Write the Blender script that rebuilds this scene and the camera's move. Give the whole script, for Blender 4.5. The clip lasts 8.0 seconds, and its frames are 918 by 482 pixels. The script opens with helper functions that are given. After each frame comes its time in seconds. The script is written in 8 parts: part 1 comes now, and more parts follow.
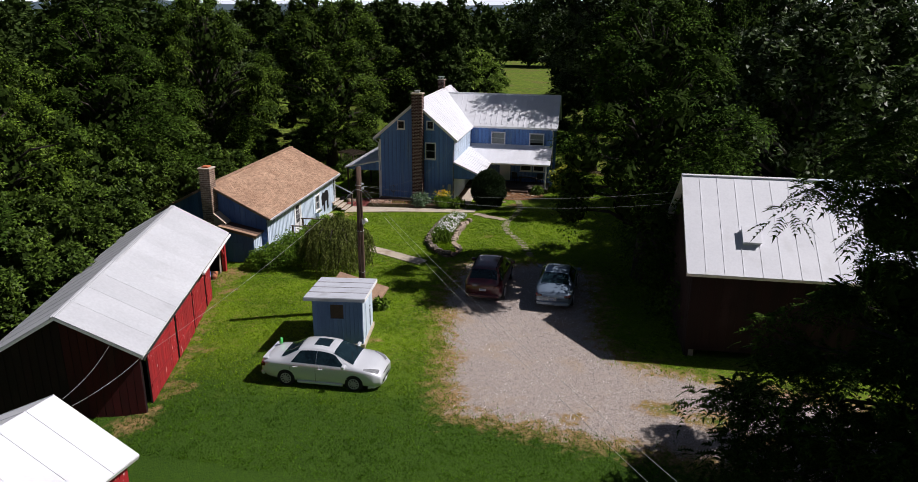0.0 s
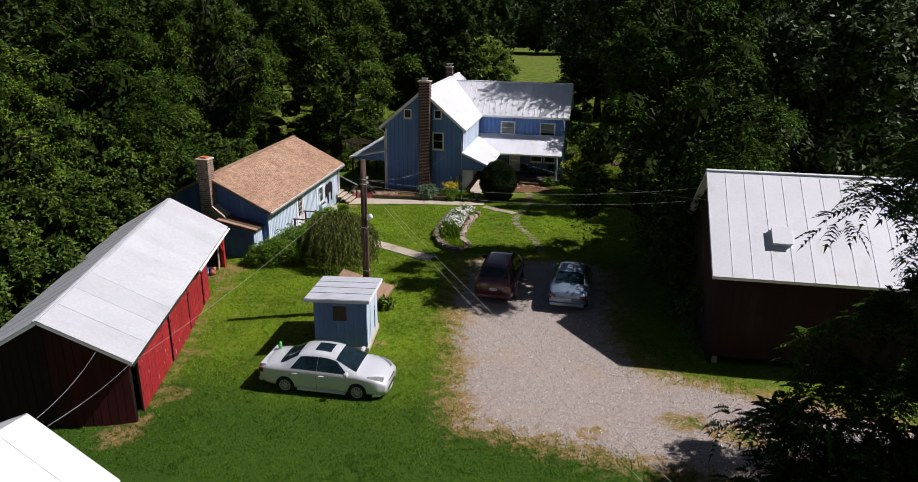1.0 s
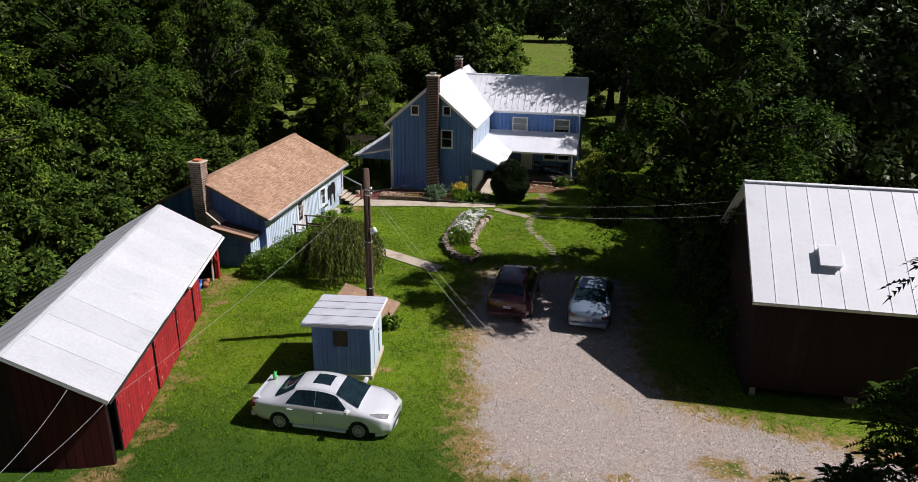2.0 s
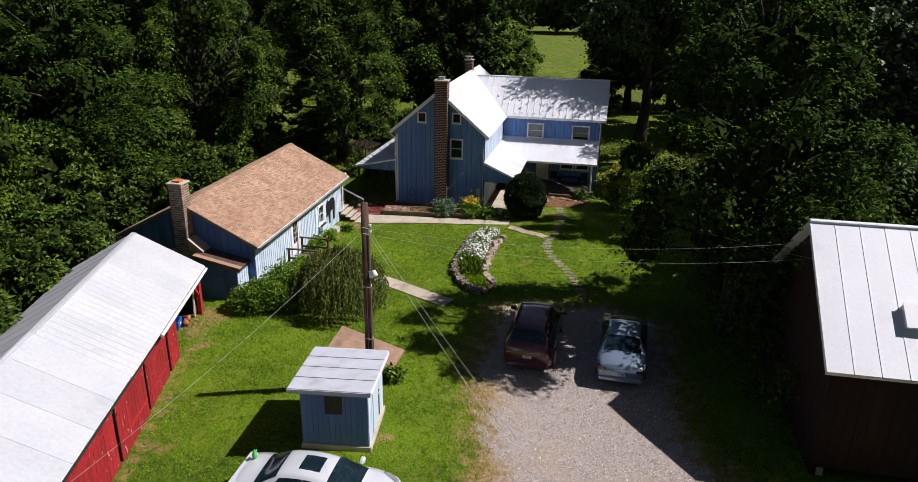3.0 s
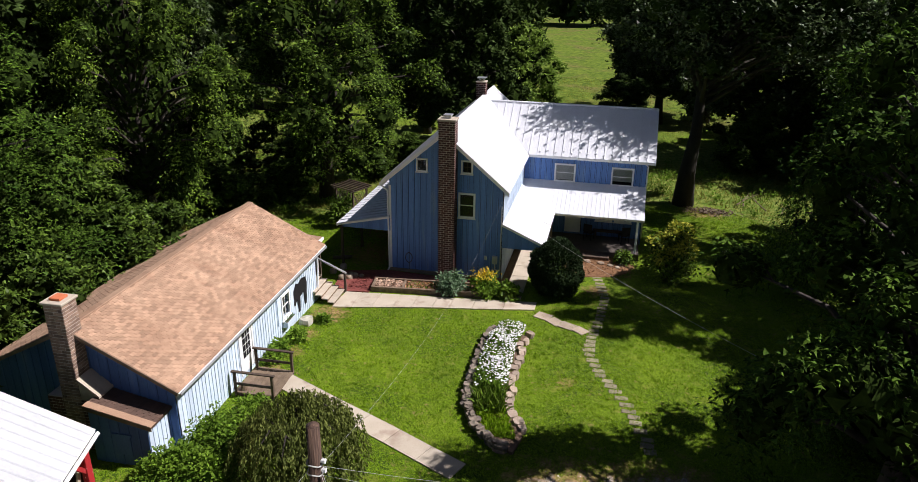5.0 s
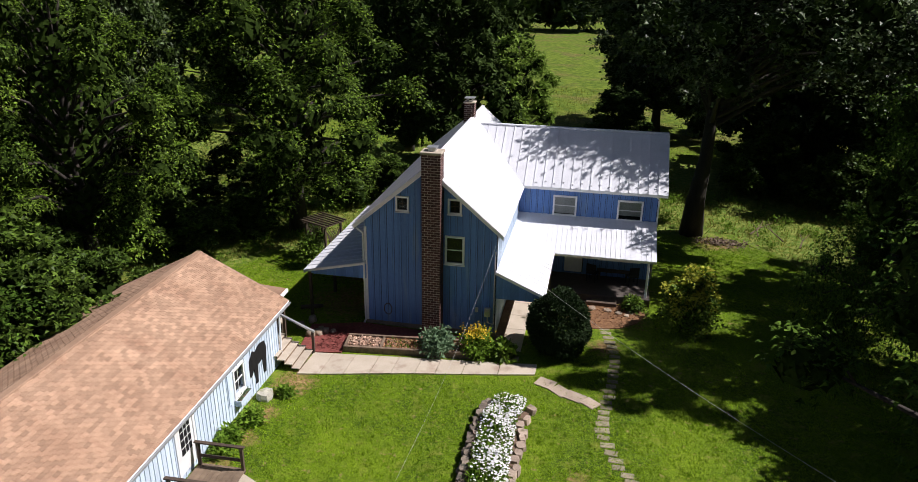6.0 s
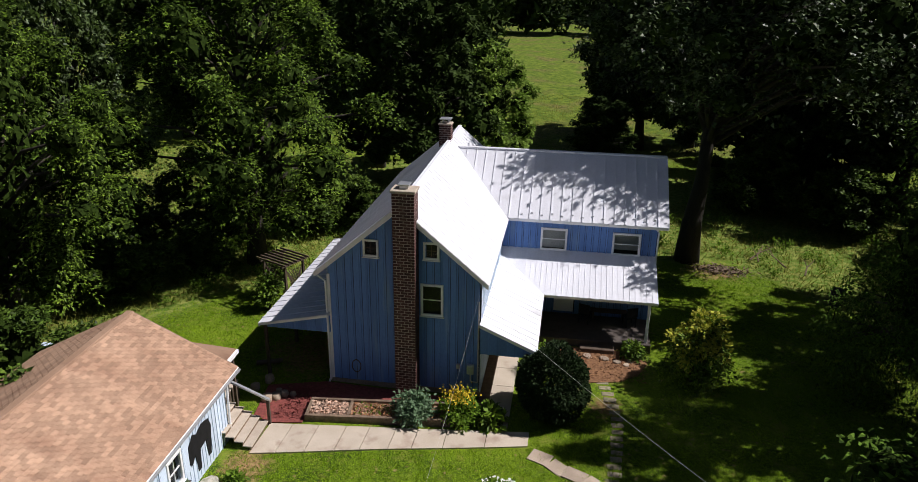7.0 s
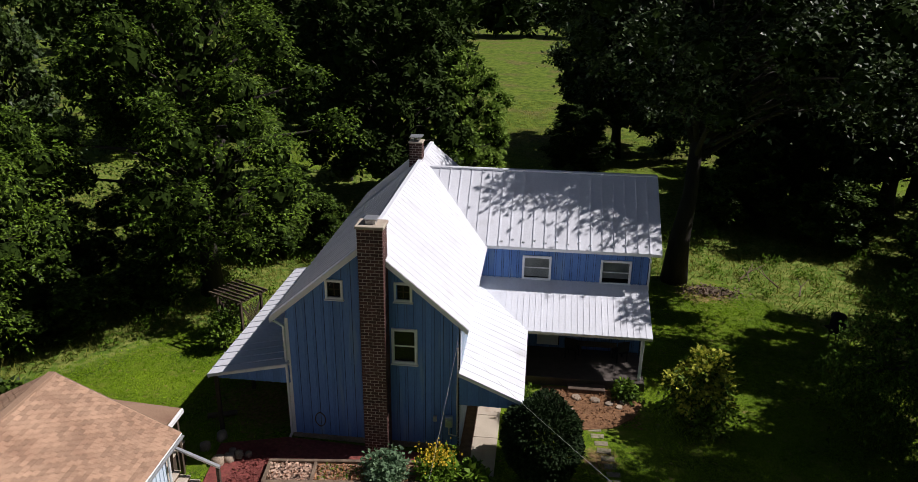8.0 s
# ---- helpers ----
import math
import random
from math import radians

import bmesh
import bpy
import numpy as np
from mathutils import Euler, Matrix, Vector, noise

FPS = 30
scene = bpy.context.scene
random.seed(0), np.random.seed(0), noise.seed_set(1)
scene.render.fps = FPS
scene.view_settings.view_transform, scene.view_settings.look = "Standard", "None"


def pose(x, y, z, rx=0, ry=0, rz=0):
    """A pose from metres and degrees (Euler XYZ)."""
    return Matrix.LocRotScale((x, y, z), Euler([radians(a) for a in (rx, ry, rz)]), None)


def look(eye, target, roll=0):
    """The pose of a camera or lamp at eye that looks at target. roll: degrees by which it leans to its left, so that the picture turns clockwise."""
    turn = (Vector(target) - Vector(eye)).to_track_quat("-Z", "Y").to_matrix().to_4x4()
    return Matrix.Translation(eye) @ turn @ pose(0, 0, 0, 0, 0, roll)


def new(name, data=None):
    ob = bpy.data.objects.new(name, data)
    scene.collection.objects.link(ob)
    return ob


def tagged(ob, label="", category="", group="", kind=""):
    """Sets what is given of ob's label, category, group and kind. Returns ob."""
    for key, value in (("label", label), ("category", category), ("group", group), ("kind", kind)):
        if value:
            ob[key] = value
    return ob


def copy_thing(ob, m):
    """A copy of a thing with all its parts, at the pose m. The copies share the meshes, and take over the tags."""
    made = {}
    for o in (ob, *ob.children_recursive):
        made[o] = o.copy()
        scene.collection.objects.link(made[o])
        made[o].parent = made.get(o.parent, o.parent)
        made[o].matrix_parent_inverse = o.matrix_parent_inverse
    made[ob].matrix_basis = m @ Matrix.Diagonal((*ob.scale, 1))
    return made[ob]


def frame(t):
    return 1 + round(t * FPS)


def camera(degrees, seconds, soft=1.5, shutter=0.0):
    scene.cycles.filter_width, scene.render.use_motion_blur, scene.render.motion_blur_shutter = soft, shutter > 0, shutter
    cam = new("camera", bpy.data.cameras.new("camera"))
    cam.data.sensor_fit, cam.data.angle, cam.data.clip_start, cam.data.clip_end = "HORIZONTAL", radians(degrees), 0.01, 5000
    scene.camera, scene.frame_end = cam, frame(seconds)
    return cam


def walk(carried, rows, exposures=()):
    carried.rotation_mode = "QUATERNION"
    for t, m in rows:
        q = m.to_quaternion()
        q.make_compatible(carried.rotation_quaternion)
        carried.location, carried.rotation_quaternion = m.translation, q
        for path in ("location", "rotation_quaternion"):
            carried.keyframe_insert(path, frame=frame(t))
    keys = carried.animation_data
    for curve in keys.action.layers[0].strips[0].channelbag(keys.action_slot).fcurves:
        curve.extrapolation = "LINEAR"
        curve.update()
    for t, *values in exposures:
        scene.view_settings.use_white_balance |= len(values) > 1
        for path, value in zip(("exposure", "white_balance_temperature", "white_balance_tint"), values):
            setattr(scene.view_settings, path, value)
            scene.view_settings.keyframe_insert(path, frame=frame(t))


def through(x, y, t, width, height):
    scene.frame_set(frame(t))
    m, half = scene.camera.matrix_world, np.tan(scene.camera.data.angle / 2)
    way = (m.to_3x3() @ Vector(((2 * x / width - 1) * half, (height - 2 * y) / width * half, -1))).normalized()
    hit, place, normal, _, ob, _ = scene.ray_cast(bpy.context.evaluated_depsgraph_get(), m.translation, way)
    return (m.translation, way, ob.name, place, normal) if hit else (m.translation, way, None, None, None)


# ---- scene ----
cam = camera(65.4, 8.0, soft=0.2)
PATH = [
    (0, (9.613, -3.018, 13.191), (9.262, -1.144, 12.585), 0.5),
    (0.5, (9.38, -2.232, 13.091), (9.023, -0.365, 12.468), 0.6),
    (1, (9.1, -1.347, 13.075), (8.737, 0.513, 12.436), 0.7),
    (1.5, (8.765, -0.205, 13.144), (8.395, 1.647, 12.487), 0.7),
    (3, (7.251, 5.361, 13.726), (6.858, 7.192, 13.025), 0.8),
    (3.5, (6.554, 7.872, 13.905), (6.154, 9.697, 13.192), 0.8),
    (4, (5.771, 10.407, 14.187), (5.368, 12.227, 13.464), 0.9),
    (4.5, (5.126, 13.28, 14.472), (4.721, 15.094, 13.733), 0.8),
    (6, (3.326, 21.006, 14.608), (2.968, 22.835, 13.881), 0.9),
    (6.5, (2.838, 23.175, 14.744), (2.508, 25.009, 14.017), 0.8),
    (7, (2.409, 25.083, 14.783), (2.121, 26.925, 14.06), 0.8),
    (7.5, (2.096, 26.698, 14.811), (1.847, 28.547, 14.09), 0.8),
    (8, (1.807, 28.068, 14.836), (1.6, 29.923, 14.118), 0.8),
]
EXPOSURES = [(0, -0.08), (1, 0.01), (1.5, 0.07), (3.5, 0.17), (4, 0.24), (4.5, 0.36), (6, 0.3), (6.5, 0.18), (7, 0.08), (7.5, -0.03), (8, -0.1)]
KELVIN, TINT = 6450, 17
walk(cam, [(t, look(eye, target, roll)) for t, eye, target, roll in PATH], [(t, stops, KELVIN, TINT) for t, stops in EXPOSURES])

# ---- light ----
SUN = Vector((0.825, 0.175, 1.0)).normalized()
world = bpy.data.worlds.new("sky")
scene.world = world
world.use_nodes = True
sky = world.node_tree.nodes.new("ShaderNodeTexSky")
sky.sky_type, sky.sun_disc = "NISHITA", False
sky.sun_elevation = math.asin(SUN.z)
sky.sun_rotation = math.atan2(SUN.x, SUN.y)
back = world.node_tree.nodes["Background"]
back.inputs["Strength"].default_value = 0.028
world.node_tree.links.new(sky.outputs["Color"], back.inputs["Color"])
sun = new("sun", bpy.data.lights.new("sun", "SUN"))
sun.data.energy, sun.data.angle, sun.data.color = 5.0, radians(0.53), (1.0, 0.98, 0.95)
sun.matrix_world = look(SUN * 100, (0, 0, 0))

# ---- materials ----


def mat(name, a, b, scale=2.0, fine=25.0, rough=0.75, bump=0.3, depth=0.02, metal=0.0, vary=0.0, stain=None,
        stain_scale=0.7, stain_at=(0.55, 0.7), stretch=(1, 1, 1), through=0.0, spec=0.5, island=False):
    """Two-scale procedural surface: colours a and b mixed by coarse and fine noise, with optional stains."""
    m = bpy.data.materials.new(name)
    m.use_nodes = True
    nt = m.node_tree
    N, L = nt.nodes, nt.links
    bs = N["Principled BSDF"]
    geo = N.new("ShaderNodeNewGeometry")
    mp = N.new("ShaderNodeMapping")
    mp.inputs["Scale"].default_value = stretch
    L.new(geo.outputs["Position"], mp.inputs["Vector"])

    def tex(sc, det=4.0):
        n = N.new("ShaderNodeTexNoise")
        n.inputs["Scale"].default_value, n.inputs["Detail"].default_value = sc, det
        L.new(mp.outputs["Vector"], n.inputs["Vector"])
        return n.outputs["Fac"]

    def math_node(op, x, y):
        n = N.new("ShaderNodeMath")
        n.operation = op
        for i, v in enumerate((x, y)):
            if isinstance(v, (int, float)):
                n.inputs[i].default_value = v
            else:
                L.new(v, n.inputs[i])
        return n.outputs[0]

    def mix(f, x, y):
        n = N.new("ShaderNodeMix")
        n.data_type = "RGBA"
        L.new(f, n.inputs[0])
        for i, v in ((6, x), (7, y)):
            if isinstance(v, tuple):
                n.inputs[i].default_value = (*v, 1)
            else:
                L.new(v, n.inputs[i])
        return n.outputs[2]

    def steps(f, lo, hi):
        n = N.new("ShaderNodeMapRange")
        n.inputs["From Min"].default_value, n.inputs["From Max"].default_value = lo, hi
        L.new(f, n.inputs["Value"])
        return n.outputs[0]

    f1, f2 = tex(scale), tex(fine, 6.0)
    both = steps(math_node("ADD", math_node("MULTIPLY", f1, 0.5), math_node("MULTIPLY", f2, 0.5)), 0.36, 0.64)
    col = mix(both, a, b)
    if stain:
        col = mix(steps(tex(stain_scale, 5.0), *stain_at), col, stain)
    if vary:
        if island:
            rnd = geo.outputs["Random Per Island"]
        else:
            rnd = N.new("ShaderNodeObjectInfo").outputs["Random"]
        hs = N.new("ShaderNodeHueSaturation")
        L.new(math_node("ADD", 1 - vary, math_node("MULTIPLY", rnd, 2 * vary)), hs.inputs["Value"])
        L.new(col, hs.inputs["Color"])
        col = hs.outputs["Color"]
    L.new(col, bs.inputs["Base Color"])
    bs.inputs["Metallic"].default_value = metal
    bs.inputs["Specular IOR Level"].default_value = spec
    L.new(steps(f2, 0.0, 1.0), bs.inputs["Roughness"])
    rr = N.new("ShaderNodeMapRange")
    rr.inputs["To Min"].default_value, rr.inputs["To Max"].default_value = max(rough - 0.12, 0.02), min(rough + 0.12, 1)
    L.new(f2, rr.inputs["Value"])
    L.new(rr.outputs[0], bs.inputs["Roughness"])
    if bump:
        bp = N.new("ShaderNodeBump")
        bp.inputs["Strength"].default_value, bp.inputs["Distance"].default_value = bump, depth
        L.new(f2, bp.inputs["Height"])
        L.new(bp.outputs["Normal"], bs.inputs["Normal"])
    if through:
        tr = N.new("ShaderNodeBsdfTranslucent")
        L.new(col, tr.inputs["Color"])
        ms = N.new("ShaderNodeMixShader")
        ms.inputs[0].default_value = through
        L.new(bs.outputs[0], ms.inputs[1])
        L.new(tr.outputs[0], ms.inputs[2])
        L.new(ms.outputs[0], N["Material Output"].inputs["Surface"])
    return m


def glass(name, tint, rough=0.03):
    """Thin dark window glass: a glossy coat over a view through."""
    m = bpy.data.materials.new(name)
    m.use_nodes = True
    N, L = m.node_tree.nodes, m.node_tree.links
    tr, gl, ms, fr = (N.new("ShaderNodeBsdf" + k) if k in ("Transparent", "Glossy") else N.new("ShaderNode" + k)
                      for k in ("Transparent", "Glossy", "MixShader", "Fresnel"))
    tr.inputs["Color"].default_value = (*tint, 1)
    gl.inputs["Roughness"].default_value = rough
    fr.inputs["IOR"].default_value = 1.38
    L.new(fr.outputs[0], ms.inputs[0])
    L.new(tr.outputs[0], ms.inputs[1])
    L.new(gl.outputs[0], ms.inputs[2])
    L.new(ms.outputs[0], N["Material Output"].inputs["Surface"])
    return m


BLUE = mat("blue_boards", (0.084, 0.183, 0.44), (0.134, 0.262, 0.575), 1.2, 40, 0.8, 0.4, 0.006, vary=0.13,
           stain=(0.20, 0.315, 0.50), stain_scale=3.2, stain_at=(0.56, 0.78), stretch=(1, 1, 0.14))
# lit and shaded tones of one blue: shaded walls deep, sunny east walls pale
SHADED_BLUE = mat("shaded_blue_boards", (0.046, 0.105, 0.27), (0.078, 0.160, 0.36), 1.2, 40, 0.85, 0.4, 0.006, vary=0.15,
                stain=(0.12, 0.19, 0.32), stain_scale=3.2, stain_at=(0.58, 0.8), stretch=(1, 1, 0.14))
# also the plain pale colour of shutters, flower box and sheet
PALE_SUNLIT_BLUE = mat("pale_sunlit_blue_boards", (0.52, 0.62, 0.74), (0.64, 0.73, 0.83), 1.5, 30, 0.8, 0.3, 0.005, vary=0.1, stretch=(1, 1, 0.3))
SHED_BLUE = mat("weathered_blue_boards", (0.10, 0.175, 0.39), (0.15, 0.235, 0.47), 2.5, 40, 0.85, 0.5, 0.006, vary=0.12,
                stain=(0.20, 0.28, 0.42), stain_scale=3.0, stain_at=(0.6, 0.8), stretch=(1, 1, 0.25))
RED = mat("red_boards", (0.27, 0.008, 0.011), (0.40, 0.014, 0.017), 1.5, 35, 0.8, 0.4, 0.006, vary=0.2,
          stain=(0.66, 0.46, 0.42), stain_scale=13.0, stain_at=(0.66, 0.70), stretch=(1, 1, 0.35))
# the red boards again, with shade put into the colour in two depths
SHADED_RED = mat("shaded_red_boards", (0.013, 0.0022, 0.003), (0.024, 0.004, 0.005), 1.5, 35, 0.85, 0.4, 0.006, vary=0.2,
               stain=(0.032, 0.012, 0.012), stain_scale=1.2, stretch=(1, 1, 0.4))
HALF_SHADED_RED = mat("half_shaded_red_boards", (0.050, 0.004, 0.006), (0.085, 0.006, 0.009), 1.5, 35, 0.85, 0.4, 0.006, vary=0.25,
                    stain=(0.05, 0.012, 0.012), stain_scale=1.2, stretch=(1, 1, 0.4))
WHITE_ROOF = mat("white_metal_roof", (0.67, 0.68, 0.72), (0.75, 0.76, 0.80), 0.8, 12, 0.5, 0.15, 0.01, vary=0.03,
                 stain=(0.54, 0.54, 0.55), stain_scale=0.9, stain_at=(0.6, 0.85))
BARN_ROOF = mat("painted_barn_roof", (0.43, 0.44, 0.465), (0.52, 0.53, 0.555), 0.5, 9, 0.6, 0.2, 0.01, vary=0.05,
                stain=(0.38, 0.38, 0.40), stain_scale=1.1, stain_at=(0.6, 0.85))
GREY_ROOF = mat("grey_shed_roof", (0.46, 0.48, 0.54), (0.56, 0.58, 0.64), 1.4, 20, 0.6, 0.2, 0.008, vary=0.06,
                stain=(0.42, 0.43, 0.47), stain_scale=2.0)
SHINGLE_LOOK = dict(scale=0.6, fine=45, rough=0.9, bump=0.5, depth=0.006, vary=0.23, stain=(0.22, 0.115, 0.072), stain_scale=1.1, stain_at=(0.54, 0.86), stretch=(0.7, 1.5, 0.7))
SHINGLE = mat("brown_shingles", (0.295, 0.172, 0.108), (0.455, 0.295, 0.195), **SHINGLE_LOOK)
SHINGLE_FAR = mat("brown_shingle_field", (0.295, 0.172, 0.108), (0.455, 0.295, 0.195), island=True, **SHINGLE_LOOK)
DARK_SHINGLE = mat("dark_brown_shingles", (0.075, 0.042, 0.03), (0.125, 0.075, 0.055), 2, 45, 0.9, 0.5, 0.006, vary=0.15, island=True)
WHITE = mat("white_paint", (0.76, 0.76, 0.76), (0.84, 0.84, 0.83), 3, 30, 0.5, 0.1, 0.003)
BRICK = mat("chimney_brick", (0.058, 0.026, 0.021), (0.120, 0.052, 0.042), 4, 60, 0.9, 0.4, 0.005, vary=0.35)
BRICK_FAR = mat("chimney_brick_field", (0.058, 0.026, 0.021), (0.120, 0.052, 0.042), 4, 60, 0.9, 0.4, 0.005, vary=0.35, island=True)
PALE_BRICK = mat("pale_chimney_brick", (0.13, 0.075, 0.055), (0.38, 0.27, 0.20), 5, 60, 0.9, 0.4, 0.005, vary=0.4)
PALE_BRICK_FAR = mat("pale_brick_field", (0.13, 0.075, 0.055), (0.38, 0.27, 0.20), 5, 60, 0.9, 0.4, 0.005, vary=0.4, island=True)
MORTAR = mat("mortar", (0.50, 0.42, 0.36), (0.62, 0.54, 0.48), 5, 60, 0.95, 0.3, 0.004)
CONCRETE = mat("concrete", (0.41, 0.345, 0.265), (0.52, 0.45, 0.36), 1.2, 40, 0.9, 0.3, 0.004, vary=0.06, stain=(0.34, 0.26, 0.20), stain_scale=1.5)
STONE = mat("field_stone", (0.17, 0.13, 0.095), (0.42, 0.33, 0.24), 3, 40, 0.9, 0.6, 0.01, vary=0.3)
FLAG = mat("flagstone", (0.30, 0.235, 0.175), (0.44, 0.355, 0.27), 2, 35, 0.9, 0.4, 0.006, vary=0.2)
MOSSY = mat("mossy_flagstone", (0.17, 0.145, 0.09), (0.31, 0.265, 0.18), 4, 35, 0.9, 0.4, 0.006, vary=0.25, stain=(0.10, 0.12, 0.04), stain_scale=6, stain_at=(0.52, 0.68))
EDGE_STONE = mat("pinkish_edge_stone", (0.29, 0.215, 0.165), (0.47, 0.375, 0.30), 3, 35, 0.9, 0.5, 0.008, vary=0.22, stain=(0.17, 0.14, 0.09), stain_scale=4, stain_at=(0.56, 0.72))
LEDGE = mat("ledge_stone", (0.10, 0.08, 0.065), (0.27, 0.215, 0.165), 5, 40, 0.9, 0.6, 0.01, vary=0.35, stain=(0.05, 0.05, 0.035), stain_scale=6, stain_at=(0.55, 0.68))
TIMBER = mat("weathered_timber", (0.11, 0.075, 0.048), (0.21, 0.15, 0.10), 3, 50, 0.85, 0.4, 0.005, vary=0.2)
PALE_TIMBER = mat("sun_bleached_timber", (0.40, 0.335, 0.26), (0.55, 0.475, 0.385), 3, 50, 0.85, 0.4, 0.005, vary=0.12)
BED_TIMBER = mat("worn_bed_timber", (0.085, 0.055, 0.036), (0.24, 0.17, 0.115), 4, 50, 0.85, 0.4, 0.005, vary=0.3)
BED_CHIPS = mat("wood_chips", (0.22, 0.12, 0.07), (0.46, 0.32, 0.21), 9, 60, 0.95, 0.7, 0.02)
PALE_STONE = mat("pale_stone", (0.36, 0.34, 0.28), (0.55, 0.52, 0.44), 5, 40, 0.9, 0.7, 0.02, stain=(0.25, 0.25, 0.16), stain_scale=4)
PLYWOOD = mat("weathered_plywood", (0.31, 0.19, 0.115), (0.46, 0.30, 0.19), 1.5, 30, 0.85, 0.4, 0.004, stretch=(0.5, 3, 1), stain=(0.22, 0.16, 0.12), stain_scale=1.6)
COVER_SHINGLE = mat("worn_tan_shingles", (0.36, 0.22, 0.14), (0.50, 0.33, 0.22), 1.5, 30, 0.9, 0.4, 0.004, vary=0.12, island=True, stain=(0.27, 0.18, 0.12), stain_scale=1.6)
PORCH_FLOOR = mat("dark_porch_boards", (0.055, 0.045, 0.037), (0.10, 0.08, 0.068), 3, 40, 0.8, 0.3, 0.004)
DARK_WOOD = mat("dark_wood", (0.05, 0.034, 0.024), (0.10, 0.068, 0.046), 4, 50, 0.85, 0.4, 0.005, vary=0.2)
POLE_WOOD = mat("pole_wood", (0.030, 0.014, 0.009), (0.135, 0.078, 0.052), 9, 40, 0.85, 0.9, 0.02, stretch=(1, 1, 0.06), stain=(0.17, 0.12, 0.09), stain_scale=8, stain_at=(0.64, 0.76))
BARK = mat("bark", (0.024, 0.019, 0.015), (0.055, 0.044, 0.035), 4, 25, 0.95, 0.8, 0.03, stretch=(1, 1, 0.3))
SOIL = mat("mulch_soil", (0.10, 0.06, 0.04), (0.22, 0.14, 0.09), 6, 60, 0.95, 0.7, 0.02)
RED_MULCH = mat("red_mulch", (0.11, 0.025, 0.020), (0.30, 0.075, 0.060), 8, 70, 0.95, 0.7, 0.02)
RUST_MULCH = mat("rusty_mulch", (0.10, 0.045, 0.020), (0.30, 0.15, 0.065), 8, 70, 0.95, 0.7, 0.02)
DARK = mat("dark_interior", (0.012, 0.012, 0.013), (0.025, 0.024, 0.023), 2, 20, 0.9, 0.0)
METAL = mat("galvanised_metal", (0.45, 0.46, 0.47), (0.58, 0.59, 0.60), 5, 30, 0.4, 0.1, 0.003, metal=0.7)
WIRE = mat("pale_cable", (0.40, 0.40, 0.38), (0.54, 0.54, 0.51), 5, 30, 0.5, 0)
BLACK = mat("black_paint", (0.010, 0.010, 0.011), (0.018, 0.018, 0.02), 5, 30, 0.7, 0.1, 0.003, spec=0.15)
GLASS = glass("window_glass", (0.72, 0.75, 0.76))
BLIND_GLARE = mat("pale_blind_glare", (0.45, 0.45, 0.42), (0.55, 0.55, 0.52), 3, 30, 0.8, 0)
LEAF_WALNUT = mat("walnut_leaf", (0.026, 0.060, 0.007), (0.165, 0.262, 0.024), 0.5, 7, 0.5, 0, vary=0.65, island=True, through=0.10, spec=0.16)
# the walnut leaf in two darker copies, with shade put into the colour
LEAF_SHADE_WALNUT = mat("shaded_walnut_leaf", (0.018, 0.046, 0.007), (0.088, 0.156, 0.017), 0.5, 7, 0.7, 0, vary=0.65, island=True, through=0.06, spec=0.05)
LEAF_DEEP_SHADE = mat("deep_shade_walnut_leaf", (0.012, 0.028, 0.005), (0.050, 0.088, 0.011), 0.5, 7, 0.75, 0, vary=0.6, island=True, through=0.04, spec=0.03)
LEAF_THICKET = mat("vine_leaf", (0.024, 0.052, 0.008), (0.102, 0.162, 0.020), 0.5, 7, 0.5, 0, vary=0.65, island=True, through=0.08, spec=0.14)
LEAF_INNER_SHADE = mat("inner_shade_leaf", (0.014, 0.026, 0.005), (0.030, 0.052, 0.008), 2.5, 12, 0.9, 0, spec=0.04)
LEAF_OAK = mat("dark_leaf", (0.024, 0.042, 0.013), (0.084, 0.128, 0.036), 0.4, 6, 0.5, 0, vary=0.6, island=True, through=0.04, spec=0.28)
LEAF_FAR = mat("far_leaf", (0.022, 0.042, 0.009), (0.052, 0.082, 0.019), 0.2, 4, 0.7, 0, vary=0.5, island=True, through=0.04, spec=0.06)
LEAF_POPLAR = mat("light_leaf", (0.130, 0.215, 0.034), (0.240, 0.350, 0.060), 0.4, 6, 0.6, 0, vary=0.3, island=True, through=0.3, spec=0.12)
LEAF_YEW = mat("yew_leaf", (0.012, 0.025, 0.008), (0.026, 0.048, 0.014), 1.5, 12, 0.6, 0, vary=0.35, island=True, through=0.1, spec=0.12)
LEAF_GOLD = mat("golden_leaf", (0.28, 0.30, 0.03), (0.50, 0.50, 0.07), 1.5, 12, 0.6, 0, vary=0.35, island=True, through=0.3, spec=0.12)
LEAF_GREY = mat("grey_green_leaf", (0.10, 0.17, 0.09), (0.18, 0.27, 0.15), 2, 12, 0.6, 0, vary=0.3, island=True, through=0.2, spec=0.12)
LEAF_BUSH = mat("bush_leaf", (0.075, 0.15, 0.014), (0.18, 0.295, 0.028), 1.0, 8, 0.6, 0, vary=0.35, island=True, through=0.3, spec=0.12)
LEAF_WEEP = mat("weeping_leaf", (0.085, 0.112, 0.024), (0.185, 0.215, 0.052), 1.0, 8, 0.65, 0, vary=0.35, island=True, through=0.25, spec=0.12)
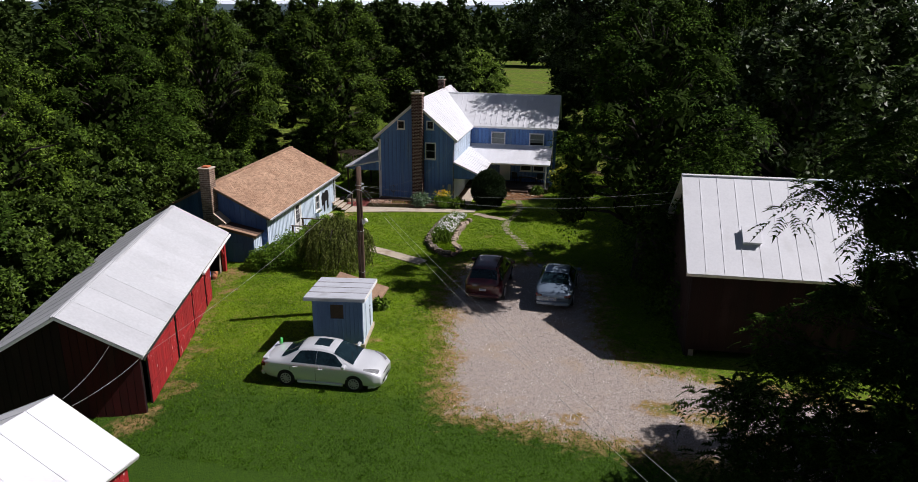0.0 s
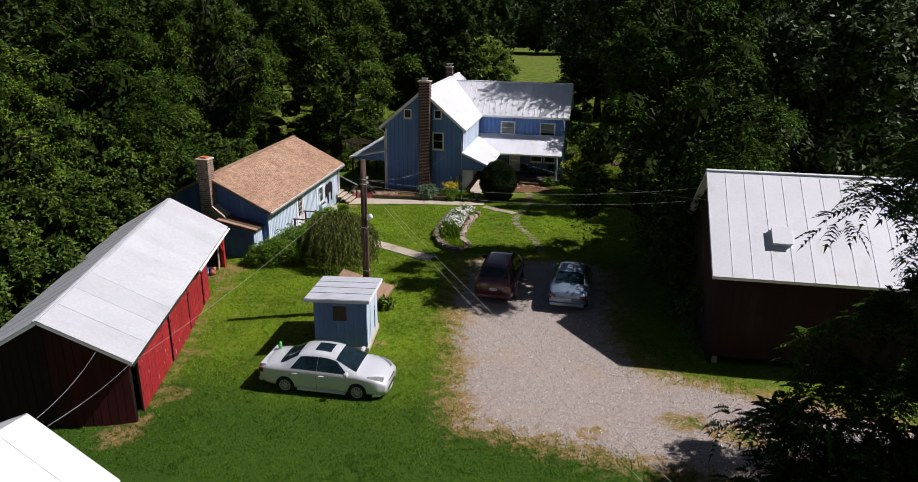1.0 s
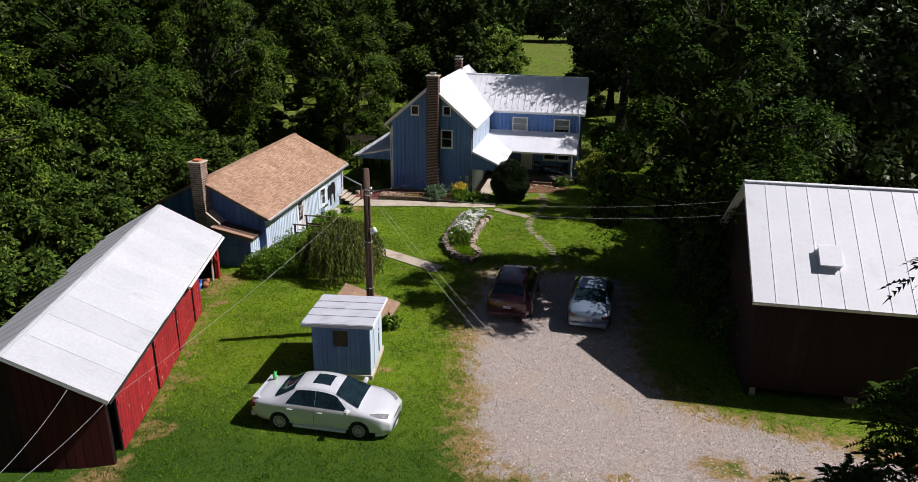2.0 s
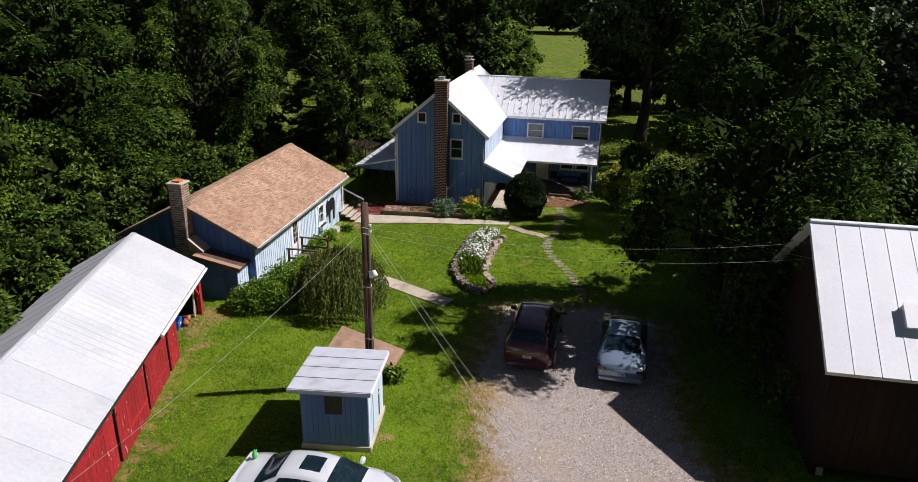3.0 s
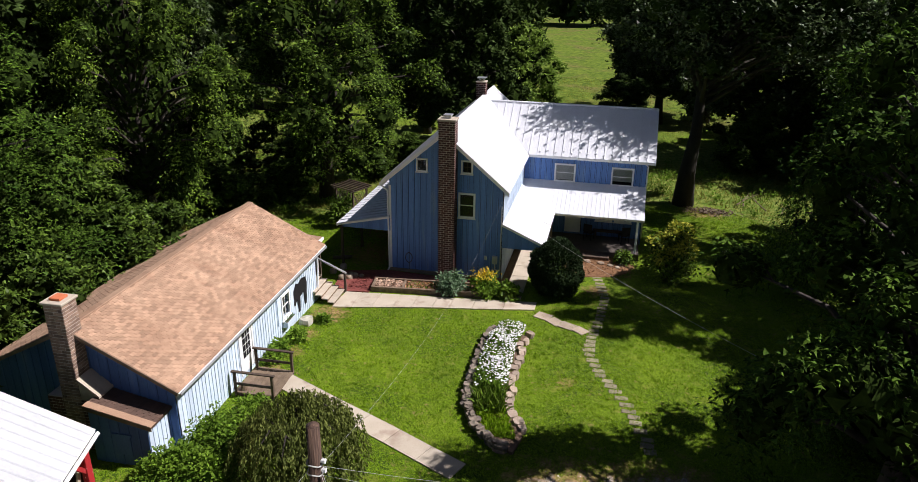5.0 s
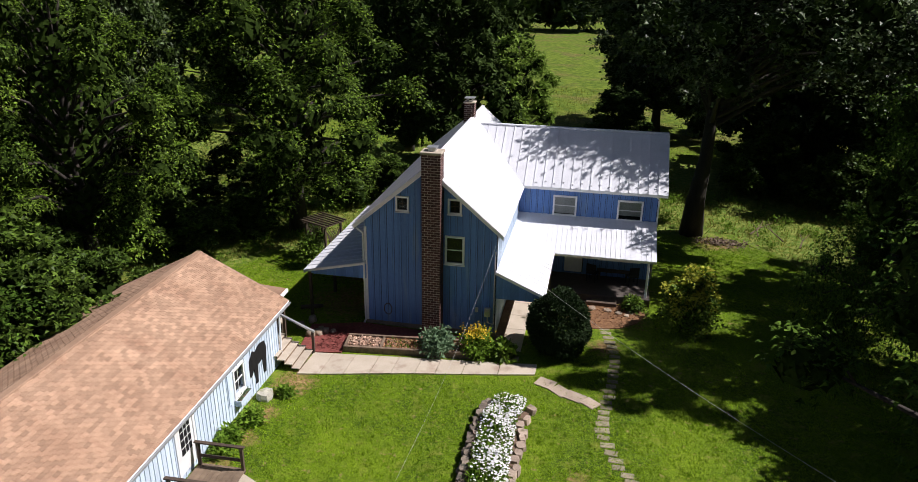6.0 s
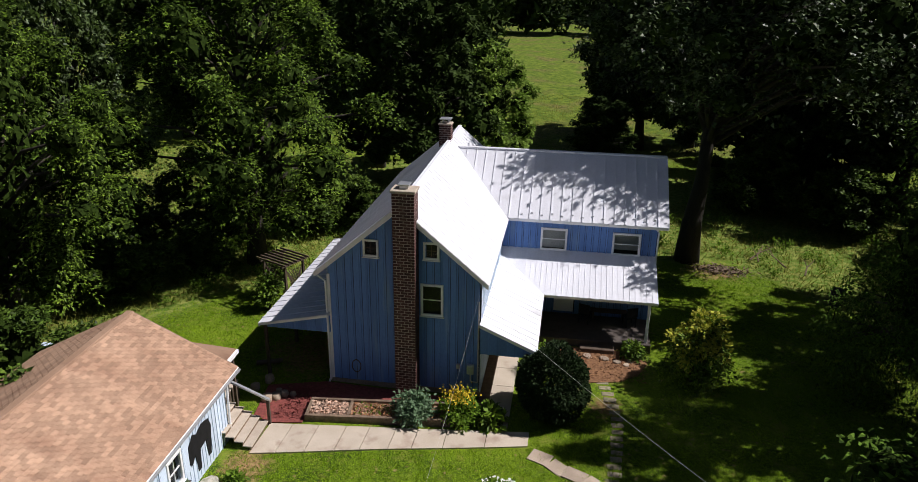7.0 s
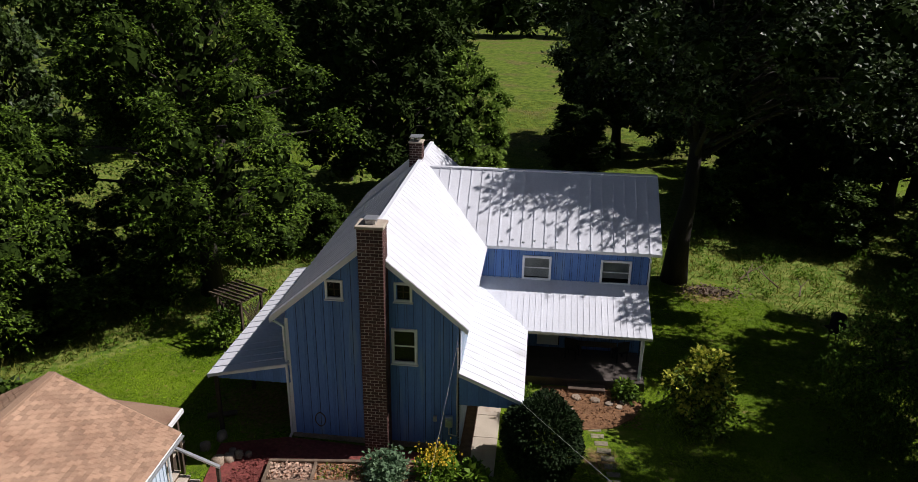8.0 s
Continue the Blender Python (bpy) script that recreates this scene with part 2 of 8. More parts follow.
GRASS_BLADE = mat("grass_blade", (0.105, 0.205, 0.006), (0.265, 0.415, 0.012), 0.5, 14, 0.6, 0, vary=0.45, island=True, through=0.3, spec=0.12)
SOUTH_BLADE = mat("south_grass_blade", (0.032, 0.092, 0.004), (0.120, 0.240, 0.010), 0.5, 14, 0.6, 0, vary=0.55, island=True, through=0.3, spec=0.12)
MEADOW_BLADE = mat("meadow_blade", (0.10, 0.140, 0.016), (0.29, 0.275, 0.06), 0.4, 6, 0.7, 0, vary=0.4, island=True, through=0.3, spec=0.1)
PETAL = mat("white_petal", (0.75, 0.75, 0.72), (0.85, 0.85, 0.82), 5, 30, 0.6, 0, through=0.2)
YELLOW = mat("yellow_petal", (0.60, 0.42, 0.02), (0.75, 0.55, 0.04), 5, 30, 0.6, 0, through=0.2)

# ---- building blocks ----
UP = Vector((0, 0, 1))


def part(name, bm, material, parent, label="", smooth=False, m=None):
    """Links a bmesh as one mesh object under a thing or a part."""
    me = bpy.data.meshes.new(name)
    bmesh.ops.recalc_face_normals(bm, faces=bm.faces)
    if smooth:
        for f in bm.faces:
            f.smooth = True
    bm.to_mesh(me)
    bm.free()
    return put(name, me, material, parent, label, m)


def put(name, me, material, parent, label="", m=None):
    if not me.materials:
        me.materials.append(material)
    ob = new(name, me)
    ob.parent = parent
    if m is not None:
        ob.matrix_basis = m
    if label:
        ob["label"] = label
    return ob


def thing(name, label, category, m=None, group="", kind=""):
    ob = tagged(new(name), label, category, group, kind)
    ob.empty_display_size = 0.2
    if m is not None:
        ob.matrix_basis = m
    return ob


def box(bm, lo, hi, m=None):
    vs = [bm.verts.new((x, y, z)) for z in (lo[2], hi[2]) for x, y in ((lo[0], lo[1]), (hi[0], lo[1]), (hi[0], hi[1]), (lo[0], hi[1]))]
    for q in ((3, 2, 1, 0), (4, 5, 6, 7), (0, 1, 5, 4), (1, 2, 6, 5), (2, 3, 7, 6), (3, 0, 4, 7)):
        bm.faces.new([vs[i] for i in q])
    if m is not None:
        bmesh.ops.transform(bm, matrix=m, verts=vs)
    return vs


def boxes(*pairs, bevel=0.0):
    bm = bmesh.new()
    for lo, hi in pairs:
        box(bm, lo, hi)
    if bevel:
        bmesh.ops.bevel(bm, geom=list(bm.edges), offset=bevel, segments=1, affect="EDGES")
    return bm


def slab(bm, pts, down):
    """A prism: the polygon pts and its copy moved by the vector down."""
    down = Vector(down)
    a = [bm.verts.new(p) for p in pts]
    b = [bm.verts.new(Vector(p) + down) for p in pts]
    bm.faces.new(a)
    bm.faces.new(b[::-1])
    for i in range(len(a)):
        j = (i + 1) % len(a)
        bm.faces.new((a[i], b[i], b[j], a[j]))


def tube(bm, pts, radii, sides=8, cap=True):
    """A tapered tube along points."""
    rings = []
    n = len(pts)
    pts = [Vector(p) for p in pts]
    for i, p in enumerate(pts):
        d = (pts[min(i + 1, n - 1)] - pts[max(i - 1, 0)]).normalized()
        x = d.orthogonal().normalized() if i == 0 else (x - d * x.dot(d)).normalized()
        y = d.cross(x)
        r = radii[i] if hasattr(radii, "__len__") else radii
        rings.append([bm.verts.new(p + (x * math.cos(a) + y * math.sin(a)) * r) for a in (2 * math.pi * k / sides for k in range(sides))])
    for a, b in zip(rings, rings[1:]):
        for k in range(sides):
            bm.faces.new((a[k], a[(k + 1) % sides], b[(k + 1) % sides], b[k]))
    if cap:
        bm.faces.new(rings[0][::-1])
        bm.faces.new(rings[-1])


def loft(bm, rings, closed=True, cap=True):
    vs = [[bm.verts.new(p) for p in r] for r in rings]
    n = len(vs[0])
    for a, b in zip(vs, vs[1:]):
        for k in range(n if closed else n - 1):
            bm.faces.new((a[k], a[(k + 1) % n], b[(k + 1) % n], b[k]))
    if cap:
        bm.faces.new(vs[0][::-1])
        bm.faces.new(vs[-1])
    return vs


def basis(o, ux, uy):
    """A pose with its x along ux and its y towards uy, at o."""
    ux = Vector(ux).normalized()
    uz = ux.cross(Vector(uy)).normalized()
    uy = uz.cross(ux)
    m = Matrix((ux, uy, uz)).transposed().to_4x4()
    m.translation = o
    return m


def np_mesh(name, verts, size):
    """A mesh of loose polygons of the same size, out of an array of corners."""
    verts = np.ascontiguousarray(verts, dtype=np.float32).reshape(-1, 3)
    n = len(verts)
    me = bpy.data.meshes.new(name)
    me.vertices.add(n)
    me.vertices.foreach_set("co", verts.ravel())
    me.loops.add(n)
    me.loops.foreach_set("vertex_index", np.arange(n, dtype=np.int32))
    me.polygons.add(n // size)
    me.polygons.foreach_set("loop_start", np.arange(0, n, size, dtype=np.int32))
    me.update(calc_edges=True)
    return me


def unit(v):
    return v / np.maximum(np.linalg.norm(v, axis=-1, keepdims=True), 1e-9)


def leaf_verts(rng, p, d, size, ratio=0.55):
    """Plain leaves: folded four-cornered blades."""
    n = len(p)
    ln = size * rng.uniform(0.65, 1.3, (n, 1))
    d = unit(d)
    side = unit(np.cross(d, rng.normal(0, 1, (n, 3)) + np.array([0, 0, 1.5])))
    up = np.cross(side, d)
    a = p + d * ln * 0.45
    return np.stack([p, a + side * ln * ratio / 2 + up * ln * 0.1, p + d * ln, a - side * ln * ratio / 2 + up * ln * 0.1], 1)


# ---- ground ----
PROFILE_Y = [-200, 19, 28, 37, 45, 55, 64, 85, 150, 300, 700, 2500]
PROFILE_Z = [-0.5, 0.0, 0.1, 0.12, -0.15, -0.35, -0.8, -1.1, -1.0, -2.0, -2.0, -2.0]


def ground_z(x, y):
    x, y = np.asarray(x, float), np.asarray(y, float)
    z = np.interp(y, PROFILE_Y, PROFILE_Z)
    west = np.clip((-2.5 - x) / 3.5, 0, 1) * np.clip((30 - y) / 8, 0, 1)
    return z - 0.3 * west + 0.03 * np.sin(x * 0.9 + 1) * np.sin(y * 0.7)


def gz(x, y):
    return float(ground_z(x, y))


GRAVEL = [(3.3, 28), (4.6, 22.5), (5.0, 20.5), (5.6, 18.6), (8.5, 18.2), (12.0, 17.6), (15.3, 17.2), (22, 14.5), (30, 12), (30, 18),
          (20, 21.0), (15.3, 22.0), (11.2, 23.2), (10.2, 25.5), (9.9, 33.0), (7.6, 34.2), (3.2, 33.3)]


LAWN = [(-30, -40), (45, -40), (40, 20), (30, 40), (21, 52), (15.5, 58.2), (11.5, 64.5), (3, 62), (-9, 56.5), (-13.5, 54.5), (-19, 47), (-12, 30)]


def poly_dist(px, py, poly):
    """Signed distance of points to a polygon, positive inside."""
    inside = np.zeros(px.shape, bool)
    best = np.full(px.shape, 1e9)
    for (x0, y0), (x1, y1) in zip(poly, poly[1:] + poly[:1]):
        dx, dy = x1 - x0, y1 - y0
        t = np.clip(((px - x0) * dx + (py - y0) * dy) / (dx * dx + dy * dy), 0, 1)
        best = np.minimum(best, np.hypot(px - x0 - t * dx, py - y0 - t * dy))
        hit = ((y0 > py) != (y1 > py)) & (px < (x1 - x0) * (py - y0) / (y1 - y0 + 1e-12) + x0)
        inside ^= hit
    return np.where(inside, best, -best)


def axis(fine_lo, fine_hi, step, far):
    a = list(np.arange(fine_lo, fine_hi + 1e-6, step))
    d, lo, hi = step, [], []
    p, q = fine_lo, fine_hi
    while q < far:
        d *= 1.35
        p, q = p - d, q + d
        lo.append(p)
        hi.append(q)
    return np.array(lo[::-1] + a + hi)


def ground_material():
    m = bpy.data.materials.new("lawn_and_gravel")
    m.use_nodes = True
    N, L = m.node_tree.nodes, m.node_tree.links
    bs = N["Principled BSDF"]
    bs.inputs["Roughness"].default_value = 0.95
    bs.inputs["Specular IOR Level"].default_value = 0.2
    geo = N.new("ShaderNodeNewGeometry")

    def tex(sc, det=4.0):
        n = N.new("ShaderNodeTexNoise")
        n.inputs["Scale"].default_value, n.inputs["Detail"].default_value = sc, det
        L.new(geo.outputs["Position"], n.inputs["Vector"])
        return n.outputs["Fac"]

    def rng(f, a, b, lo=0.0, hi=1.0):
        n = N.new("ShaderNodeMapRange")
        for k, v in (("From Min", a), ("From Max", b), ("To Min", lo), ("To Max", hi)):
            n.inputs[k].default_value = v
        L.new(f, n.inputs["Value"])
        return n.outputs[0]

    def mix(f, x, y):
        n = N.new("ShaderNodeMix")
        n.data_type = "RGBA"
        L.new(f, n.inputs[0])
        for i, v in ((6, x), (7, y)):
            if isinstance(v, tuple):
                n.inputs[i].default_value = (*v, 1)
            else:
                L.new(v, n.inputs[i])
        return n.outputs[2]

    def op(kind, x, y):
        n = N.new("ShaderNodeMath")
        n.operation = kind
        for i, v in enumerate((x, y)):
            if isinstance(v, (int, float)):
                n.inputs[i].default_value = v
            else:
                L.new(v, n.inputs[i])
        return n.outputs[0]

    def attr(name):
        n = N.new("ShaderNodeAttribute")
        n.attribute_name = name
        return n.outputs["Fac"]

    # the dark specks stand for shade between the blades
    turf = mix(rng(tex(30, 8), 0.44, 0.57), (0.022, 0.050, 0.003), (0.165, 0.265, 0.008))
    turf = mix(rng(tex(7, 7), 0.52, 0.64), turf, (0.030, 0.062, 0.003))
    turf = mix(rng(tex(0.35, 4), 0.42, 0.72), turf, mix(rng(tex(42, 7), 0.42, 0.58), (0.062, 0.115, 0.004), (0.225, 0.330, 0.011)))
    turf = mix(rng(tex(1.6, 6), 0.56, 0.76), turf, (0.19, 0.215, 0.03))
    turf = mix(rng(tex(5, 8), 0.61, 0.73), turf, (0.25, 0.20, 0.075))
    # the turf turns darker green towards the south
    south_tone = op("ADD", attr("south_tone"), op("MULTIPLY", op("SUBTRACT", tex(0.6, 5), 0.5), 0.8))
    turf = mix(rng(south_tone, 0.25, 0.8), turf, mix(rng(tex(34, 7), 0.40, 0.60), (0.009, 0.030, 0.003), (0.060, 0.126, 0.007)))
    vor = N.new("ShaderNodeTexVoronoi")
    vor.inputs["Scale"].default_value = 19
    L.new(geo.outputs["Position"], vor.inputs["Vector"])
    grit = mix(rng(vor.outputs["Distance"], 0.1, 0.6), (0.64, 0.575, 0.53), (0.29, 0.245, 0.22))
    grit = mix(rng(tex(26, 8), 0.53, 0.63), grit, (0.17, 0.135, 0.11))
    grit = mix(rng(tex(3.2, 8), 0.50, 0.66), grit, mix(rng(tex(40, 6), 0.42, 0.58), (0.24, 0.19, 0.155), (0.52, 0.45, 0.40)))
    grit = mix(rng(tex(0.55, 7), 0.54, 0.70), grit, mix(rng(tex(30, 6), 0.42, 0.58), (0.22, 0.165, 0.12), (0.50, 0.41, 0.33)))
    earth = mix(rng(tex(9, 5), 0.35, 0.65), (0.20, 0.12, 0.05), (0.38, 0.25, 0.11))
    edge = op("ADD", attr("gravel"), op("MULTIPLY", op("SUBTRACT", tex(2.2, 6), 0.5), 3.2))
    col = mix(rng(op("ADD", edge, op("MULTIPLY", tex(9, 4), 0.8)), -0.75, 0.35), turf, earth)
    col = mix(rng(edge, -0.25, 0.35), col, grit)
    bare = op("ADD", attr("bare"), op("MULTIPLY", op("SUBTRACT", tex(4, 6), 0.5), 1.2))
    col = mix(rng(bare, 0.35, 0.8), col, earth)
    hay = mix(rng(tex(1.4, 8), 0.40, 0.62), (0.066, 0.112, 0.008), (0.155, 0.210, 0.022))
    hay = mix(rng(tex(0.22, 7), 0.50, 0.66), hay, mix(rng(tex(2.5, 6), 0.4, 0.6), (0.075, 0.085, 0.016), (0.20, 0.175, 0.055)))
    col = mix(attr("field"), col, hay)
    wild = op("ADD", attr("wild"), op("MULTIPLY", op("SUBTRACT", tex(0.5, 6), 0.5), 1.0))
    col = mix(rng(wild, 0.3, 0.7), col, mix(rng(tex(3, 5), 0.4, 0.65), (0.09, 0.16, 0.015), (0.24, 0.26, 0.06)))
    L.new(col, bs.inputs["Base Color"])
    bp = N.new("ShaderNodeBump")
    bp.inputs["Strength"].default_value, bp.inputs["Distance"].default_value = 0.7, 0.05
    L.new(tex(30, 6), bp.inputs["Height"])
    L.new(bp.outputs["Normal"], bs.inputs["Normal"])
    return m


BARE = [(3.6, 26.5, 0.9), (4.6, 22.5, 0.7), (5.2, 19.5, 0.8), (-7.0, 42.0, 0.8), (-7.3, 40.0, 0.6), (-4.7, 18.5, 0.5), (-5.6, 21.5, 0.4),
        (-8.3, 29.5, 0.7), (-7.6, 27.5, 0.4), (1.1, 23.3, 0.4), (4.2, 50.6, 1.2), (5.4, 51.0, 0.8), (4.3, 47.8, 0.7), (1.3, 37.5, 0.5),
        (10.6, 62.8, 1.6), (-5.2, 16.0, 0.9), (3.6, 39.0, 0.4), (-7.25, 37.2, 0.5), (-7.2, 38.6, 0.55), (-7.1, 40.2, 0.5), (-7.0, 42.5, 0.8), (3.7, 51.0, 0.9), (-8.75, 28.6, 0.9), (-9.0, 29.7, 0.8), (-7.6, 49.6, 2.2), (-7.6, 53.2, 2.2)] + [(-4.98 - 0.235 * k, 17.0 + 0.78 * k, 0.36) for k in range(17)]

GRASSY = [(12.6, 20.1, 0.55), (14.3, 19.6, 0.6), (15.6, 18.6, 0.5), (9.6, 18.9, 0.3)]  # grass coming up through the gravel


def build_ground():
    xs, ys = axis(-26, 27, 0.42, 2600), axis(9, 76, 0.42, 2600)
    X, Y = np.meshgrid(xs, ys)
    Z = ground_z(X, Y)
    nx, ny = len(xs), len(ys)
    idx = np.arange(nx * ny).reshape(ny, nx)
    quads = np.stack([idx[:-1, :-1], idx[:-1, 1:], idx[1:, 1:], idx[1:, :-1]], -1).reshape(-1, 4)
    me = bpy.data.meshes.new("ground")
    me.from_pydata(np.stack([X, Y, Z], -1).reshape(-1, 3).tolist(), [], quads.tolist())
    for p in me.polygons:
        p.use_smooth = True
    px, py = X.ravel(), Y.ravel()
    g = np.clip(poly_dist(px, py, GRAVEL), -3, 3)
    for x, y, r in GRASSY:
        g = np.minimum(g, 2.2 * (np.hypot((px - x) * 0.7, py - y) - r))
    bare = np.zeros(px.shape)
    for x, y, r in BARE:
        bare = np.maximum(bare, 1 - np.hypot(px - x, py - y) / (1.6 * r))
    wild = np.clip(0.5 - poly_dist(px, py, LAWN) / 2.5, 0, 1) * np.clip((88 - py) / 8, 0, 1)
    for name, data in (("gravel", g), ("bare", np.clip(bare, 0, 1)), ("wild", wild), ("field", np.clip((py - 84) / 10, 0, 1)), ("south_tone", np.clip((25.0 - py) / 9, 0, 1))):
        me.attributes.new(name, "FLOAT", "POINT").data.foreach_set("value", data.astype(np.float32))
    ob = put("ground", me, ground_material(), None)
    tagged(ob, "mown green lawn with a worn pale gravel drive and meadow beyond", "ground", kind="structure")


build_ground()

# ---- roofs, walls, windows, chimneys ----


def panel_mesh(width, length, rib=0.03, thick=0.02, waves=0):
    """One roofing sheet: x across, y up the slope, with a raised seam on one side or with corrugations."""
    bm = bmesh.new()
    if waves:
        n = waves * 4
        deep = min(0.042, 0.13 * width / waves)
        top = [(width * i / n, deep * math.cos(2 * math.pi * i / 4)) for i in range(n + 1)]
        a = [[bm.verts.new((x, y, z)) for x, z in top] for y in (0, length)]
        b = [[bm.verts.new((x, y, z - thick)) for x, z in top] for y in (0, length)]
        for i in range(n):
            bm.faces.new((a[0][i], a[0][i + 1], a[1][i + 1], a[1][i]))
            bm.faces.new((b[0][i], b[1][i], b[1][i + 1], b[0][i + 1]))
            bm.faces.new((a[0][i], b[0][i], b[0][i + 1], a[0][i + 1]))
    else:
        box(bm, (0.004, 0, 0), (width - 0.004, length, thick))
        if rib:
            box(bm, (0.0, 0, thick), (0.03, length, thick + rib))
    me = bpy.data.meshes.new("panel")
    bmesh.ops.recalc_face_normals(bm, faces=bm.faces)
    bm.to_mesh(me)
    bm.free()
    return me


def slope(parent, o, across, up, n, material, rib=0.03, waves=0, deck=0.10, trim=True, name="roof", deck_mat=None):
    """A roof plane: a deck with n sheets on it. o: a lower corner, across: along the eave, up: along the slope."""
    across, up = Vector(across), Vector(up)
    m = basis(o, across, up)
    w, l = across.length, up.length
    roof = part(name, boxes(((0, 0, -deck - 0.02), (w, l, -0.052 if waves else -0.004))), deck_mat or WHITE, parent, m=m)
    me = panel_mesh(w / n, l + 0.02, rib, 0.02, waves)
    for i in range(n):
        put("panel", me, material, roof, m=Matrix.Translation((i * w / n, -0.02, 0.002)))
    if trim:
        part("fascia", boxes(((0, -0.03, -deck - 0.06), (w, -0.002, -0.012))), WHITE, roof)
    return roof


def cut(lo, hi, holes):
    """The stretches of lo..hi left by holes."""
    out, a = [], lo
    for h0, h1 in sorted(holes):
        if h0 > a:
            out.append((a, min(h0, hi)))
        a = max(a, h1)
    if a < hi:
        out.append((a, hi))
    return [(p, q) for p, q in out if q - p > 0.02]


def board_wall(parent, o, along, length, z0, top, holes, material, width=0.29, batten=0.05, core=0.14, name="wall", seed=0, core_mat=None, gap=0.006):
    """A wall of upright boards with battens. along: its horizontal direction, seen with the outside on the right-hand side.
    top(u): its height over z = 0 at the place u. holes: (u0, u1, z0, z1)."""
    rng = random.Random(seed)
    m = basis(o, along, UP)  # x along, y up, z outwards
    marks = sorted({0.0, length, *(h[0] for h in holes), *(h[1] for h in holes), *([length / 2] if top(length / 2) > max(top(0), top(length)) + 0.01 else [])})
    bm = bmesh.new()
    for u0, u1 in zip(marks, marks[1:]):
        mid = (u0 + u1) / 2
        cuts = [(h[2], h[3]) for h in holes if h[0] <= mid <= h[1]]
        for a, b in cut(z0, min(top(u0), top(u1)) if cuts else 99, cuts):
            t0, t1 = (top(u0), top(u1)) if b == 99 or (cuts and b >= min(top(u0), top(u1)) - 1e-6) else (b, b)
            slab(bm, [(u0, a, 0), (u1, a, 0), (u1, t1, 0), (u0, t0, 0)], (0, 0, -core))
    wall = part(name, bm, core_mat or material, parent, m=m)
    n = max(1, round(length / width))
    w = length / n
    for i in range(n):
        a, b = i * w, (i + 1) * w
        edges = sorted({a, b, *(e for h in holes for e in h[:2] if a + 0.02 < e < b - 0.02)})
        for u0, u1 in zip(edges, edges[1:]):
            mid = (u0 + u1) / 2
            cuts = [(h[2], h[3]) for h in holes if h[0] <= mid <= h[1]]
            lim = min(top(u0), top(u1))
            for p, q in cut(z0, lim if cuts else 99, cuts):
                full = q == 99 or q >= lim - 1e-6
                t0, t1 = (top(u0), top(u1)) if full else (q, q)
                d = 0.018 + rng.uniform(0, 0.006)
                bm = bmesh.new()
                g0, g1 = gap if u0 == a else 0.0, gap if u1 == b else 0.0  # joints between boards only
                slab(bm, [(u0 + g0, p, d), (u1 - g1, p, d), (u1 - g1, t1, d), (u0 + g0, t0, d)], (0, 0, -d + 0.002))
                part("board", bm, material, wall)
                if batten and u1 == b and i < n - 1:
                    bm = bmesh.new()
                    slab(bm, [(u1 - batten / 2, p, d + 0.022), (u1 + batten / 2, p, d + 0.022), (u1 + batten / 2, t1, d + 0.022), (u1 - batten / 2, t1, d + 0.022)], (0, 0, -0.024))
                    part("batten", bm, material, wall)
    return wall


def window(parent, o, along, w, h, rail=True, grid=0, frame_w=0.09, blind=0.0, name="window", frame_mat=None):
    """A window with its outer frame, sash bars, glass and sill; o: lower left corner of its opening, seen from outside."""
    m = basis(o, along, UP)
    f = frame_w
    win = part(name, boxes(((0, 0, -0.02), (f, h, 0.05)), ((w - f, 0, -0.02), (w, h, 0.05)), ((f, 0, -0.02), (w - f, f, 0.05)), ((f, h - f, -0.02), (w - f, h, 0.05)), bevel=0.006), frame_mat or WHITE, parent, m=m)
    part("sill", boxes(((-0.03, -0.04, -0.02), (w + 0.03, -0.002, 0.08)), bevel=0.006), frame_mat or WHITE, win)
    bars = []
    if rail:
        bars.append(((f, h / 2 - 0.018, -0.03), (w - f, h / 2 + 0.018, 0.0)))
    for i in range(1, grid):
        x = f + (w - 2 * f) * i / grid
        bars.append(((x - 0.012, f, -0.028), (x + 0.012, h - f, -0.004)))
    if grid > 1 and not rail:
        bars.append(((f, h / 2 - 0.012, -0.026), (w - f, h / 2 + 0.012, -0.006)))
    if bars:
        part("sash_bar", boxes(*bars), DARK_WOOD if grid > 1 and not rail else frame_mat or WHITE, win)
    bm = bmesh.new()
    bm.faces.new([bm.verts.new(q) for q in ((f, f, -0.045), (w - f, f, -0.045), (w - f, h - f, -0.045), (f, h - f, -0.045))])
    me = bpy.data.meshes.new("pane")
    bm.to_mesh(me)
    bm.free()
    g = put("pane", me, GLASS, win)
    g.visible_shadow = False
    if blind:
        # the pale sheet behind the pane doubles as sky reflection
        part("blind", boxes(((f, h - f - blind * (h - 2 * f), -0.09), (w - f, h - f, -0.08))), BLIND_GLARE, win, "pale blind, enlarged to stand for sky reflection")
    # black sheet just behind the glass stands for the unlit room
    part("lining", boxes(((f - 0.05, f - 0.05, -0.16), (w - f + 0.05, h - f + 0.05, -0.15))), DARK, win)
    return win


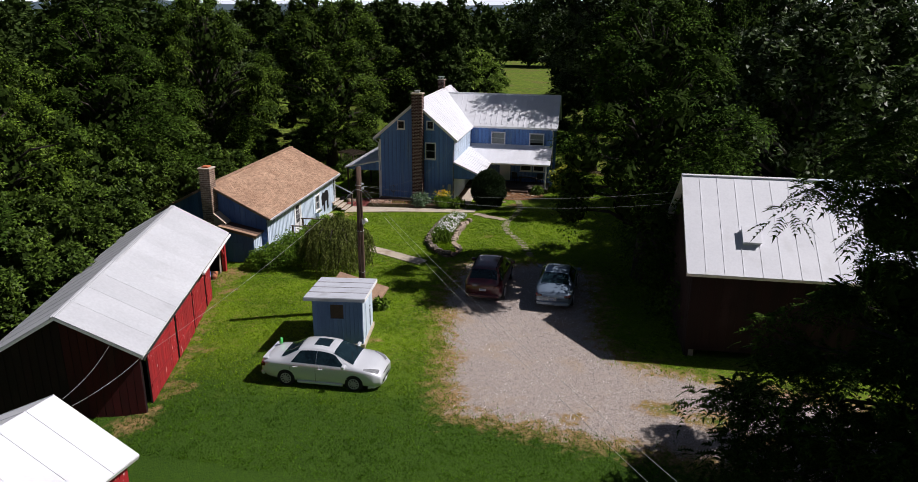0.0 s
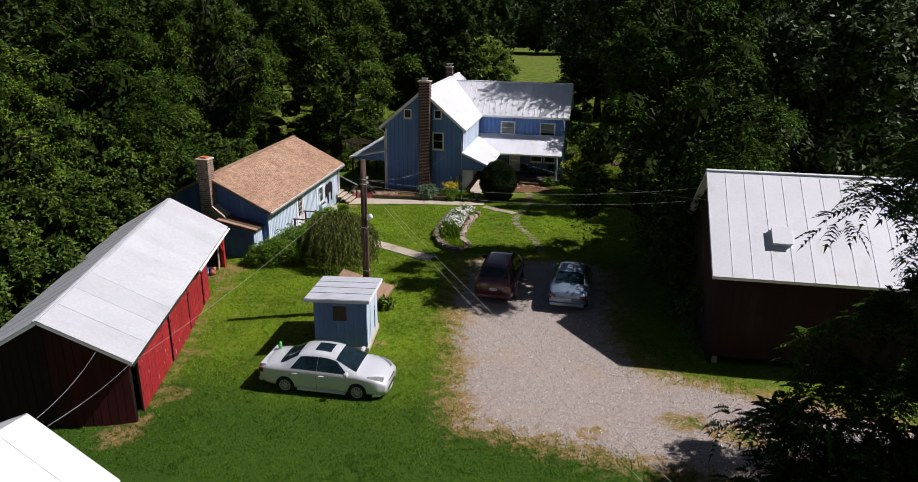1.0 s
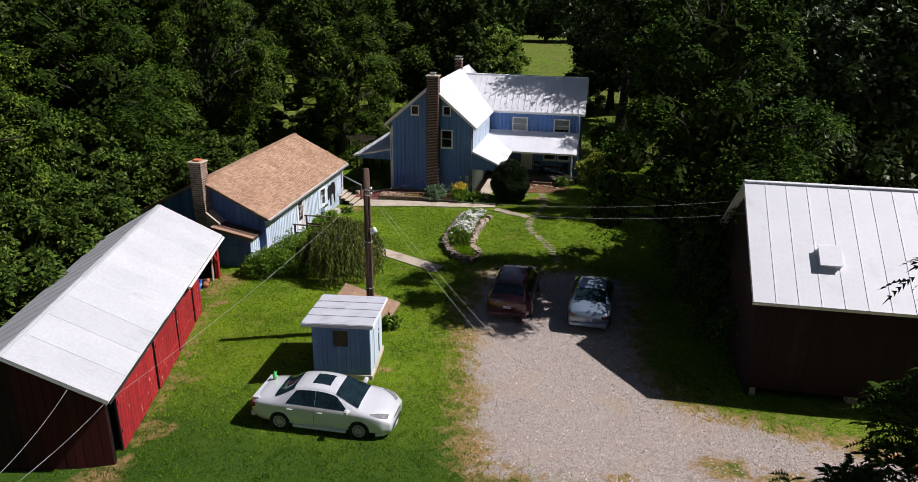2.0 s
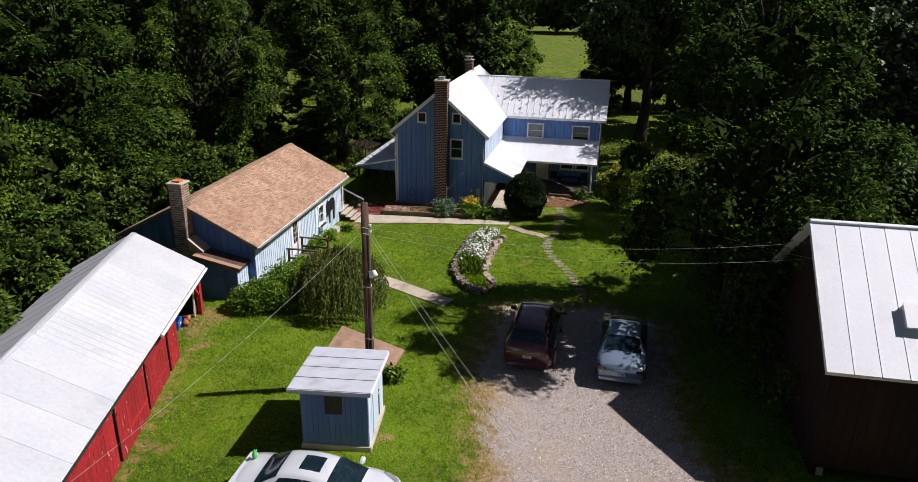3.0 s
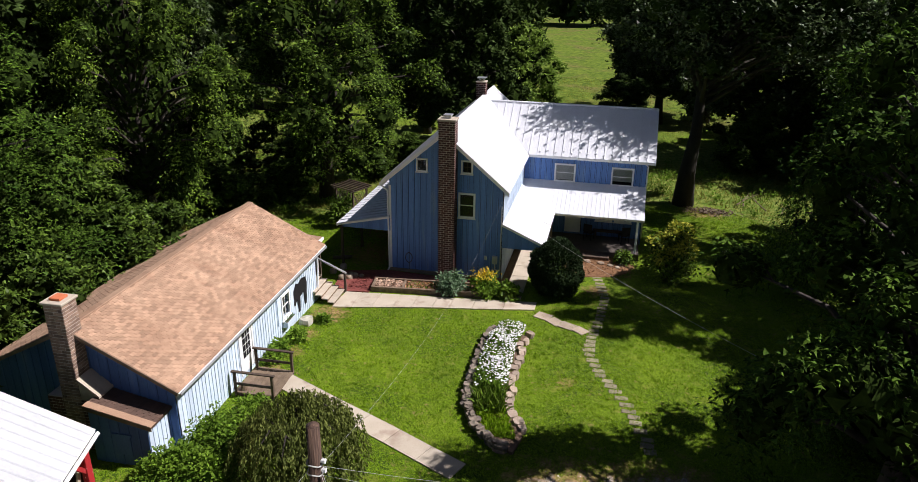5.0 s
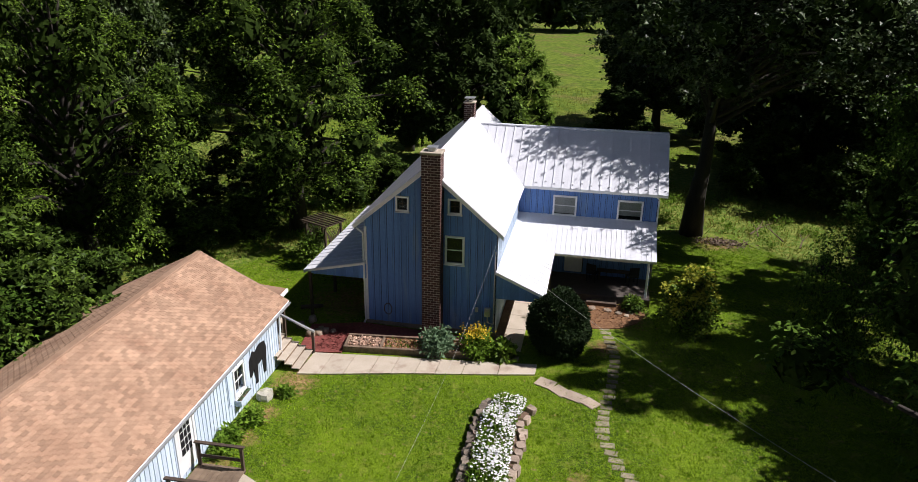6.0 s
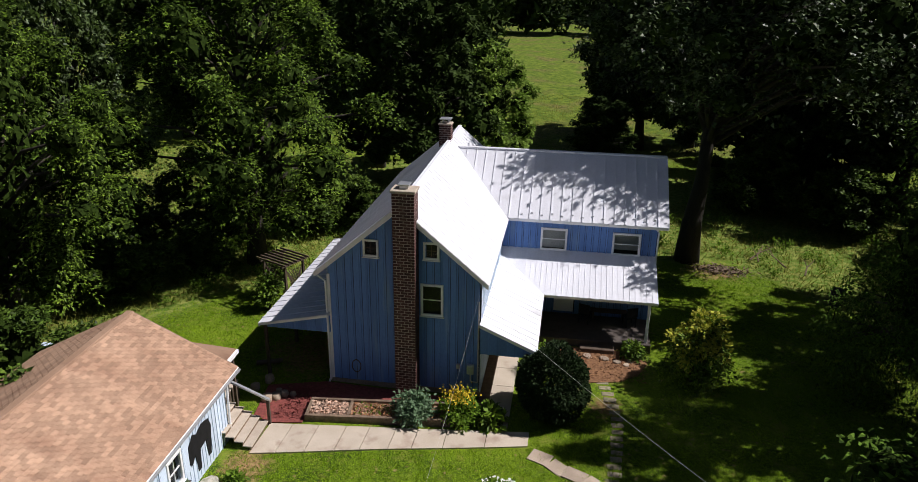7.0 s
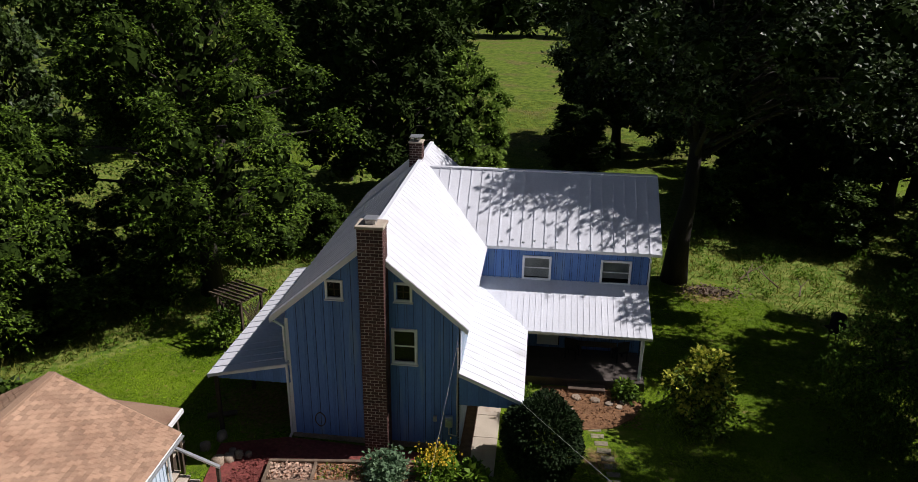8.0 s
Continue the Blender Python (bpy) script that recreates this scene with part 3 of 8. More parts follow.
def chimney(parent, o, w, d, z0, z1, material, far_material, near_count=300, name="chimney", course=0.105, length=0.26, seed=1):
    """A brick stack with every brick laid in running bond; o: its lower corner at -x, -y."""
    rng = random.Random(seed)
    x0, y0 = o
    ch = part(name, boxes(((x0 + 0.015, y0 + 0.015, z0), (x0 + w - 0.015, y0 + d - 0.015, z1))), MORTAR, parent)
    spots = []
    rows = int((z1 - z0) / course)
    for r in range(rows):
        z = z1 - (r + 1) * course
        for face, span in (("s", w), ("e", d), ("w", d), ("n", w)):
            n = max(2, round(span / length))
            l = span / n
            off = (r % 2) * l / 2
            edges = [max(0, min(span, k * l - off)) for k in range(n + 2)]
            for a, b in zip(edges, edges[1:]):
                if b - a > 0.04:
                    spots.append((r, face, a, b, z))
    lone = [s for s in spots if s[1] in "se"][:near_count]
    mark = set(lone)
    cache = {}

    def brick(face, a, b, z):
        g, h, o2 = 0.012, course - 0.026, rng.uniform(-0.003, 0.004)
        if face == "s":
            return (x0 + a + g, y0 - o2, z), (x0 + b - g, y0 + 0.09, z + h)
        if face == "n":
            return (x0 + a + g, y0 + d - 0.09, z), (x0 + b - g, y0 + d + o2, z + h)
        if face == "e":
            return (x0 + w - 0.09, y0 + a + g, z), (x0 + w + o2, y0 + b - g, z + h)
        return (x0 - o2, y0 + a + g, z), (x0 + 0.09, y0 + b - g, z + h)

    verts = []
    for s in spots:
        lo, hi = brick(*s[1:])
        if s in mark:
            size = tuple(round(q - p, 2) for p, q in zip(lo, hi))
            if size not in cache:
                bm = boxes(((0, 0, 0), tuple(q - p for p, q in zip(lo, hi))))
                me = bpy.data.meshes.new("brick")
                bmesh.ops.recalc_face_normals(bm, faces=bm.faces)
                bm.to_mesh(me)
                bm.free()
                cache[size] = me
            put("brick", cache[size], material, ch, m=Matrix.Translation(lo))
        else:
            c = [(x, y, z) for z in (lo[2], hi[2]) for x, y in ((lo[0], lo[1]), (hi[0], lo[1]), (hi[0], hi[1]), (lo[0], hi[1]))]
            for q in ((3, 2, 1, 0), (4, 5, 6, 7), (0, 1, 5, 4), (1, 2, 6, 5), (2, 3, 7, 6), (3, 0, 4, 7)):
                verts += [c[i] for i in q]
    if verts:
        tagged(put("brickwork", joined_boxes(verts), far_material, ch), kind="stuff")
    return ch


def joined_boxes(verts):
    """Boxes given by their faces' corners, six faces each, welded box by box."""
    me = bpy.data.meshes.new("pieces")
    n = len(verts) // 24
    out, faces = [], []
    for i in range(n):
        c = verts[24 * i:24 * i + 24]
        a, b = c[0:4][::-1], c[4:8]
        k = len(out)
        out += a + b
        faces += [(k + 3, k + 2, k + 1, k), (k + 4, k + 5, k + 6, k + 7), (k, k + 1, k + 5, k + 4), (k + 1, k + 2, k + 6, k + 5), (k + 2, k + 3, k + 7, k + 6), (k + 3, k, k + 4, k + 7)]
    me.from_pydata(out, [], faces)
    return me


# ---- farmhouse ----
HX0, HX1, HY0 = -5.9, -0.3, 47.7      # south block
RIDGE_X, RIDGE_Z, PITCH = -3.16, 7.12, 0.85
WY0, WX1 = 54.75, 6.4                 # east wing
WRIDGE_Y, WRIDGE_Z, WPITCH = 57.48, 6.79, 0.735
BASE = -0.45


def farmhouse():
    h = thing("farmhouse", "two-storey blue board-and-batten farmhouse with white metal roofs", "house", Matrix.Translation((0, 0, 0)))

    def gable(u):  # along +x from HX0
        x = HX0 + u
        return RIDGE_Z - PITCH * abs(x - RIDGE_X) - 0.12

    x0 = HX0
    holes = [(-4.55 - x0 + 0.05, -3.98 - x0 - 0.05, 5.14, 5.70), (-2.37 - x0 + 0.05, -1.80 - x0 - 0.05, 5.19, 5.74), (-2.48 - x0 + 0.05, -1.65 - x0 - 0.05, 3.0, 4.16)]

    # the gable's peak lies a little off the middle: two walls meet at the ridge
    split = RIDGE_X - HX0
    # black core: the shade in the slits between boards is put into colour
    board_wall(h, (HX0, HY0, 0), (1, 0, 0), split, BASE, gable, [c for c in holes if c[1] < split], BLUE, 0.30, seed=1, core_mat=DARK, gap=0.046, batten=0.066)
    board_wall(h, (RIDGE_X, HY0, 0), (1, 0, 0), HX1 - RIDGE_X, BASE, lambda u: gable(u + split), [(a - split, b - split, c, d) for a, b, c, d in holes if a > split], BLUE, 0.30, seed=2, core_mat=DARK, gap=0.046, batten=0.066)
    for x, z, w, hh, g in ((-4.55, 5.09, 0.57, 0.66, 2), (-2.37, 5.14, 0.57, 0.65, 2)):
        window(h, (x, HY0 - 0.03, z), (1, 0, 0), w, hh, rail=False, grid=g, frame_w=0.075)
    window(h, (-2.48, HY0 - 0.03, 2.95), (1, 0, 0), 0.83, 1.26, blind=0.0)
    # east wall of the south block, west wall, north wall
    ez = RIDGE_Z - PITCH * (HX1 - RIDGE_X) - 0.12
    wz = RIDGE_Z - PITCH * (RIDGE_X - HX0) - 0.12
    # the sunny east wall gets the paler copy of the blue
    board_wall(h, (HX1, HY0, 0), (0, 1, 0), WY0 - HY0, BASE, lambda u: ez, [(4.3, 5.2, 0.1, 2.1)], PALE_SUNLIT_BLUE, 0.3, seed=3)
    board_wall(h, (HX0, 60.3, 0), (0, -1, 0), 60.3 - HY0, BASE, lambda u: wz, [], BLUE, 0.6, seed=4)
    board_wall(h, (HX1, 60.3, 0), (-1, 0, 0), HX1 - HX0, BASE, lambda u: min(ez, wz), [], BLUE, 0.6, seed=5)
    # east wing
    top = WRIDGE_Z - WPITCH * (WRIDGE_Y - WY0) - 0.12
    whole = [(1.41 - HX1 + 0.05, 2.57 - HX1 - 0.05, 3.08, 4.02), (4.51 - HX1 + 0.05, 5.72 - HX1 - 0.05, 3.05, 4.0),
             (2.15 - HX1, 3.05 - HX1, 0.1, 2.0), (3.9 - HX1, 4.75 - HX1, 0.95, 1.85), (4.95 - HX1, 5.8 - HX1, 0.95, 1.85)]
    board_wall(h, (HX1, WY0, 0), (1, 0, 0), WX1 - HX1, BASE, lambda u: top, whole, BLUE, 0.31, seed=6, core_mat=DARK, gap=0.046, batten=0.066)
    # blinds drawn nearly full: their pale tone stands for reflected sky
    window(h, (1.41, WY0 - 0.03, 3.03), (1, 0, 0), 1.16, 1.04, blind=0.98)
    window(h, (4.51, WY0 - 0.03, 3.0), (1, 0, 0), 1.21, 1.05, blind=0.82)
    for x in (3.85, 4.9):
        window(h, (x, WY0 - 0.03, 0.9), (1, 0, 0), 0.95, 1.0)
    d = part("door", boxes(((2.15, WY0 - 0.03, 0.1), (3.05, WY0 + 0.02, 2.0))), WHITE, h, "white panelled porch door")
    part("door_panel", boxes(((2.27, WY0 - 0.045, 0.25), (2.55, WY0 - 0.028, 0.95)), ((2.65, WY0 - 0.045, 0.25), (2.93, WY0 - 0.028, 0.95)), ((2.27, WY0 - 0.045, 1.1), (2.93, WY0 - 0.028, 1.85)), bevel=0.008), WHITE, d)

    def wing_gable(u):
        return WRIDGE_Z - WPITCH * abs(WY0 + u - WRIDGE_Y) - 0.12

    board_wall(h, (WX1, WY0, 0), (0, 1, 0), 2 * (WRIDGE_Y - WY0), BASE, wing_gable, [], BLUE, 0.4, seed=7)
    board_wall(h, (WX1, 2 * WRIDGE_Y - WY0, 0), (-1, 0, 0), WX1 - HX1, BASE, lambda u: top, [], BLUE, 0.6, seed=8)
    # main roof
    lx, rx, y0, y1 = -6.32, -0.02, 47.38, 60.6
    zl, zr = RIDGE_Z - PITCH * (RIDGE_X - lx), RIDGE_Z - PITCH * (rx - RIDGE_X)
    slope(h, (rx, y0, zr), (0, y1 - y0, 0), (RIDGE_X - rx, 0, RIDGE_Z - zr), 33, WHITE_ROOF, 0.006, deck=0.12)
    slope(h, (lx, y1, zl), (0, y0 - y1, 0), (RIDGE_X - lx, 0, RIDGE_Z - zl), 33, WHITE_ROOF, 0.04, deck=0.12)
    part("ridge_cap", boxes(((RIDGE_X - 0.1, y0, RIDGE_Z - 0.03), (RIDGE_X + 0.1, y1, RIDGE_Z + 0.045)), bevel=0.03), WHITE_ROOF, h)
    for x, z in ((rx, zr), (lx, zl)):  # rake boards
        bm = bmesh.new()
        slab(bm, [(x, y0 - 0.025, z + 0.02), (RIDGE_X, y0 - 0.025, RIDGE_Z + 0.02), (RIDGE_X, y0 - 0.025, RIDGE_Z - 0.19), (x, y0 - 0.025, z - 0.17)], (0, 0.022, 0))
        part("rake_board", bm, WHITE, h)
    # wing roof
    we, wn = 54.4, 2 * WRIDGE_Y - 54.4
    ze = WRIDGE_Z - WPITCH * (WRIDGE_Y - we)
    wx0, wx1 = -2.75, 6.76
    slope(h, (wx0, we, ze), (wx1 - wx0, 0, 0), (0, WRIDGE_Y - we, WRIDGE_Z - ze), 21, WHITE_ROOF, 0.035, deck=0.12)
    slope(h, (wx1, wn, ze), (wx0 - wx1, 0, 0), (0, WRIDGE_Y - wn, WRIDGE_Z - ze), 21, WHITE_ROOF, 0.035, deck=0.12)
    part("ridge_cap", boxes(((wx0, WRIDGE_Y - 0.1, WRIDGE_Z - 0.02), (wx1, WRIDGE_Y + 0.1, WRIDGE_Z + 0.06)), bevel=0.02), WHITE_ROOF, h)
    bm = bmesh.new()
    slab(bm, [(wx1 + 0.003, we, ze + 0.02), (wx1 + 0.003, WRIDGE_Y, WRIDGE_Z + 0.02), (wx1 + 0.003, wn, ze + 0.02), (wx1 + 0.003, wn, ze - 0.16), (wx1 + 0.003, WRIDGE_Y, WRIDGE_Z - 0.17), (wx1 + 0.003, we, ze - 0.16)], (0.022, 0, 0))
    part("rake_board", bm, WHITE, h)
    guard = boxes(((-0.05, -0.03, 0), (0.05, 0.03, 0.05)), bevel=0.012)
    me = bpy.data.meshes.new("snow_guard")
    guard.to_mesh(me)
    guard.free()
    up = Vector((0, WRIDGE_Y - we, WRIDGE_Z - ze)).normalized()
    mm = basis((0, 0, 0), (1, 0, 0), up)
    for i in range(15):  # snow guards along the eave
        x = 0.55 + i * 0.435
        put("snow_guard", me, BARN_ROOF, h, m=Matrix.Translation(Vector((x, we, ze)) + up * (0.22 + 0.1 * (i % 2)) + mm.to_3x3() @ Vector((0, 0, 0.02))) @ mm)
    # roofs of the porch
    slope(h, (1.75, 47.4, 1.97), (0, WY0 - 47.4, 0), (HX1 - 1.75, 0, 0.44 * (1.75 - HX1)), 18, WHITE_ROOF, 0.012, deck=0.07, name="porch_roof")
    slope(h, (HX1, 52.3, 1.97), (6.42 - HX1, 0, 0), (0, WY0 - 52.3, 0.44 * (WY0 - 52.3)), 29, WHITE_ROOF, 0.014, deck=0.07, name="porch_roof")
    # boarded end under the side porch roof
    bm_top = lambda u: 1.97 + 0.44 * (1.75 - HX1) - 0.44 * u - 0.1
    board_wall(h, (HX1, 47.62, 0), (1, 0, 0), 1.9, 1.62, bm_top, [], BLUE, 0.3, core=0.08, seed=9, name="porch_end")
    # west porch
    slope(h, (-8.62, 56.2, 2.16), (0, 47.4 - 56.2, 0), (HX0 + 8.62, 0, 0.6), 19, WHITE_ROOF, 0.03, deck=0.07, name="porch_roof")
    bm_top2 = lambda u: 2.1 + 0.22 * u
    board_wall(h, (-8.5, 47.62, 0), (1, 0, 0), 2.6, 1.95, bm_top2, [], BLUE, 0.3, core=0.06, seed=10, name="porch_end")
    for y in (47.6, 50.4, 53.2, 56.0):
        part("porch_post", boxes(((-8.5, y - 0.06, BASE), (-8.38, y + 0.06, 2.12)), bevel=0.008), DARK_WOOD, h)
    # east porch: floor, posts
    part("porch_floor", boxes(((HX1 + 0.02, 52.2, BASE), (6.3, WY0 - 0.16, 0.06))), PORCH_FLOOR, h)
    part("porch_step", boxes(((3.4, 51.75, BASE), (4.8, 52.19, -0.08)), bevel=0.02), DARK_WOOD, h)
    for x, y in ((6.1, 52.45), (1.62, 52.45), (1.62, 47.75)):
        part("porch_post", boxes(((x - 0.055, y - 0.055, BASE if y < 52 else 0.06), (x + 0.055, y + 0.055, 1.95)), bevel=0.008), WHITE if x > 2 else DARK_WOOD, h)
    # downpipe and gutter at the south-west corner
    bm = bmesh.new()
    tube(bm, [(-6.28, 47.5, 4.36), (-6.2, 47.52, 4.25), (-5.98, 47.6, 4.05), (-5.97, 47.6, 0.0), (-6.05, 47.55, -0.2)], 0.045, 8)
    part("downpipe", bm, WHITE, h, smooth=True)
    bm = bmesh.new()
    tube(bm, [(6.3, 54.62, 4.35), (6.42, 54.68, 4.2), (6.44, 54.7, 0.1)], 0.04, 8)
    part("downpipe", bm, WHITE, h, smooth=True)
    part("corner_board", boxes(((-5.95, 47.655, BASE), (-5.84, 47.685, 4.3)), bevel=0.004), WHITE, h)
    # meter, box and conduit on the gable
    part("meter_box", boxes(((-0.75, 47.52, 0.75), (-0.5, 47.67, 1.15)), bevel=0.02), METAL, h, "grey electric meter box")
    bm = bmesh.new()
    tube(bm, [(-0.62, 47.51, 0.98), (-0.62, 47.46, 0.98)], 0.09, 16)
    part("meter_dial", bm, METAL, h)
    part("junction_box", boxes(((-1.15, 47.58, 0.9), (-1.02, 47.67, 1.1)), bevel=0.012), METAL, h)
    bm = bmesh.new()
    tube(bm, [(-0.62, 47.6, 0.75), (-0.62, 47.6, 0.45), (-0.4, 47.6, 0.4), (-0.36, 47.6, 0.4), (-0.36, 47.6, 3.7)], 0.025, 6)
    part("conduit", bm, METAL, h)
    bm = bmesh.new()
    ring = [(-4.95 + 0.17 * math.cos(a), 47.6 + 0.01 * math.sin(5 * a), 0.62 + 0.26 * math.sin(a)) for a in np.linspace(0, 4 * math.pi, 40)]
    tube(bm, ring, 0.018, 5)
    part("garden_hose", bm, DARK_WOOD, h, "coiled garden hose hung on the wall")
    # stone footing
    part("footing", boxes(((HX0 - 0.04, HY0 - 0.06, BASE), (HX1 + 0.04, HY0 - 0.028, -0.02))), STONE, h)
    # chimneys
    c = chimney(h, (-3.31, 47.03), 0.77, 0.62, -0.4, 7.70, BRICK, BRICK_FAR)
    part("chimney_cap", boxes(((-3.36, 46.98, 7.70), (-2.49, 47.70, 7.80)), bevel=0.02), CONCRETE, c, "pale mortar cap")
    part("flue_cover", boxes(((-3.08, 47.2, 7.80), (-2.78, 47.5, 7.93)), ((-3.13, 47.15, 7.93), (-2.73, 47.55, 7.97)), bevel=0.008), METAL, c)
    c2 = chimney(h, (-3.62, 57.2), 0.55, 0.55, 6.4, 7.85, BRICK, BRICK_FAR, 0, seed=2)
    part("chimney_cap", boxes(((-3.66, 57.16, 7.85), (-3.03, 57.79, 7.91)), bevel=0.015), CONCRETE, c2)
    part("flue_cover", boxes(((-3.5, 57.32, 7.91), (-3.45, 57.37, 8.08)), ((-3.24, 57.32, 7.91), (-3.19, 57.37, 8.08)), ((-3.5, 57.6, 7.91), (-3.45, 57.65, 8.08)), ((-3.24, 57.6, 7.91), (-3.19, 57.65, 8.08)), ((-3.6, 57.22, 8.08), (-3.08, 57.75, 8.12))), METAL, c2)
    return h


farmhouse()


# ---- cottage ----
COT = pose(-7.40, 31.87, 0, 0, 0, 1.75)   # its south-east eave corner; y runs along the ridge


def cottage():
    c = thing("cottage", "long low pale blue cottage with a brown shingle roof", "house", COT)
    L, E, R, RZ, WE = 12.08, 2.45, -3.45, 4.21, -7.0
    s = (RZ - E) / -R
    wz = RZ - s * (R - WE)
    base, wx = -0.45, -0.38

    def gable(u):  # along +x from WE + .35
        x = WE + 0.35 + u
        return RZ - s * abs(x - R) - 0.1

    inner = wx - (WE + 0.35)
    split = R - (WE + 0.35)
    board_wall(c, (WE + 0.35, 0.4, 0), (1, 0, 0), split, base, gable, [], SHADED_BLUE, 0.3, seed=11, core_mat=DARK, gap=0.03)
    board_wall(c, (R, 0.4, 0), (1, 0, 0), wx - R, base, lambda u: gable(u + split), [], SHADED_BLUE, 0.3, seed=12, core_mat=DARK, gap=0.03)
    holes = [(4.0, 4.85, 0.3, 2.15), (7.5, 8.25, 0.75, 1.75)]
    # sunlit side painted pale; gables and west side carry shade in deep blue
    board_wall(c, (wx, 0.4, 0), (0, 1, 0), L - 0.8, base, lambda u: E + s * 0.38 - 0.1, holes, PALE_SUNLIT_BLUE, 0.2, 0.03, seed=13)
    board_wall(c, (wx, L - 0.4, 0), (-1, 0, 0), wx - R, base, lambda u: gable(inner - u), [], SHADED_BLUE, 0.3, seed=14)
    board_wall(c, (R, L - 0.4, 0), (-1, 0, 0), R - WE - 0.35, base, lambda u: gable(split - u), [], SHADED_BLUE, 0.3, seed=15)
    board_wall(c, (WE + 0.35, L - 0.4, 0), (0, -1, 0), L - 0.8, base, lambda u: wz + s * 0.35 - 0.1, [], SHADED_BLUE, 0.5, seed=16)
    part("footing", boxes(((WE + 0.3, 0.33, -0.6), (wx + 0.03, L - 0.33, -0.1))), CONCRETE, c)
    # roof
    decks = []
    for o, ac, up in (((0, 0, E), (0, L, 0), (R, 0, RZ - E)), ((WE, L, wz), (0, -L, 0), (R - WE, 0, RZ - wz))):
        m = basis(o, ac, up)
        ln = Vector(up).length
        deck = part("roof", boxes(((0, 0, -0.10), (L, ln, 0.0))), SHINGLE, c, m=m)
        decks.append((deck, ln))
        part("fascia", boxes(((0, -0.03, -0.13), (L, -0.002, -0.012))), WHITE, deck, "white eave board")
        part("rake_board", boxes(((-0.028, 0, -0.12), (-0.002, ln, -0.004))), TIMBER, deck)
        part("rake_board", boxes(((L + 0.002, 0, -0.12), (L + 0.028, ln, -0.004))), TIMBER, deck)
    shingles(decks[0][0], L, decks[0][1], (L - 4.6, L), 300)
    shingles(decks[1][0], L, decks[1][1], (0, 0), 0)
    part("ridge_cap", boxes(((R - 0.13, 0, RZ - 0.045), (R + 0.13, L, RZ + 0.02)), bevel=0.03), SHINGLE, c)
    bm = bmesh.new()
    tube(bm, [(0.05, 0.02, E - 0.07), (0.05, L - 0.02, E - 0.09)], 0.04, 8)
    part("gutter", bm, METAL, c)
    bm = bmesh.new()
    tube(bm, [(0.06, L - 0.1, E - 0.1), (-0.25, L - 0.42, E - 0.4), (-0.3, L - 0.42, 0.0)], 0.04, 8)
    part("downpipe", bm, WHITE, c)
    # door, window with shutters and flower box
    d = part("door", boxes(((wx - 0.05, 4.4, 0.3), (wx + 0.035, 5.25, 2.15)), bevel=0.006), WHITE, c, "white door with a glazed upper half")
    part("pane", boxes(((wx + 0.037, 4.55, 0.9), (wx + 0.045, 5.1, 1.95))), BLACK, d, "dark door glass")
    part("grille", boxes(*[((wx + 0.046, 4.55, z), (wx + 0.055, 5.1, z + 0.02)) for z in (1.15, 1.42, 1.69)], *[((wx + 0.046, y, 0.9), (wx + 0.055, y + 0.02, 1.95)) for y in (4.73, 4.91)]), WHITE, d)
    part("door_frame", boxes(((wx + 0.02, 4.28, 0.3), (wx + 0.06, 4.39, 2.25)), ((wx + 0.02, 5.26, 0.3), (wx + 0.06, 5.37, 2.25)), ((wx + 0.02, 4.39, 2.155), (wx + 0.06, 5.26, 2.25))), WHITE, c)
    w = window(c, (wx + 0.03, 7.87, 0.7), (0, 1, 0), 0.8, 1.1, grid=2)
    for y in (7.5, 8.72):
        part("shutter", boxes(((wx + 0.03, y, 0.68), (wx + 0.06, y + 0.32, 1.82)), *[((wx + 0.061, y + 0.04, 0.75 + 0.1 * k), (wx + 0.07, y + 0.28, 0.79 + 0.1 * k)) for k in range(10)]), PALE_SUNLIT_BLUE, w.parent, "grey-blue window shutter")
    fb = part("flower_box", boxes(((wx + 0.03, 7.85, 0.44), (wx + 0.28, 8.72, 0.48)), ((wx + 0.03, 7.85, 0.48), (wx + 0.05, 8.72, 0.66)), ((wx + 0.26, 7.85, 0.48), (wx + 0.28, 8.72, 0.66)), ((wx + 0.05, 7.85, 0.48), (wx + 0.26, 7.87, 0.66)), ((wx + 0.05, 8.70, 0.48), (wx + 0.26, 8.72, 0.66))), PALE_SUNLIT_BLUE, c, "pale flower box under the window")
    part("soil", boxes(((wx + 0.052, 7.872, 0.485), (wx + 0.258, 8.698, 0.62))), SOIL, fb)
    r3 = np.random.default_rng(8)
    q = np.stack([r3.uniform(wx + 0.07, wx + 0.24, 120), r3.uniform(7.9, 8.67, 120), r3.uniform(0.60, 0.68, 120)], -1)
    put("seedlings", np_mesh("seedlings", leaf_verts(r3, q, r3.normal(0, 0.6, q.shape) + np.array([0, 0, 0.5]), 0.09, 0.5), 4), LEAF_GREY, fb)
    # plain dark plaque on the wall
    bm = bmesh.new()
    pts = [(0.0, 0.15), (0.2, 0.0), (0.42, 0.2), (0.5, -0.45), (0.68, -0.45), (0.74, 0.2), (1.12, 0.25), (1.2, -0.4), (1.36, -0.4), (1.5, 0.55), (1.38, 0.85), (0.95, 0.95), (0.6, 0.82), (0.4, 0.95), (0.12, 0.7)]
    slab(bm, [(wx + 0.055, 9.0 + u, 0.75 + v) for u, v in pts], (-0.02, 0, 0))
    part("wall_plaque", bm, BLACK, c, "flat black cut-out wall plaque")
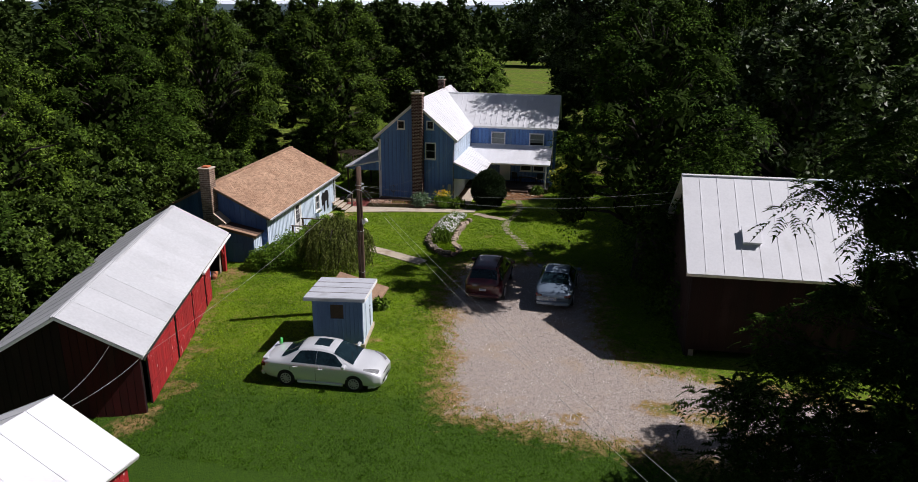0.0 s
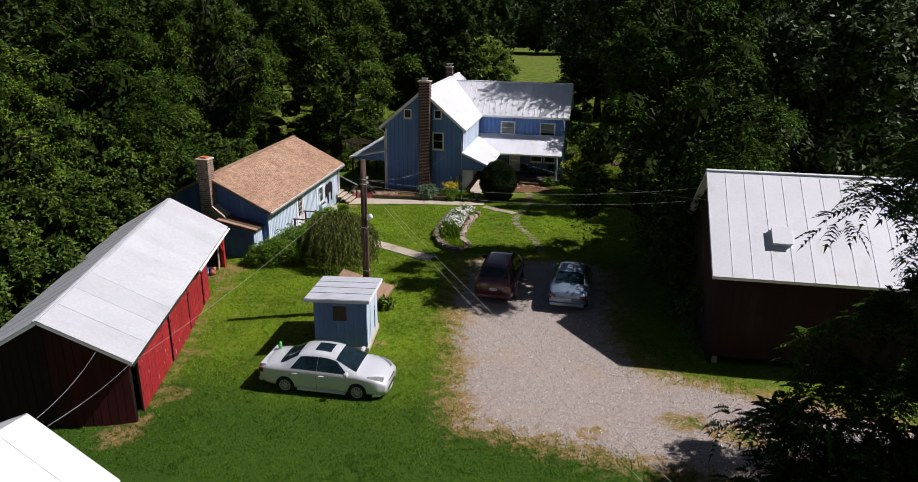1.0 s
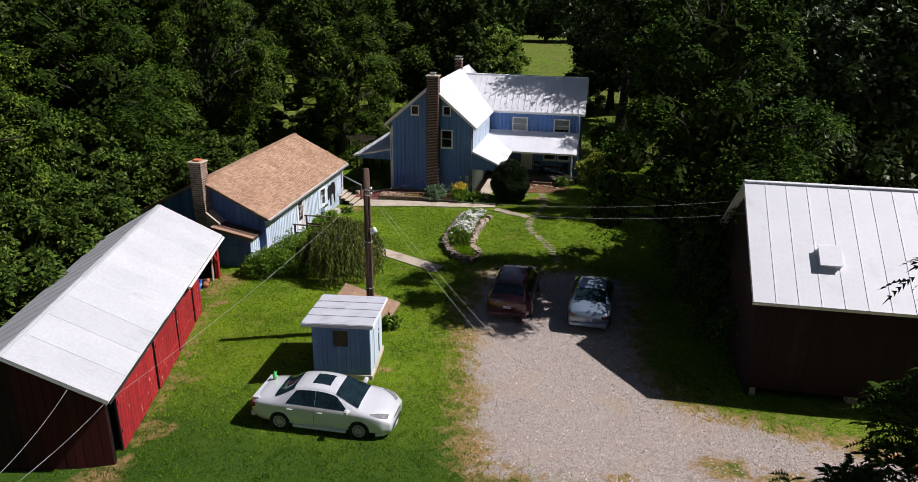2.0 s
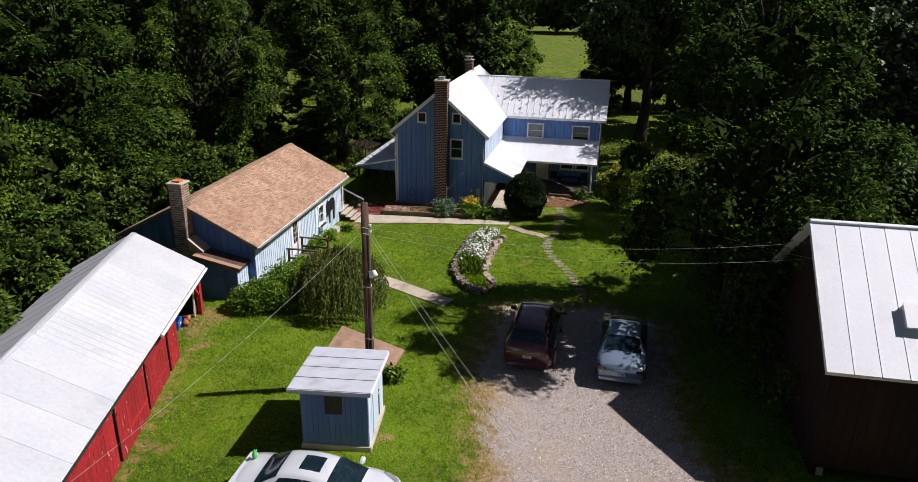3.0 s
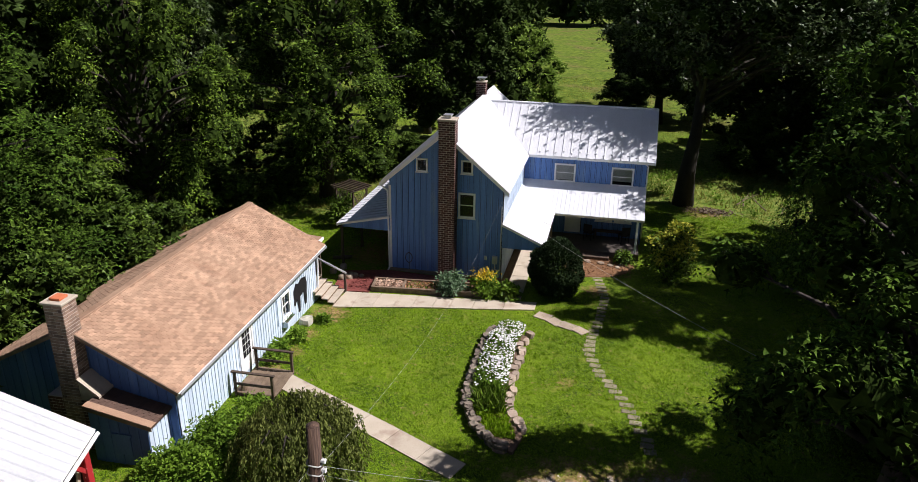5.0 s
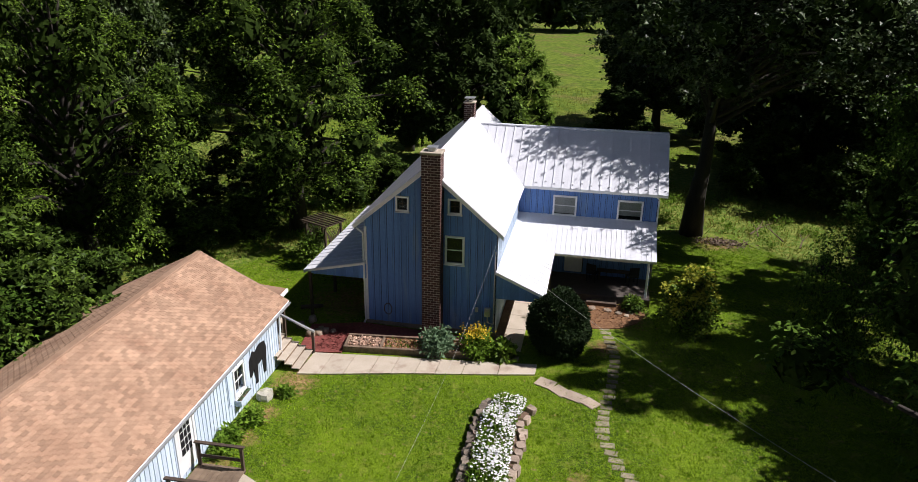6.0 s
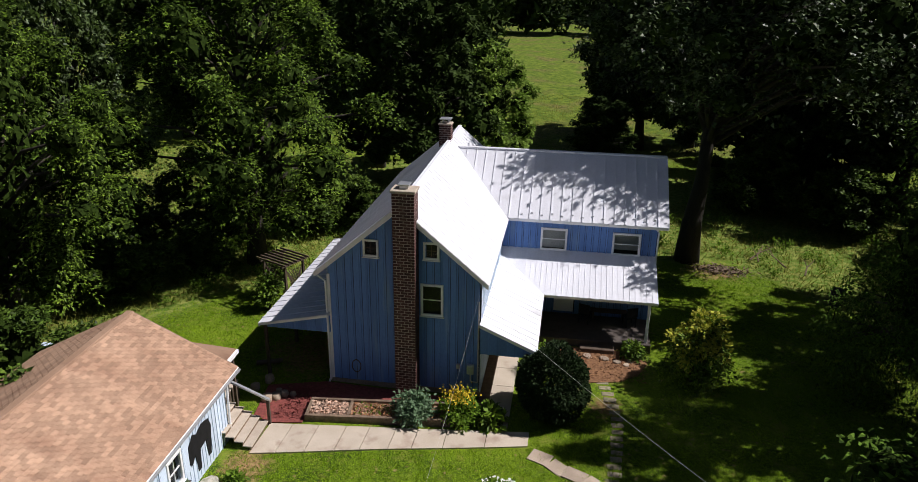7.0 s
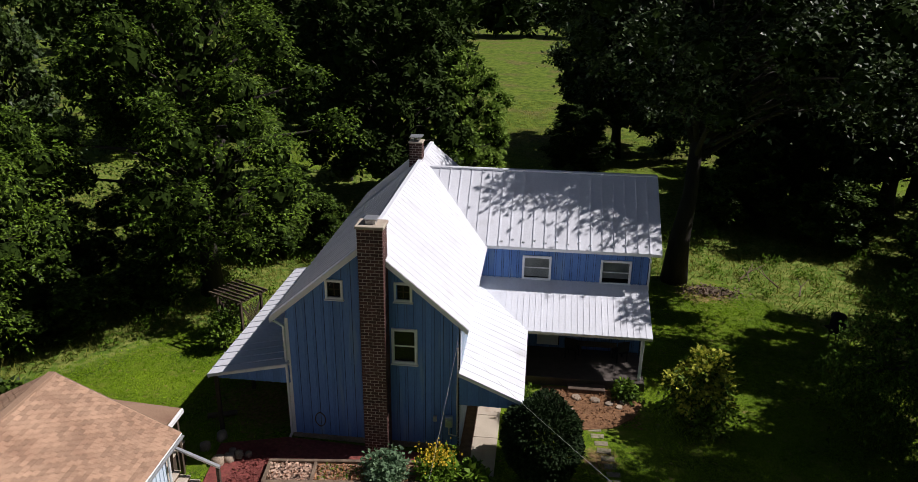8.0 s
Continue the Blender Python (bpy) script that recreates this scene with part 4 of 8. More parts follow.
    # lean-to on the south gable
    ax0, ax1, ay = -2.65, -0.75, -0.75
    board_wall(c, (ax0, ay + 0.12, 0), (1, 0, 0), ax1 - ax0, 0.0, lambda u: 1.72 + 0.36 * (1 - u / 1.9) - 0.1, [], SHADED_BLUE, 0.3, seed=17, name="lean_to_wall")
    board_wall(c, (ax1, ay + 0.12, 0), (0, 1, 0), 0.4 - ay - 0.12, 0.0, lambda u: 1.62, [], PALE_SUNLIT_BLUE, 0.2, seed=18, name="lean_to_wall")
    along, up = Vector((0, 0.4 - ay, 0)), Vector((ax0 - ax1 - 0.25, 0, 0.44))
    lt = part("lean_to_roof", boxes(((0, 0, -0.09), (along.length, up.length, -0.004))), DARK_SHINGLE, c, "lean-to roof of dark brown shingles", m=basis((ax1 + 0.2, ay, 1.66), along, up))
    shingles(lt, along.length, up.length, (0, 0), 0, DARK_SHINGLE)
    part("edge_course", boxes(((-0.02, -0.02, 0.024), (0.24, up.length, 0.034))), SHINGLE, lt, "tan course along the edge")
    bm = bmesh.new()
    slab(bm, [(ax0 - 0.05, ay - 0.024, 2.11), (ax1 + 0.22, ay - 0.024, 1.67), (ax1 + 0.22, ay - 0.024, 1.53), (ax0 - 0.05, ay - 0.024, 1.97)], (0, 0.022, 0))
    part("fascia", bm, TIMBER, c)
    part("hatch", boxes(((-1.9, ay + 0.06, 0.5), (-1.35, ay + 0.09, 1.15)), ((-1.95, ay + 0.05, 1.15), (-1.3, ay + 0.095, 1.22))), SHADED_BLUE, c)
    # chimney with a stepped shoulder
    ch = chimney(c, (-3.75, -0.28), 0.62, 0.62, -0.45, 5.1, PALE_BRICK, PALE_BRICK_FAR, 160, seed=3)
    part("chimney_cap", boxes(((-3.80, -0.33, 5.1), (-3.08, 0.39, 5.18)), bevel=0.015), CONCRETE, ch)
    part("flue_pot", boxes(((-3.62, -0.15, 5.18), (-3.26, 0.21, 5.26)), bevel=0.01), mat("clay", (0.5, 0.13, 0.05), (0.6, 0.18, 0.08), 5, 40, 0.9, 0.2), ch, "orange clay flue")
    chimney(c, (-4.3, -0.26), 1.75, 0.6, -0.45, 1.95, BRICK, BRICK_FAR, 0, name="chimney_base", seed=4)
    bm = bmesh.new()
    slab(bm, [(-3.13, -0.25, 2.62), (-2.5, -0.25, 2.12), (-2.5, 0.35, 2.12), (-3.13, 0.35, 2.62)], (0, 0, -0.7))
    slab(bm, [(-3.12, -0.30, 2.68), (-2.46, -0.30, 2.16), (-2.46, 0.38, 2.16), (-3.12, 0.38, 2.68)], (0, 0, -0.07))
    part("chimney_shoulder", bm, CONCRETE, ch, "sloping mortared shoulder of the chimney")
    # small roof and deck at the north end
    bm = bmesh.new()
    slab(bm, [(-4.6, L - 0.2, 2.7), (-0.75, L - 0.2, 2.42), (-0.75, L + 1.5, 2.2), (-4.6, L + 1.5, 2.5)], (0, 0, -0.1))
    pr = part("north_porch_roof", bm, SHINGLE, c, "low brown shingle porch roof")
    part("fascia", boxes(((-0.74, L - 0.2, 2.05), (-0.66, L + 1.5, 2.2)), bevel=0.01), WHITE, pr)
    for y in (L + 0.1, L + 1.35):
        part("porch_post", boxes(((-0.95, y, -0.3), (-0.85, y + 0.1, 2.12))), DARK_WOOD, c)
    return c


def shingles(deck, L, length, stretch, count, far=None, thick=0.016):
    """Tabbed shingles in courses over a deck whose x runs along the eave."""
    rng = random.Random(5)
    course, tab = 0.12, 0.225
    me = {}
    verts = []
    rows = int(length / course)
    cells = []
    for r in range(rows):
        off = (r % 2) * tab / 2
        x = -off
        while x < L:
            a, b = max(x, 0), min(x + tab, L)
            if b - a > 0.05:
                cells.append((r, a, b))
            x += tab
    # the courses nearest the north end of the roof
    near = sorted([c for c in cells if c[1] >= stretch[0]], key=lambda c: -c[1])[:count]
    mark = set(near)
    for r, a, b in cells:
        y = r * course
        lift = rng.uniform(-0.004, 0.002)
        w = round(b - a - 0.012, 2)
        g = 0.006
        c = [(a + g, y, 0.006), (b - g, y, 0.006), (b - g, y + course * 1.12, 0.002), (a + g, y + course * 1.12, 0.002)]
        t = [(a + g, y, thick + lift), (b - g, y, thick + lift), (b - g, y + course * 1.12, 0.006), (a + g, y + course * 1.12, 0.006)]
        if (r, a, b) in mark:
            if w not in me:
                q = bmesh.new()
                vb = [q.verts.new(p) for p in ((0, 0, 0.006), (w, 0, 0.006), (w, course * 1.12, 0.002), (0, course * 1.12, 0.002))]
                vt = [q.verts.new(p) for p in ((0, 0, thick), (w, 0, thick), (w, course * 1.12, 0.006), (0, course * 1.12, 0.006))]
                q.faces.new(vt)
                for i in range(4):
                    j = (i + 1) % 4
                    q.faces.new((vb[i], vb[j], vt[j], vt[i]))
                me[w] = bpy.data.meshes.new("shingle")
                bmesh.ops.recalc_face_normals(q, faces=q.faces)
                q.to_mesh(me[w])
                q.free()
            put("shingle", me[w], SHINGLE, deck, m=Matrix.Translation((a + g, y, lift)))
        else:
            for q in ((3, 2, 1, 0),):
                verts += [c[i] for i in q]
            verts += t
            for i in range(4):
                j = (i + 1) % 4
                verts += [c[i], c[j], t[j], t[i]]
    if verts:
        tagged(put("shingle_field", joined_boxes(verts), far or SHINGLE_FAR, deck), kind="stuff")


cottage()

# ---- barns and shed ----
BARN_L = pose(-4.855, 16.43, 0, 0, 0, 16.76)   # south-east eave corner, y along the ridge


def west_barn():
    b = thing("red_barn", "long low red board barn with a pale metal roof", "barn", BARN_L)
    L, E, R, RZ = 14.36, 2.06, -2.66, 3.6
    s = (RZ - E) / -R
    base = -0.75
    wx = -0.22
    # roof: smooth sheets at the south end, corrugated sheets further on
    up = (R, 0, RZ - E)
    slope(b, (0, 0, E + 0.028), (0, 5.6, 0), up, 4, BARN_ROOF, 0.005, deck=0.08)
    slope(b, (0.0, 5.6, E), (0, L - 5.6, 0), up, 14, BARN_ROOF, 0, waves=2, deck=0.08)
    slope(b, (2 * R, L, E), (0, -L, 0), (-R, 0, RZ - E), 14, BARN_ROOF, 0.012, deck=0.08)
    part("ridge_cap", boxes(((R - 0.1, 0, RZ - 0.03), (R + 0.1, L, RZ + 0.03)), bevel=0.02), BARN_ROOF, b)

    def gable(u):
        return RZ - s * abs(2 * R + 0.22 + u - R) - 0.09

    half = -R - 0.22
    # gables and back wall carry their shade in the darker reds
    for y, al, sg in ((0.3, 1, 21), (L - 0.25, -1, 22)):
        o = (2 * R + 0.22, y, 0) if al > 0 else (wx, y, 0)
        board_wall(b, o, (al, 0, 0), half, base, gable, [], SHADED_RED, 0.26, 0, seed=sg, core_mat=SHADED_RED, gap=0.01)
        board_wall(b, (R, y, 0), (al, 0, 0), half, base, lambda u: gable(u + half), [], HALF_SHADED_RED if al > 0 else SHADED_RED, 0.26, 0, seed=sg + 2, core_mat=SHADED_RED, gap=0.01)
    board_wall(b, (2 * R + 0.22, L - 0.25, 0), (0, -1, 0), L - 0.55, base, lambda u: E - 0.05, [], SHADED_RED, 0.5, 0, seed=25)
    # east side: sliding doors with dark gaps, an open bay at the north end
    part("eave_beam", boxes(((wx - 0.12, 0.3, E - 0.28), (wx, L - 0.25, E - 0.04))), RED, b)
    for y0, y1, dx in ((1.0, 4.4, 0.0), (4.55, 7.0, 0.03), (7.25, 9.4, 0.0), (9.55, 10.5, 0.02)):
        door = board_wall(b, (wx + dx, y0, 0), (0, 1, 0), y1 - y0, base + 0.25, lambda u: E - 0.3, [], RED, 0.24, 0, core=0.05, seed=int(y0 * 10), name="barn_door", core_mat=DARK)
        for z in (0.35, 1.35):
            part("door_brace", boxes(((0.05, z, 0.03), (y1 - y0 - 0.05, z + 0.12, 0.05))), RED, door)
    for y in (0.32, 10.58, 13.92):
        part("barn_post", boxes(((wx - 0.14, y, base), (wx, y + 0.14, E - 0.28)), bevel=0.01), RED if y > 1 else SHADED_RED, b)
    part("door_rail", boxes(((wx + 0.06, 0.4, E - 0.34), (wx + 0.1, 10.6, E - 0.27))), DARK, b)
    part("corner_board", boxes(((wx + 0.002, 13.86, base), (wx + 0.05, 14.16, E - 0.3)), bevel=0.008), RED, b)
    bm = bmesh.new()
    slab(bm, [(wx + 0.01, 13.9, E - 0.95), (wx + 0.01, 13.9, E - 1.13), (wx + 0.01, 13.1, E - 0.30), (wx + 0.01, 13.28, E - 0.30)], (-0.07, 0, 0))
    part("bay_brace", bm, RED, b)
    bm = bmesh.new()
    tube(bm, [(0.07, 8.4, E - 0.1), (0.07, L, E - 0.1)], 0.06, 8)
    part("gutter", bm, WHITE, b)
    part("inner_wall", boxes(((-2.0, 10.7, base), (-1.9, L - 0.3, 2.4)), ((-1.9, 10.6, base), (wx - 0.15, 10.68, E - 0.1))), DARK_WOOD, b)
    return b


def near_shed():
    m = pose(-0.62, 10.1, 0, 0, 0, -7.6)
    b = thing("small_red_shed", "small red shed with a white metal roof", "shed", m)
    up = (-2.35, 0, 1.15)
    slope(b, (0, -6.5, 3.05), (0, 6.5, 0), up, 8, WHITE_ROOF, 0.012, deck=0.08)
    slope(b, (-4.7, 0, 3.05), (0, -6.5, 0), (2.35, 0, 1.15), 8, WHITE_ROOF, 0.012, deck=0.08)

    def gable(u):
        return 4.2 - 0.49 * abs(u - 2.13) - 0.1

    board_wall(b, (-0.22, -0.2, 0), (-1, 0, 0), 4.26, -0.8, gable, [], RED, 0.26, 0, seed=31)
    board_wall(b, (-0.22, -6.3, 0), (0, 1, 0), 6.1, -0.8, lambda u: 3.05, [], RED, 0.26, 0, seed=32)
    board_wall(b, (-4.48, -0.2, 0), (0, -1, 0), 6.1, -0.8, lambda u: 3.05, [], RED, 0.4, 0, seed=33)
    board_wall(b, (-4.48, -6.3, 0), (1, 0, 0), 4.26, -0.8, gable, [], RED, 0.4, 0, seed=34)


def east_barn():
    m = pose(13.5, 24.1, 0, 0, 0, 1.5)
    b = thing("dark_barn", "tall dark red barn with a white standing-seam roof", "barn", m)
    L, E, RZ, D = 14.0, 3.72, 6.75, 3.9
    slope(b, (0, 0, E), (L, 0, 0), (0, D, RZ - E), 20, WHITE_ROOF, 0.012, deck=0.1)
    slope(b, (L, 2 * D, E), (-L, 0, 0), (0, -D, RZ - E), 20, WHITE_ROOF, 0.012, deck=0.1)
    part("ridge_cap", boxes(((0, D - 0.1, RZ - 0.03), (L, D + 0.1, RZ + 0.05)), bevel=0.02), WHITE_ROOF, b)
    s = (RZ - E) / D

    def gable(u):
        return RZ - s * abs(u + 0.4 - D) - 0.1

    # boards painted near black on every side, so the colour carries the barn's shade
    board_wall(b, (0.3, 2 * D - 0.4, 0), (0, -1, 0), 2 * D - 0.8, -0.3, gable, [], SHADED_RED, 0.3, 0, seed=41)
    board_wall(b, (0.3, 0.4, 0), (1, 0, 0), L - 0.6, 0.35, lambda u: E + 0.15, [], SHADED_RED, 0.3, 0, seed=42)
    board_wall(b, (L - 0.3, 0.4, 0), (0, 1, 0), 2 * D - 0.8, -0.3, gable, [], SHADED_RED, 0.6, 0, seed=43)
    board_wall(b, (L - 0.3, 2 * D - 0.4, 0), (-1, 0, 0), L - 0.6, -0.3, lambda u: E + 0.15, [], SHADED_RED, 0.6, 0, seed=44)
    for x in (0.3, 3.6, 7.0, 10.4):
        part("foundation_pier", boxes(((x, 0.42, -0.4), (x + 0.35, 0.75, 0.34)), bevel=0.02), CONCRETE, b)
    # roof ventilator box
    up = Vector((0, D, RZ - E)).normalized()
    mm = basis(Vector((2.17, 0, E)) + up * 1.48, (1, 0, 0), up)
    v = part("roof_hatch", boxes(((0, 0, 0.02), (0.66, 0.72, 0.2))), WHITE_ROOF, b, "white box-shaped roof hatch", m=mm)
    part("hatch_lid", boxes(((-0.03, -0.04, 0.202), (0.69, 0.75, 0.235)), bevel=0.008), WHITE_ROOF, v)


def blue_shed():
    b = thing("garden_shed", "small weathered blue garden shed with a grey lean-to roof", "shed", pose(-0.33, 23.5, 0, 0, 0, 7.5))
    W, D, zf, zr = 2.46, 2.92, 2.34, 2.10
    o, ac, up = (-W / 2, -D / 2, zf), (W, 0, 0), (0, D, zr - zf)
    slope(b, o, ac, up, 1, GREY_ROOF, 0, deck=0.07, deck_mat=GREY_ROOF, trim=False)
    mm = basis(o, ac, up)
    for k in range(1, 4):
        part("roof_seam", boxes(((0.0, D / 4 * k - 0.012, 0.022), (W, D / 4 * k + 0.012, 0.032))), DARK_WOOD, b, m=mm)
    part("fascia", boxes(((-0.01, -0.05, -0.12), (W + 0.01, -0.024, 0.0))), GREY_ROOF, b, m=mm)
    part("fascia", boxes(((W + 0.002, 0, -0.12), (W + 0.03, D, 0.0))), WHITE, b, m=mm)
    y0, y1, x0, x1 = -1.08, 1.12, -0.98, 1.05
    f, r = zf - 0.11, zr - 0.06
    # sunlight is painted into the pale east wall, shade into the other three
    board_wall(b, (x0, y0, 0), (1, 0, 0), x1 - x0, 0.22, lambda u: f, [(0.72, 1.26, 1.3, 1.92)], SHED_BLUE, 0.17, 0, core=0.06, seed=51)
    board_wall(b, (x1, y0, 0), (0, 1, 0), y1 - y0, 0.22, lambda u: f + (r - f) * u / (y1 - y0), [], PALE_SUNLIT_BLUE, 0.2, 0.0, core=0.06, seed=52)
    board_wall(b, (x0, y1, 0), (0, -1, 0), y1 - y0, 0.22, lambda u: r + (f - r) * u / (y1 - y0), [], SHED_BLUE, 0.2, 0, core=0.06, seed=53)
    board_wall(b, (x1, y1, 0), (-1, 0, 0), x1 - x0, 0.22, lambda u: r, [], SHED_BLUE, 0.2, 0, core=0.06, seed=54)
    part("shutter", boxes(((x0 + 0.72, y0 + 0.01, 1.3), (x0 + 1.26, y0 + 0.05, 1.92))), DARK_WOOD, b, "brown boarded-up window")
    d = part("door", boxes(((x1 + 0.026, -0.5, 0.3), (x1 + 0.05, 0.35, 1.75)), bevel=0.004), PALE_SUNLIT_BLUE, b)
    part("hinge", boxes(((x1 + 0.051, 0.25, 1.3), (x1 + 0.065, 0.37, 1.36)), ((x1 + 0.051, 0.23, 0.45), (x1 + 0.065, 0.35, 1.2))), DARK, d)
    part("plinth", boxes(((x0 - 0.06, y0 - 0.06, -0.2), (x1 + 0.08, y1 + 0.06, 0.215)), bevel=0.02), CONCRETE, b)


def root_cellar():
    """A low slanting cover behind the shed."""
    m = pose(-1.02, 27.45, 0.05, 0, 0, -12.5)
    b = thing("cellar_cover", "low slanting cellar cover with worn tan shingles", "cover", m)
    o, along, up = Vector((-1.33, -0.47, 0.58)), Vector((2.68, 0, -0.38)), Vector((0.0, 0.97, 0.50))
    deck = part("cover_panel", boxes(((0, 0, -0.1), (along.length, up.length, -0.004))), PLYWOOD, b, m=basis(o, along, up))
    shingles(deck, along.length, up.length, (0, 0), 0, COVER_SHINGLE, 0.010)
    part("cover_wall", boxes(((-1.2, 0.25, -0.3), (1.2, 0.35, 0.3)), ((-1.25, -0.35, -0.3), (-1.18, 0.35, 0.38))), DARK_WOOD, b)
    part("cover_wall", boxes(((-1.18, -0.35, -0.3), (1.25, -0.28, 0.04))), DARK_WOOD, b)


west_barn()
near_shed()
east_barn()
blue_shed()
root_cellar()

# ---- trees and shrubs ----


def frond_verts(rng, p, d, size, pairs=3, droop=0.55):
    """Feathered leaves: each a drooping rib with pairs of leaflets, one triangle each."""
    n = len(p)
    ln = size * rng.uniform(0.7, 1.25, (n, 1))
    d = unit(d)
    side = unit(np.cross(d, np.array([0, 0, 1.0])) + rng.normal(0, 0.25, (n, 3)))
    down = np.array([0, 0, -1.0])
    out = []
    for k in range(pairs):
        t = 0.18 + 0.72 * k / max(pairs - 1, 1)
        r = p + d * ln * t + down * droop * ln * t * t
        l = ln * (0.34 if pairs < 5 else 0.27) * (1 - 0.35 * abs(2 * t - 0.9))
        w = ln * min(0.42 / pairs, 0.12)
        for sgn in (1, -1):
            tip = r + side * sgn * l + d * l * 0.45 + down * l * rng.uniform(0.05, 0.45, (n, 1))
            out.append(np.stack([r - d * w, r + d * w, tip], 1))
    r = p + d * ln * 0.9 + down * droop * ln * 0.8
    out.append(np.stack([r - side * ln * 0.07, r + side * ln * 0.07, r + d * ln * 0.3 + down * ln * 0.25], 1))
    return np.concatenate(out, 0)


def chip_verts(rng, p, d, size, ratio=0.75):
    """Small leaves far off: one triangle each, facing outwards and up."""
    n = len(p)
    ln = size * rng.uniform(0.65, 1.3, (n, 1))
    d = unit(d)
    side = unit(np.cross(d, rng.normal(0, 0.8, (n, 3)) + np.array([0, 0, 1.5])))
    return np.stack([p - side * ln * ratio / 2, p + side * ln * ratio / 2, p + d * ln], 1)


def lobes_for(rng, radius, low, high, count, small=1.0):
    """Clumps of foliage spread over a crown's outline: centres and radii."""
    out = []
    for i in range(count):
        f = (i + 0.5) / count
        z = low + (high - low) * f
        prof = math.sin(math.pi * min(1, 0.18 + 0.80 * f)) ** 0.7
        a = i * 2.4 + rng.uniform(-0.6, 0.6)
        rr = radius * prof * rng.uniform(0.35 if small == 1.0 else 0.5, 0.75 if small == 1.0 else 0.98)
        out.append((np.array([rr * math.cos(a), rr * math.sin(a), z]), small * radius * rng.uniform(0.24, 0.40) * (0.6 + 0.4 * prof)))
    return out


def crown_points(rng, lobes, n, fill=0.0, spread=0.24, tufts=16, rise=0.25):
    """Places and directions of leaves, bunched in flat drooping tufts over the lobes."""
    w = np.array([r * r for _, r in lobes])
    pick = rng.choice(len(lobes), n, p=w / w.sum())
    c = np.array([l[0] for l in lobes])
    r = np.array([l[1] for l in lobes])
    t = unit(rng.normal(0, 1, (len(lobes), tufts, 3)) + np.array([0, 0, rise])) * rng.uniform(0.70 - fill, 1.12, (len(lobes), tufts, 1))
    wide = rng.uniform(0.55, 1.35, (len(lobes), tufts))
    centre = c[:, None] + r[:, None, None] * t * np.array([1.0, 1.0, 0.9])
    k = rng.integers(0, tufts, n)
    off = rng.normal(0, 1, (n, 3)) * np.array([1.0, 1.0, 0.45])
    reach = (r[pick] * wide[pick, k])[:, None] * spread
    q = centre[pick, k] + off * reach
    q[:, 2] -= 0.30 * (off[:, 0] ** 2 + off[:, 1] ** 2) * reach[:, 0]
    out = unit(q - c[pick] + 1e-6)
    return q, unit(0.9 * unit(off * np.array([1, 1, 0.3])) + 0.45 * out)


def trunk_mesh(rng, lobes, height, girth, lean=(0, 0)):
    bm = bmesh.new()
    n = 7
    pts = [(lean[0] * (i / n) ** 1.5 + rng.normal(0, 0.05) * (i > 0), lean[1] * (i / n) ** 1.5 + rng.normal(0, 0.05) * (i > 0), -0.4 + (height + 0.4) * i / n) for i in range(n + 1)]
    rad = [girth * (1.55 if i == 0 else 1.1 if i == 1 else 1.0 - 0.85 * i / n) for i in range(n + 1)]
    tube(bm, pts, rad, 9)
    for c, r in lobes:
        f = np.clip((c[2] - 0.35 * r) / height * 0.75, 0.22, 0.9)
        i = f * n
        k = min(int(i), n - 1)
        s = np.array(pts[k]) + (np.array(pts[k + 1]) - np.array(pts[k])) * (i - k)
        e = np.array(c)
        mid = s + (e - s) * 0.5 + np.array([0, 0, 0.12 * np.linalg.norm(e - s)])
        g = girth * (0.42 - 0.25 * f)
        tube(bm, [s, mid, e], [g, g * 0.65, g * 0.2], 5)
        for _ in range(1):
            d = unit(rng.normal(0, 1, 3) + np.array([0, 0, 0.3]))
            tube(bm, [mid + (e - mid) * 0.6, e + d * r * 0.8], [g * 0.35, g * 0.06], 4)
    return bm


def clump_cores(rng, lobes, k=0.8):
    """Close dark leaves in each clump's heart: shade put into colour and shape."""
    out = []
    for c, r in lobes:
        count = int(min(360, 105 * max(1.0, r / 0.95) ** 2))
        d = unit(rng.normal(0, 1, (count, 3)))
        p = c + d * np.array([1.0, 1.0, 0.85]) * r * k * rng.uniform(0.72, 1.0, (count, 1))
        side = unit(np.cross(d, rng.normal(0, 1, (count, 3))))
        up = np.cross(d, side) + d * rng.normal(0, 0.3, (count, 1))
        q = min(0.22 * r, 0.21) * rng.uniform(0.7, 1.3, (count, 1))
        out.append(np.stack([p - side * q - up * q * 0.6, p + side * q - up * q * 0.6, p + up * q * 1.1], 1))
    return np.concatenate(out)


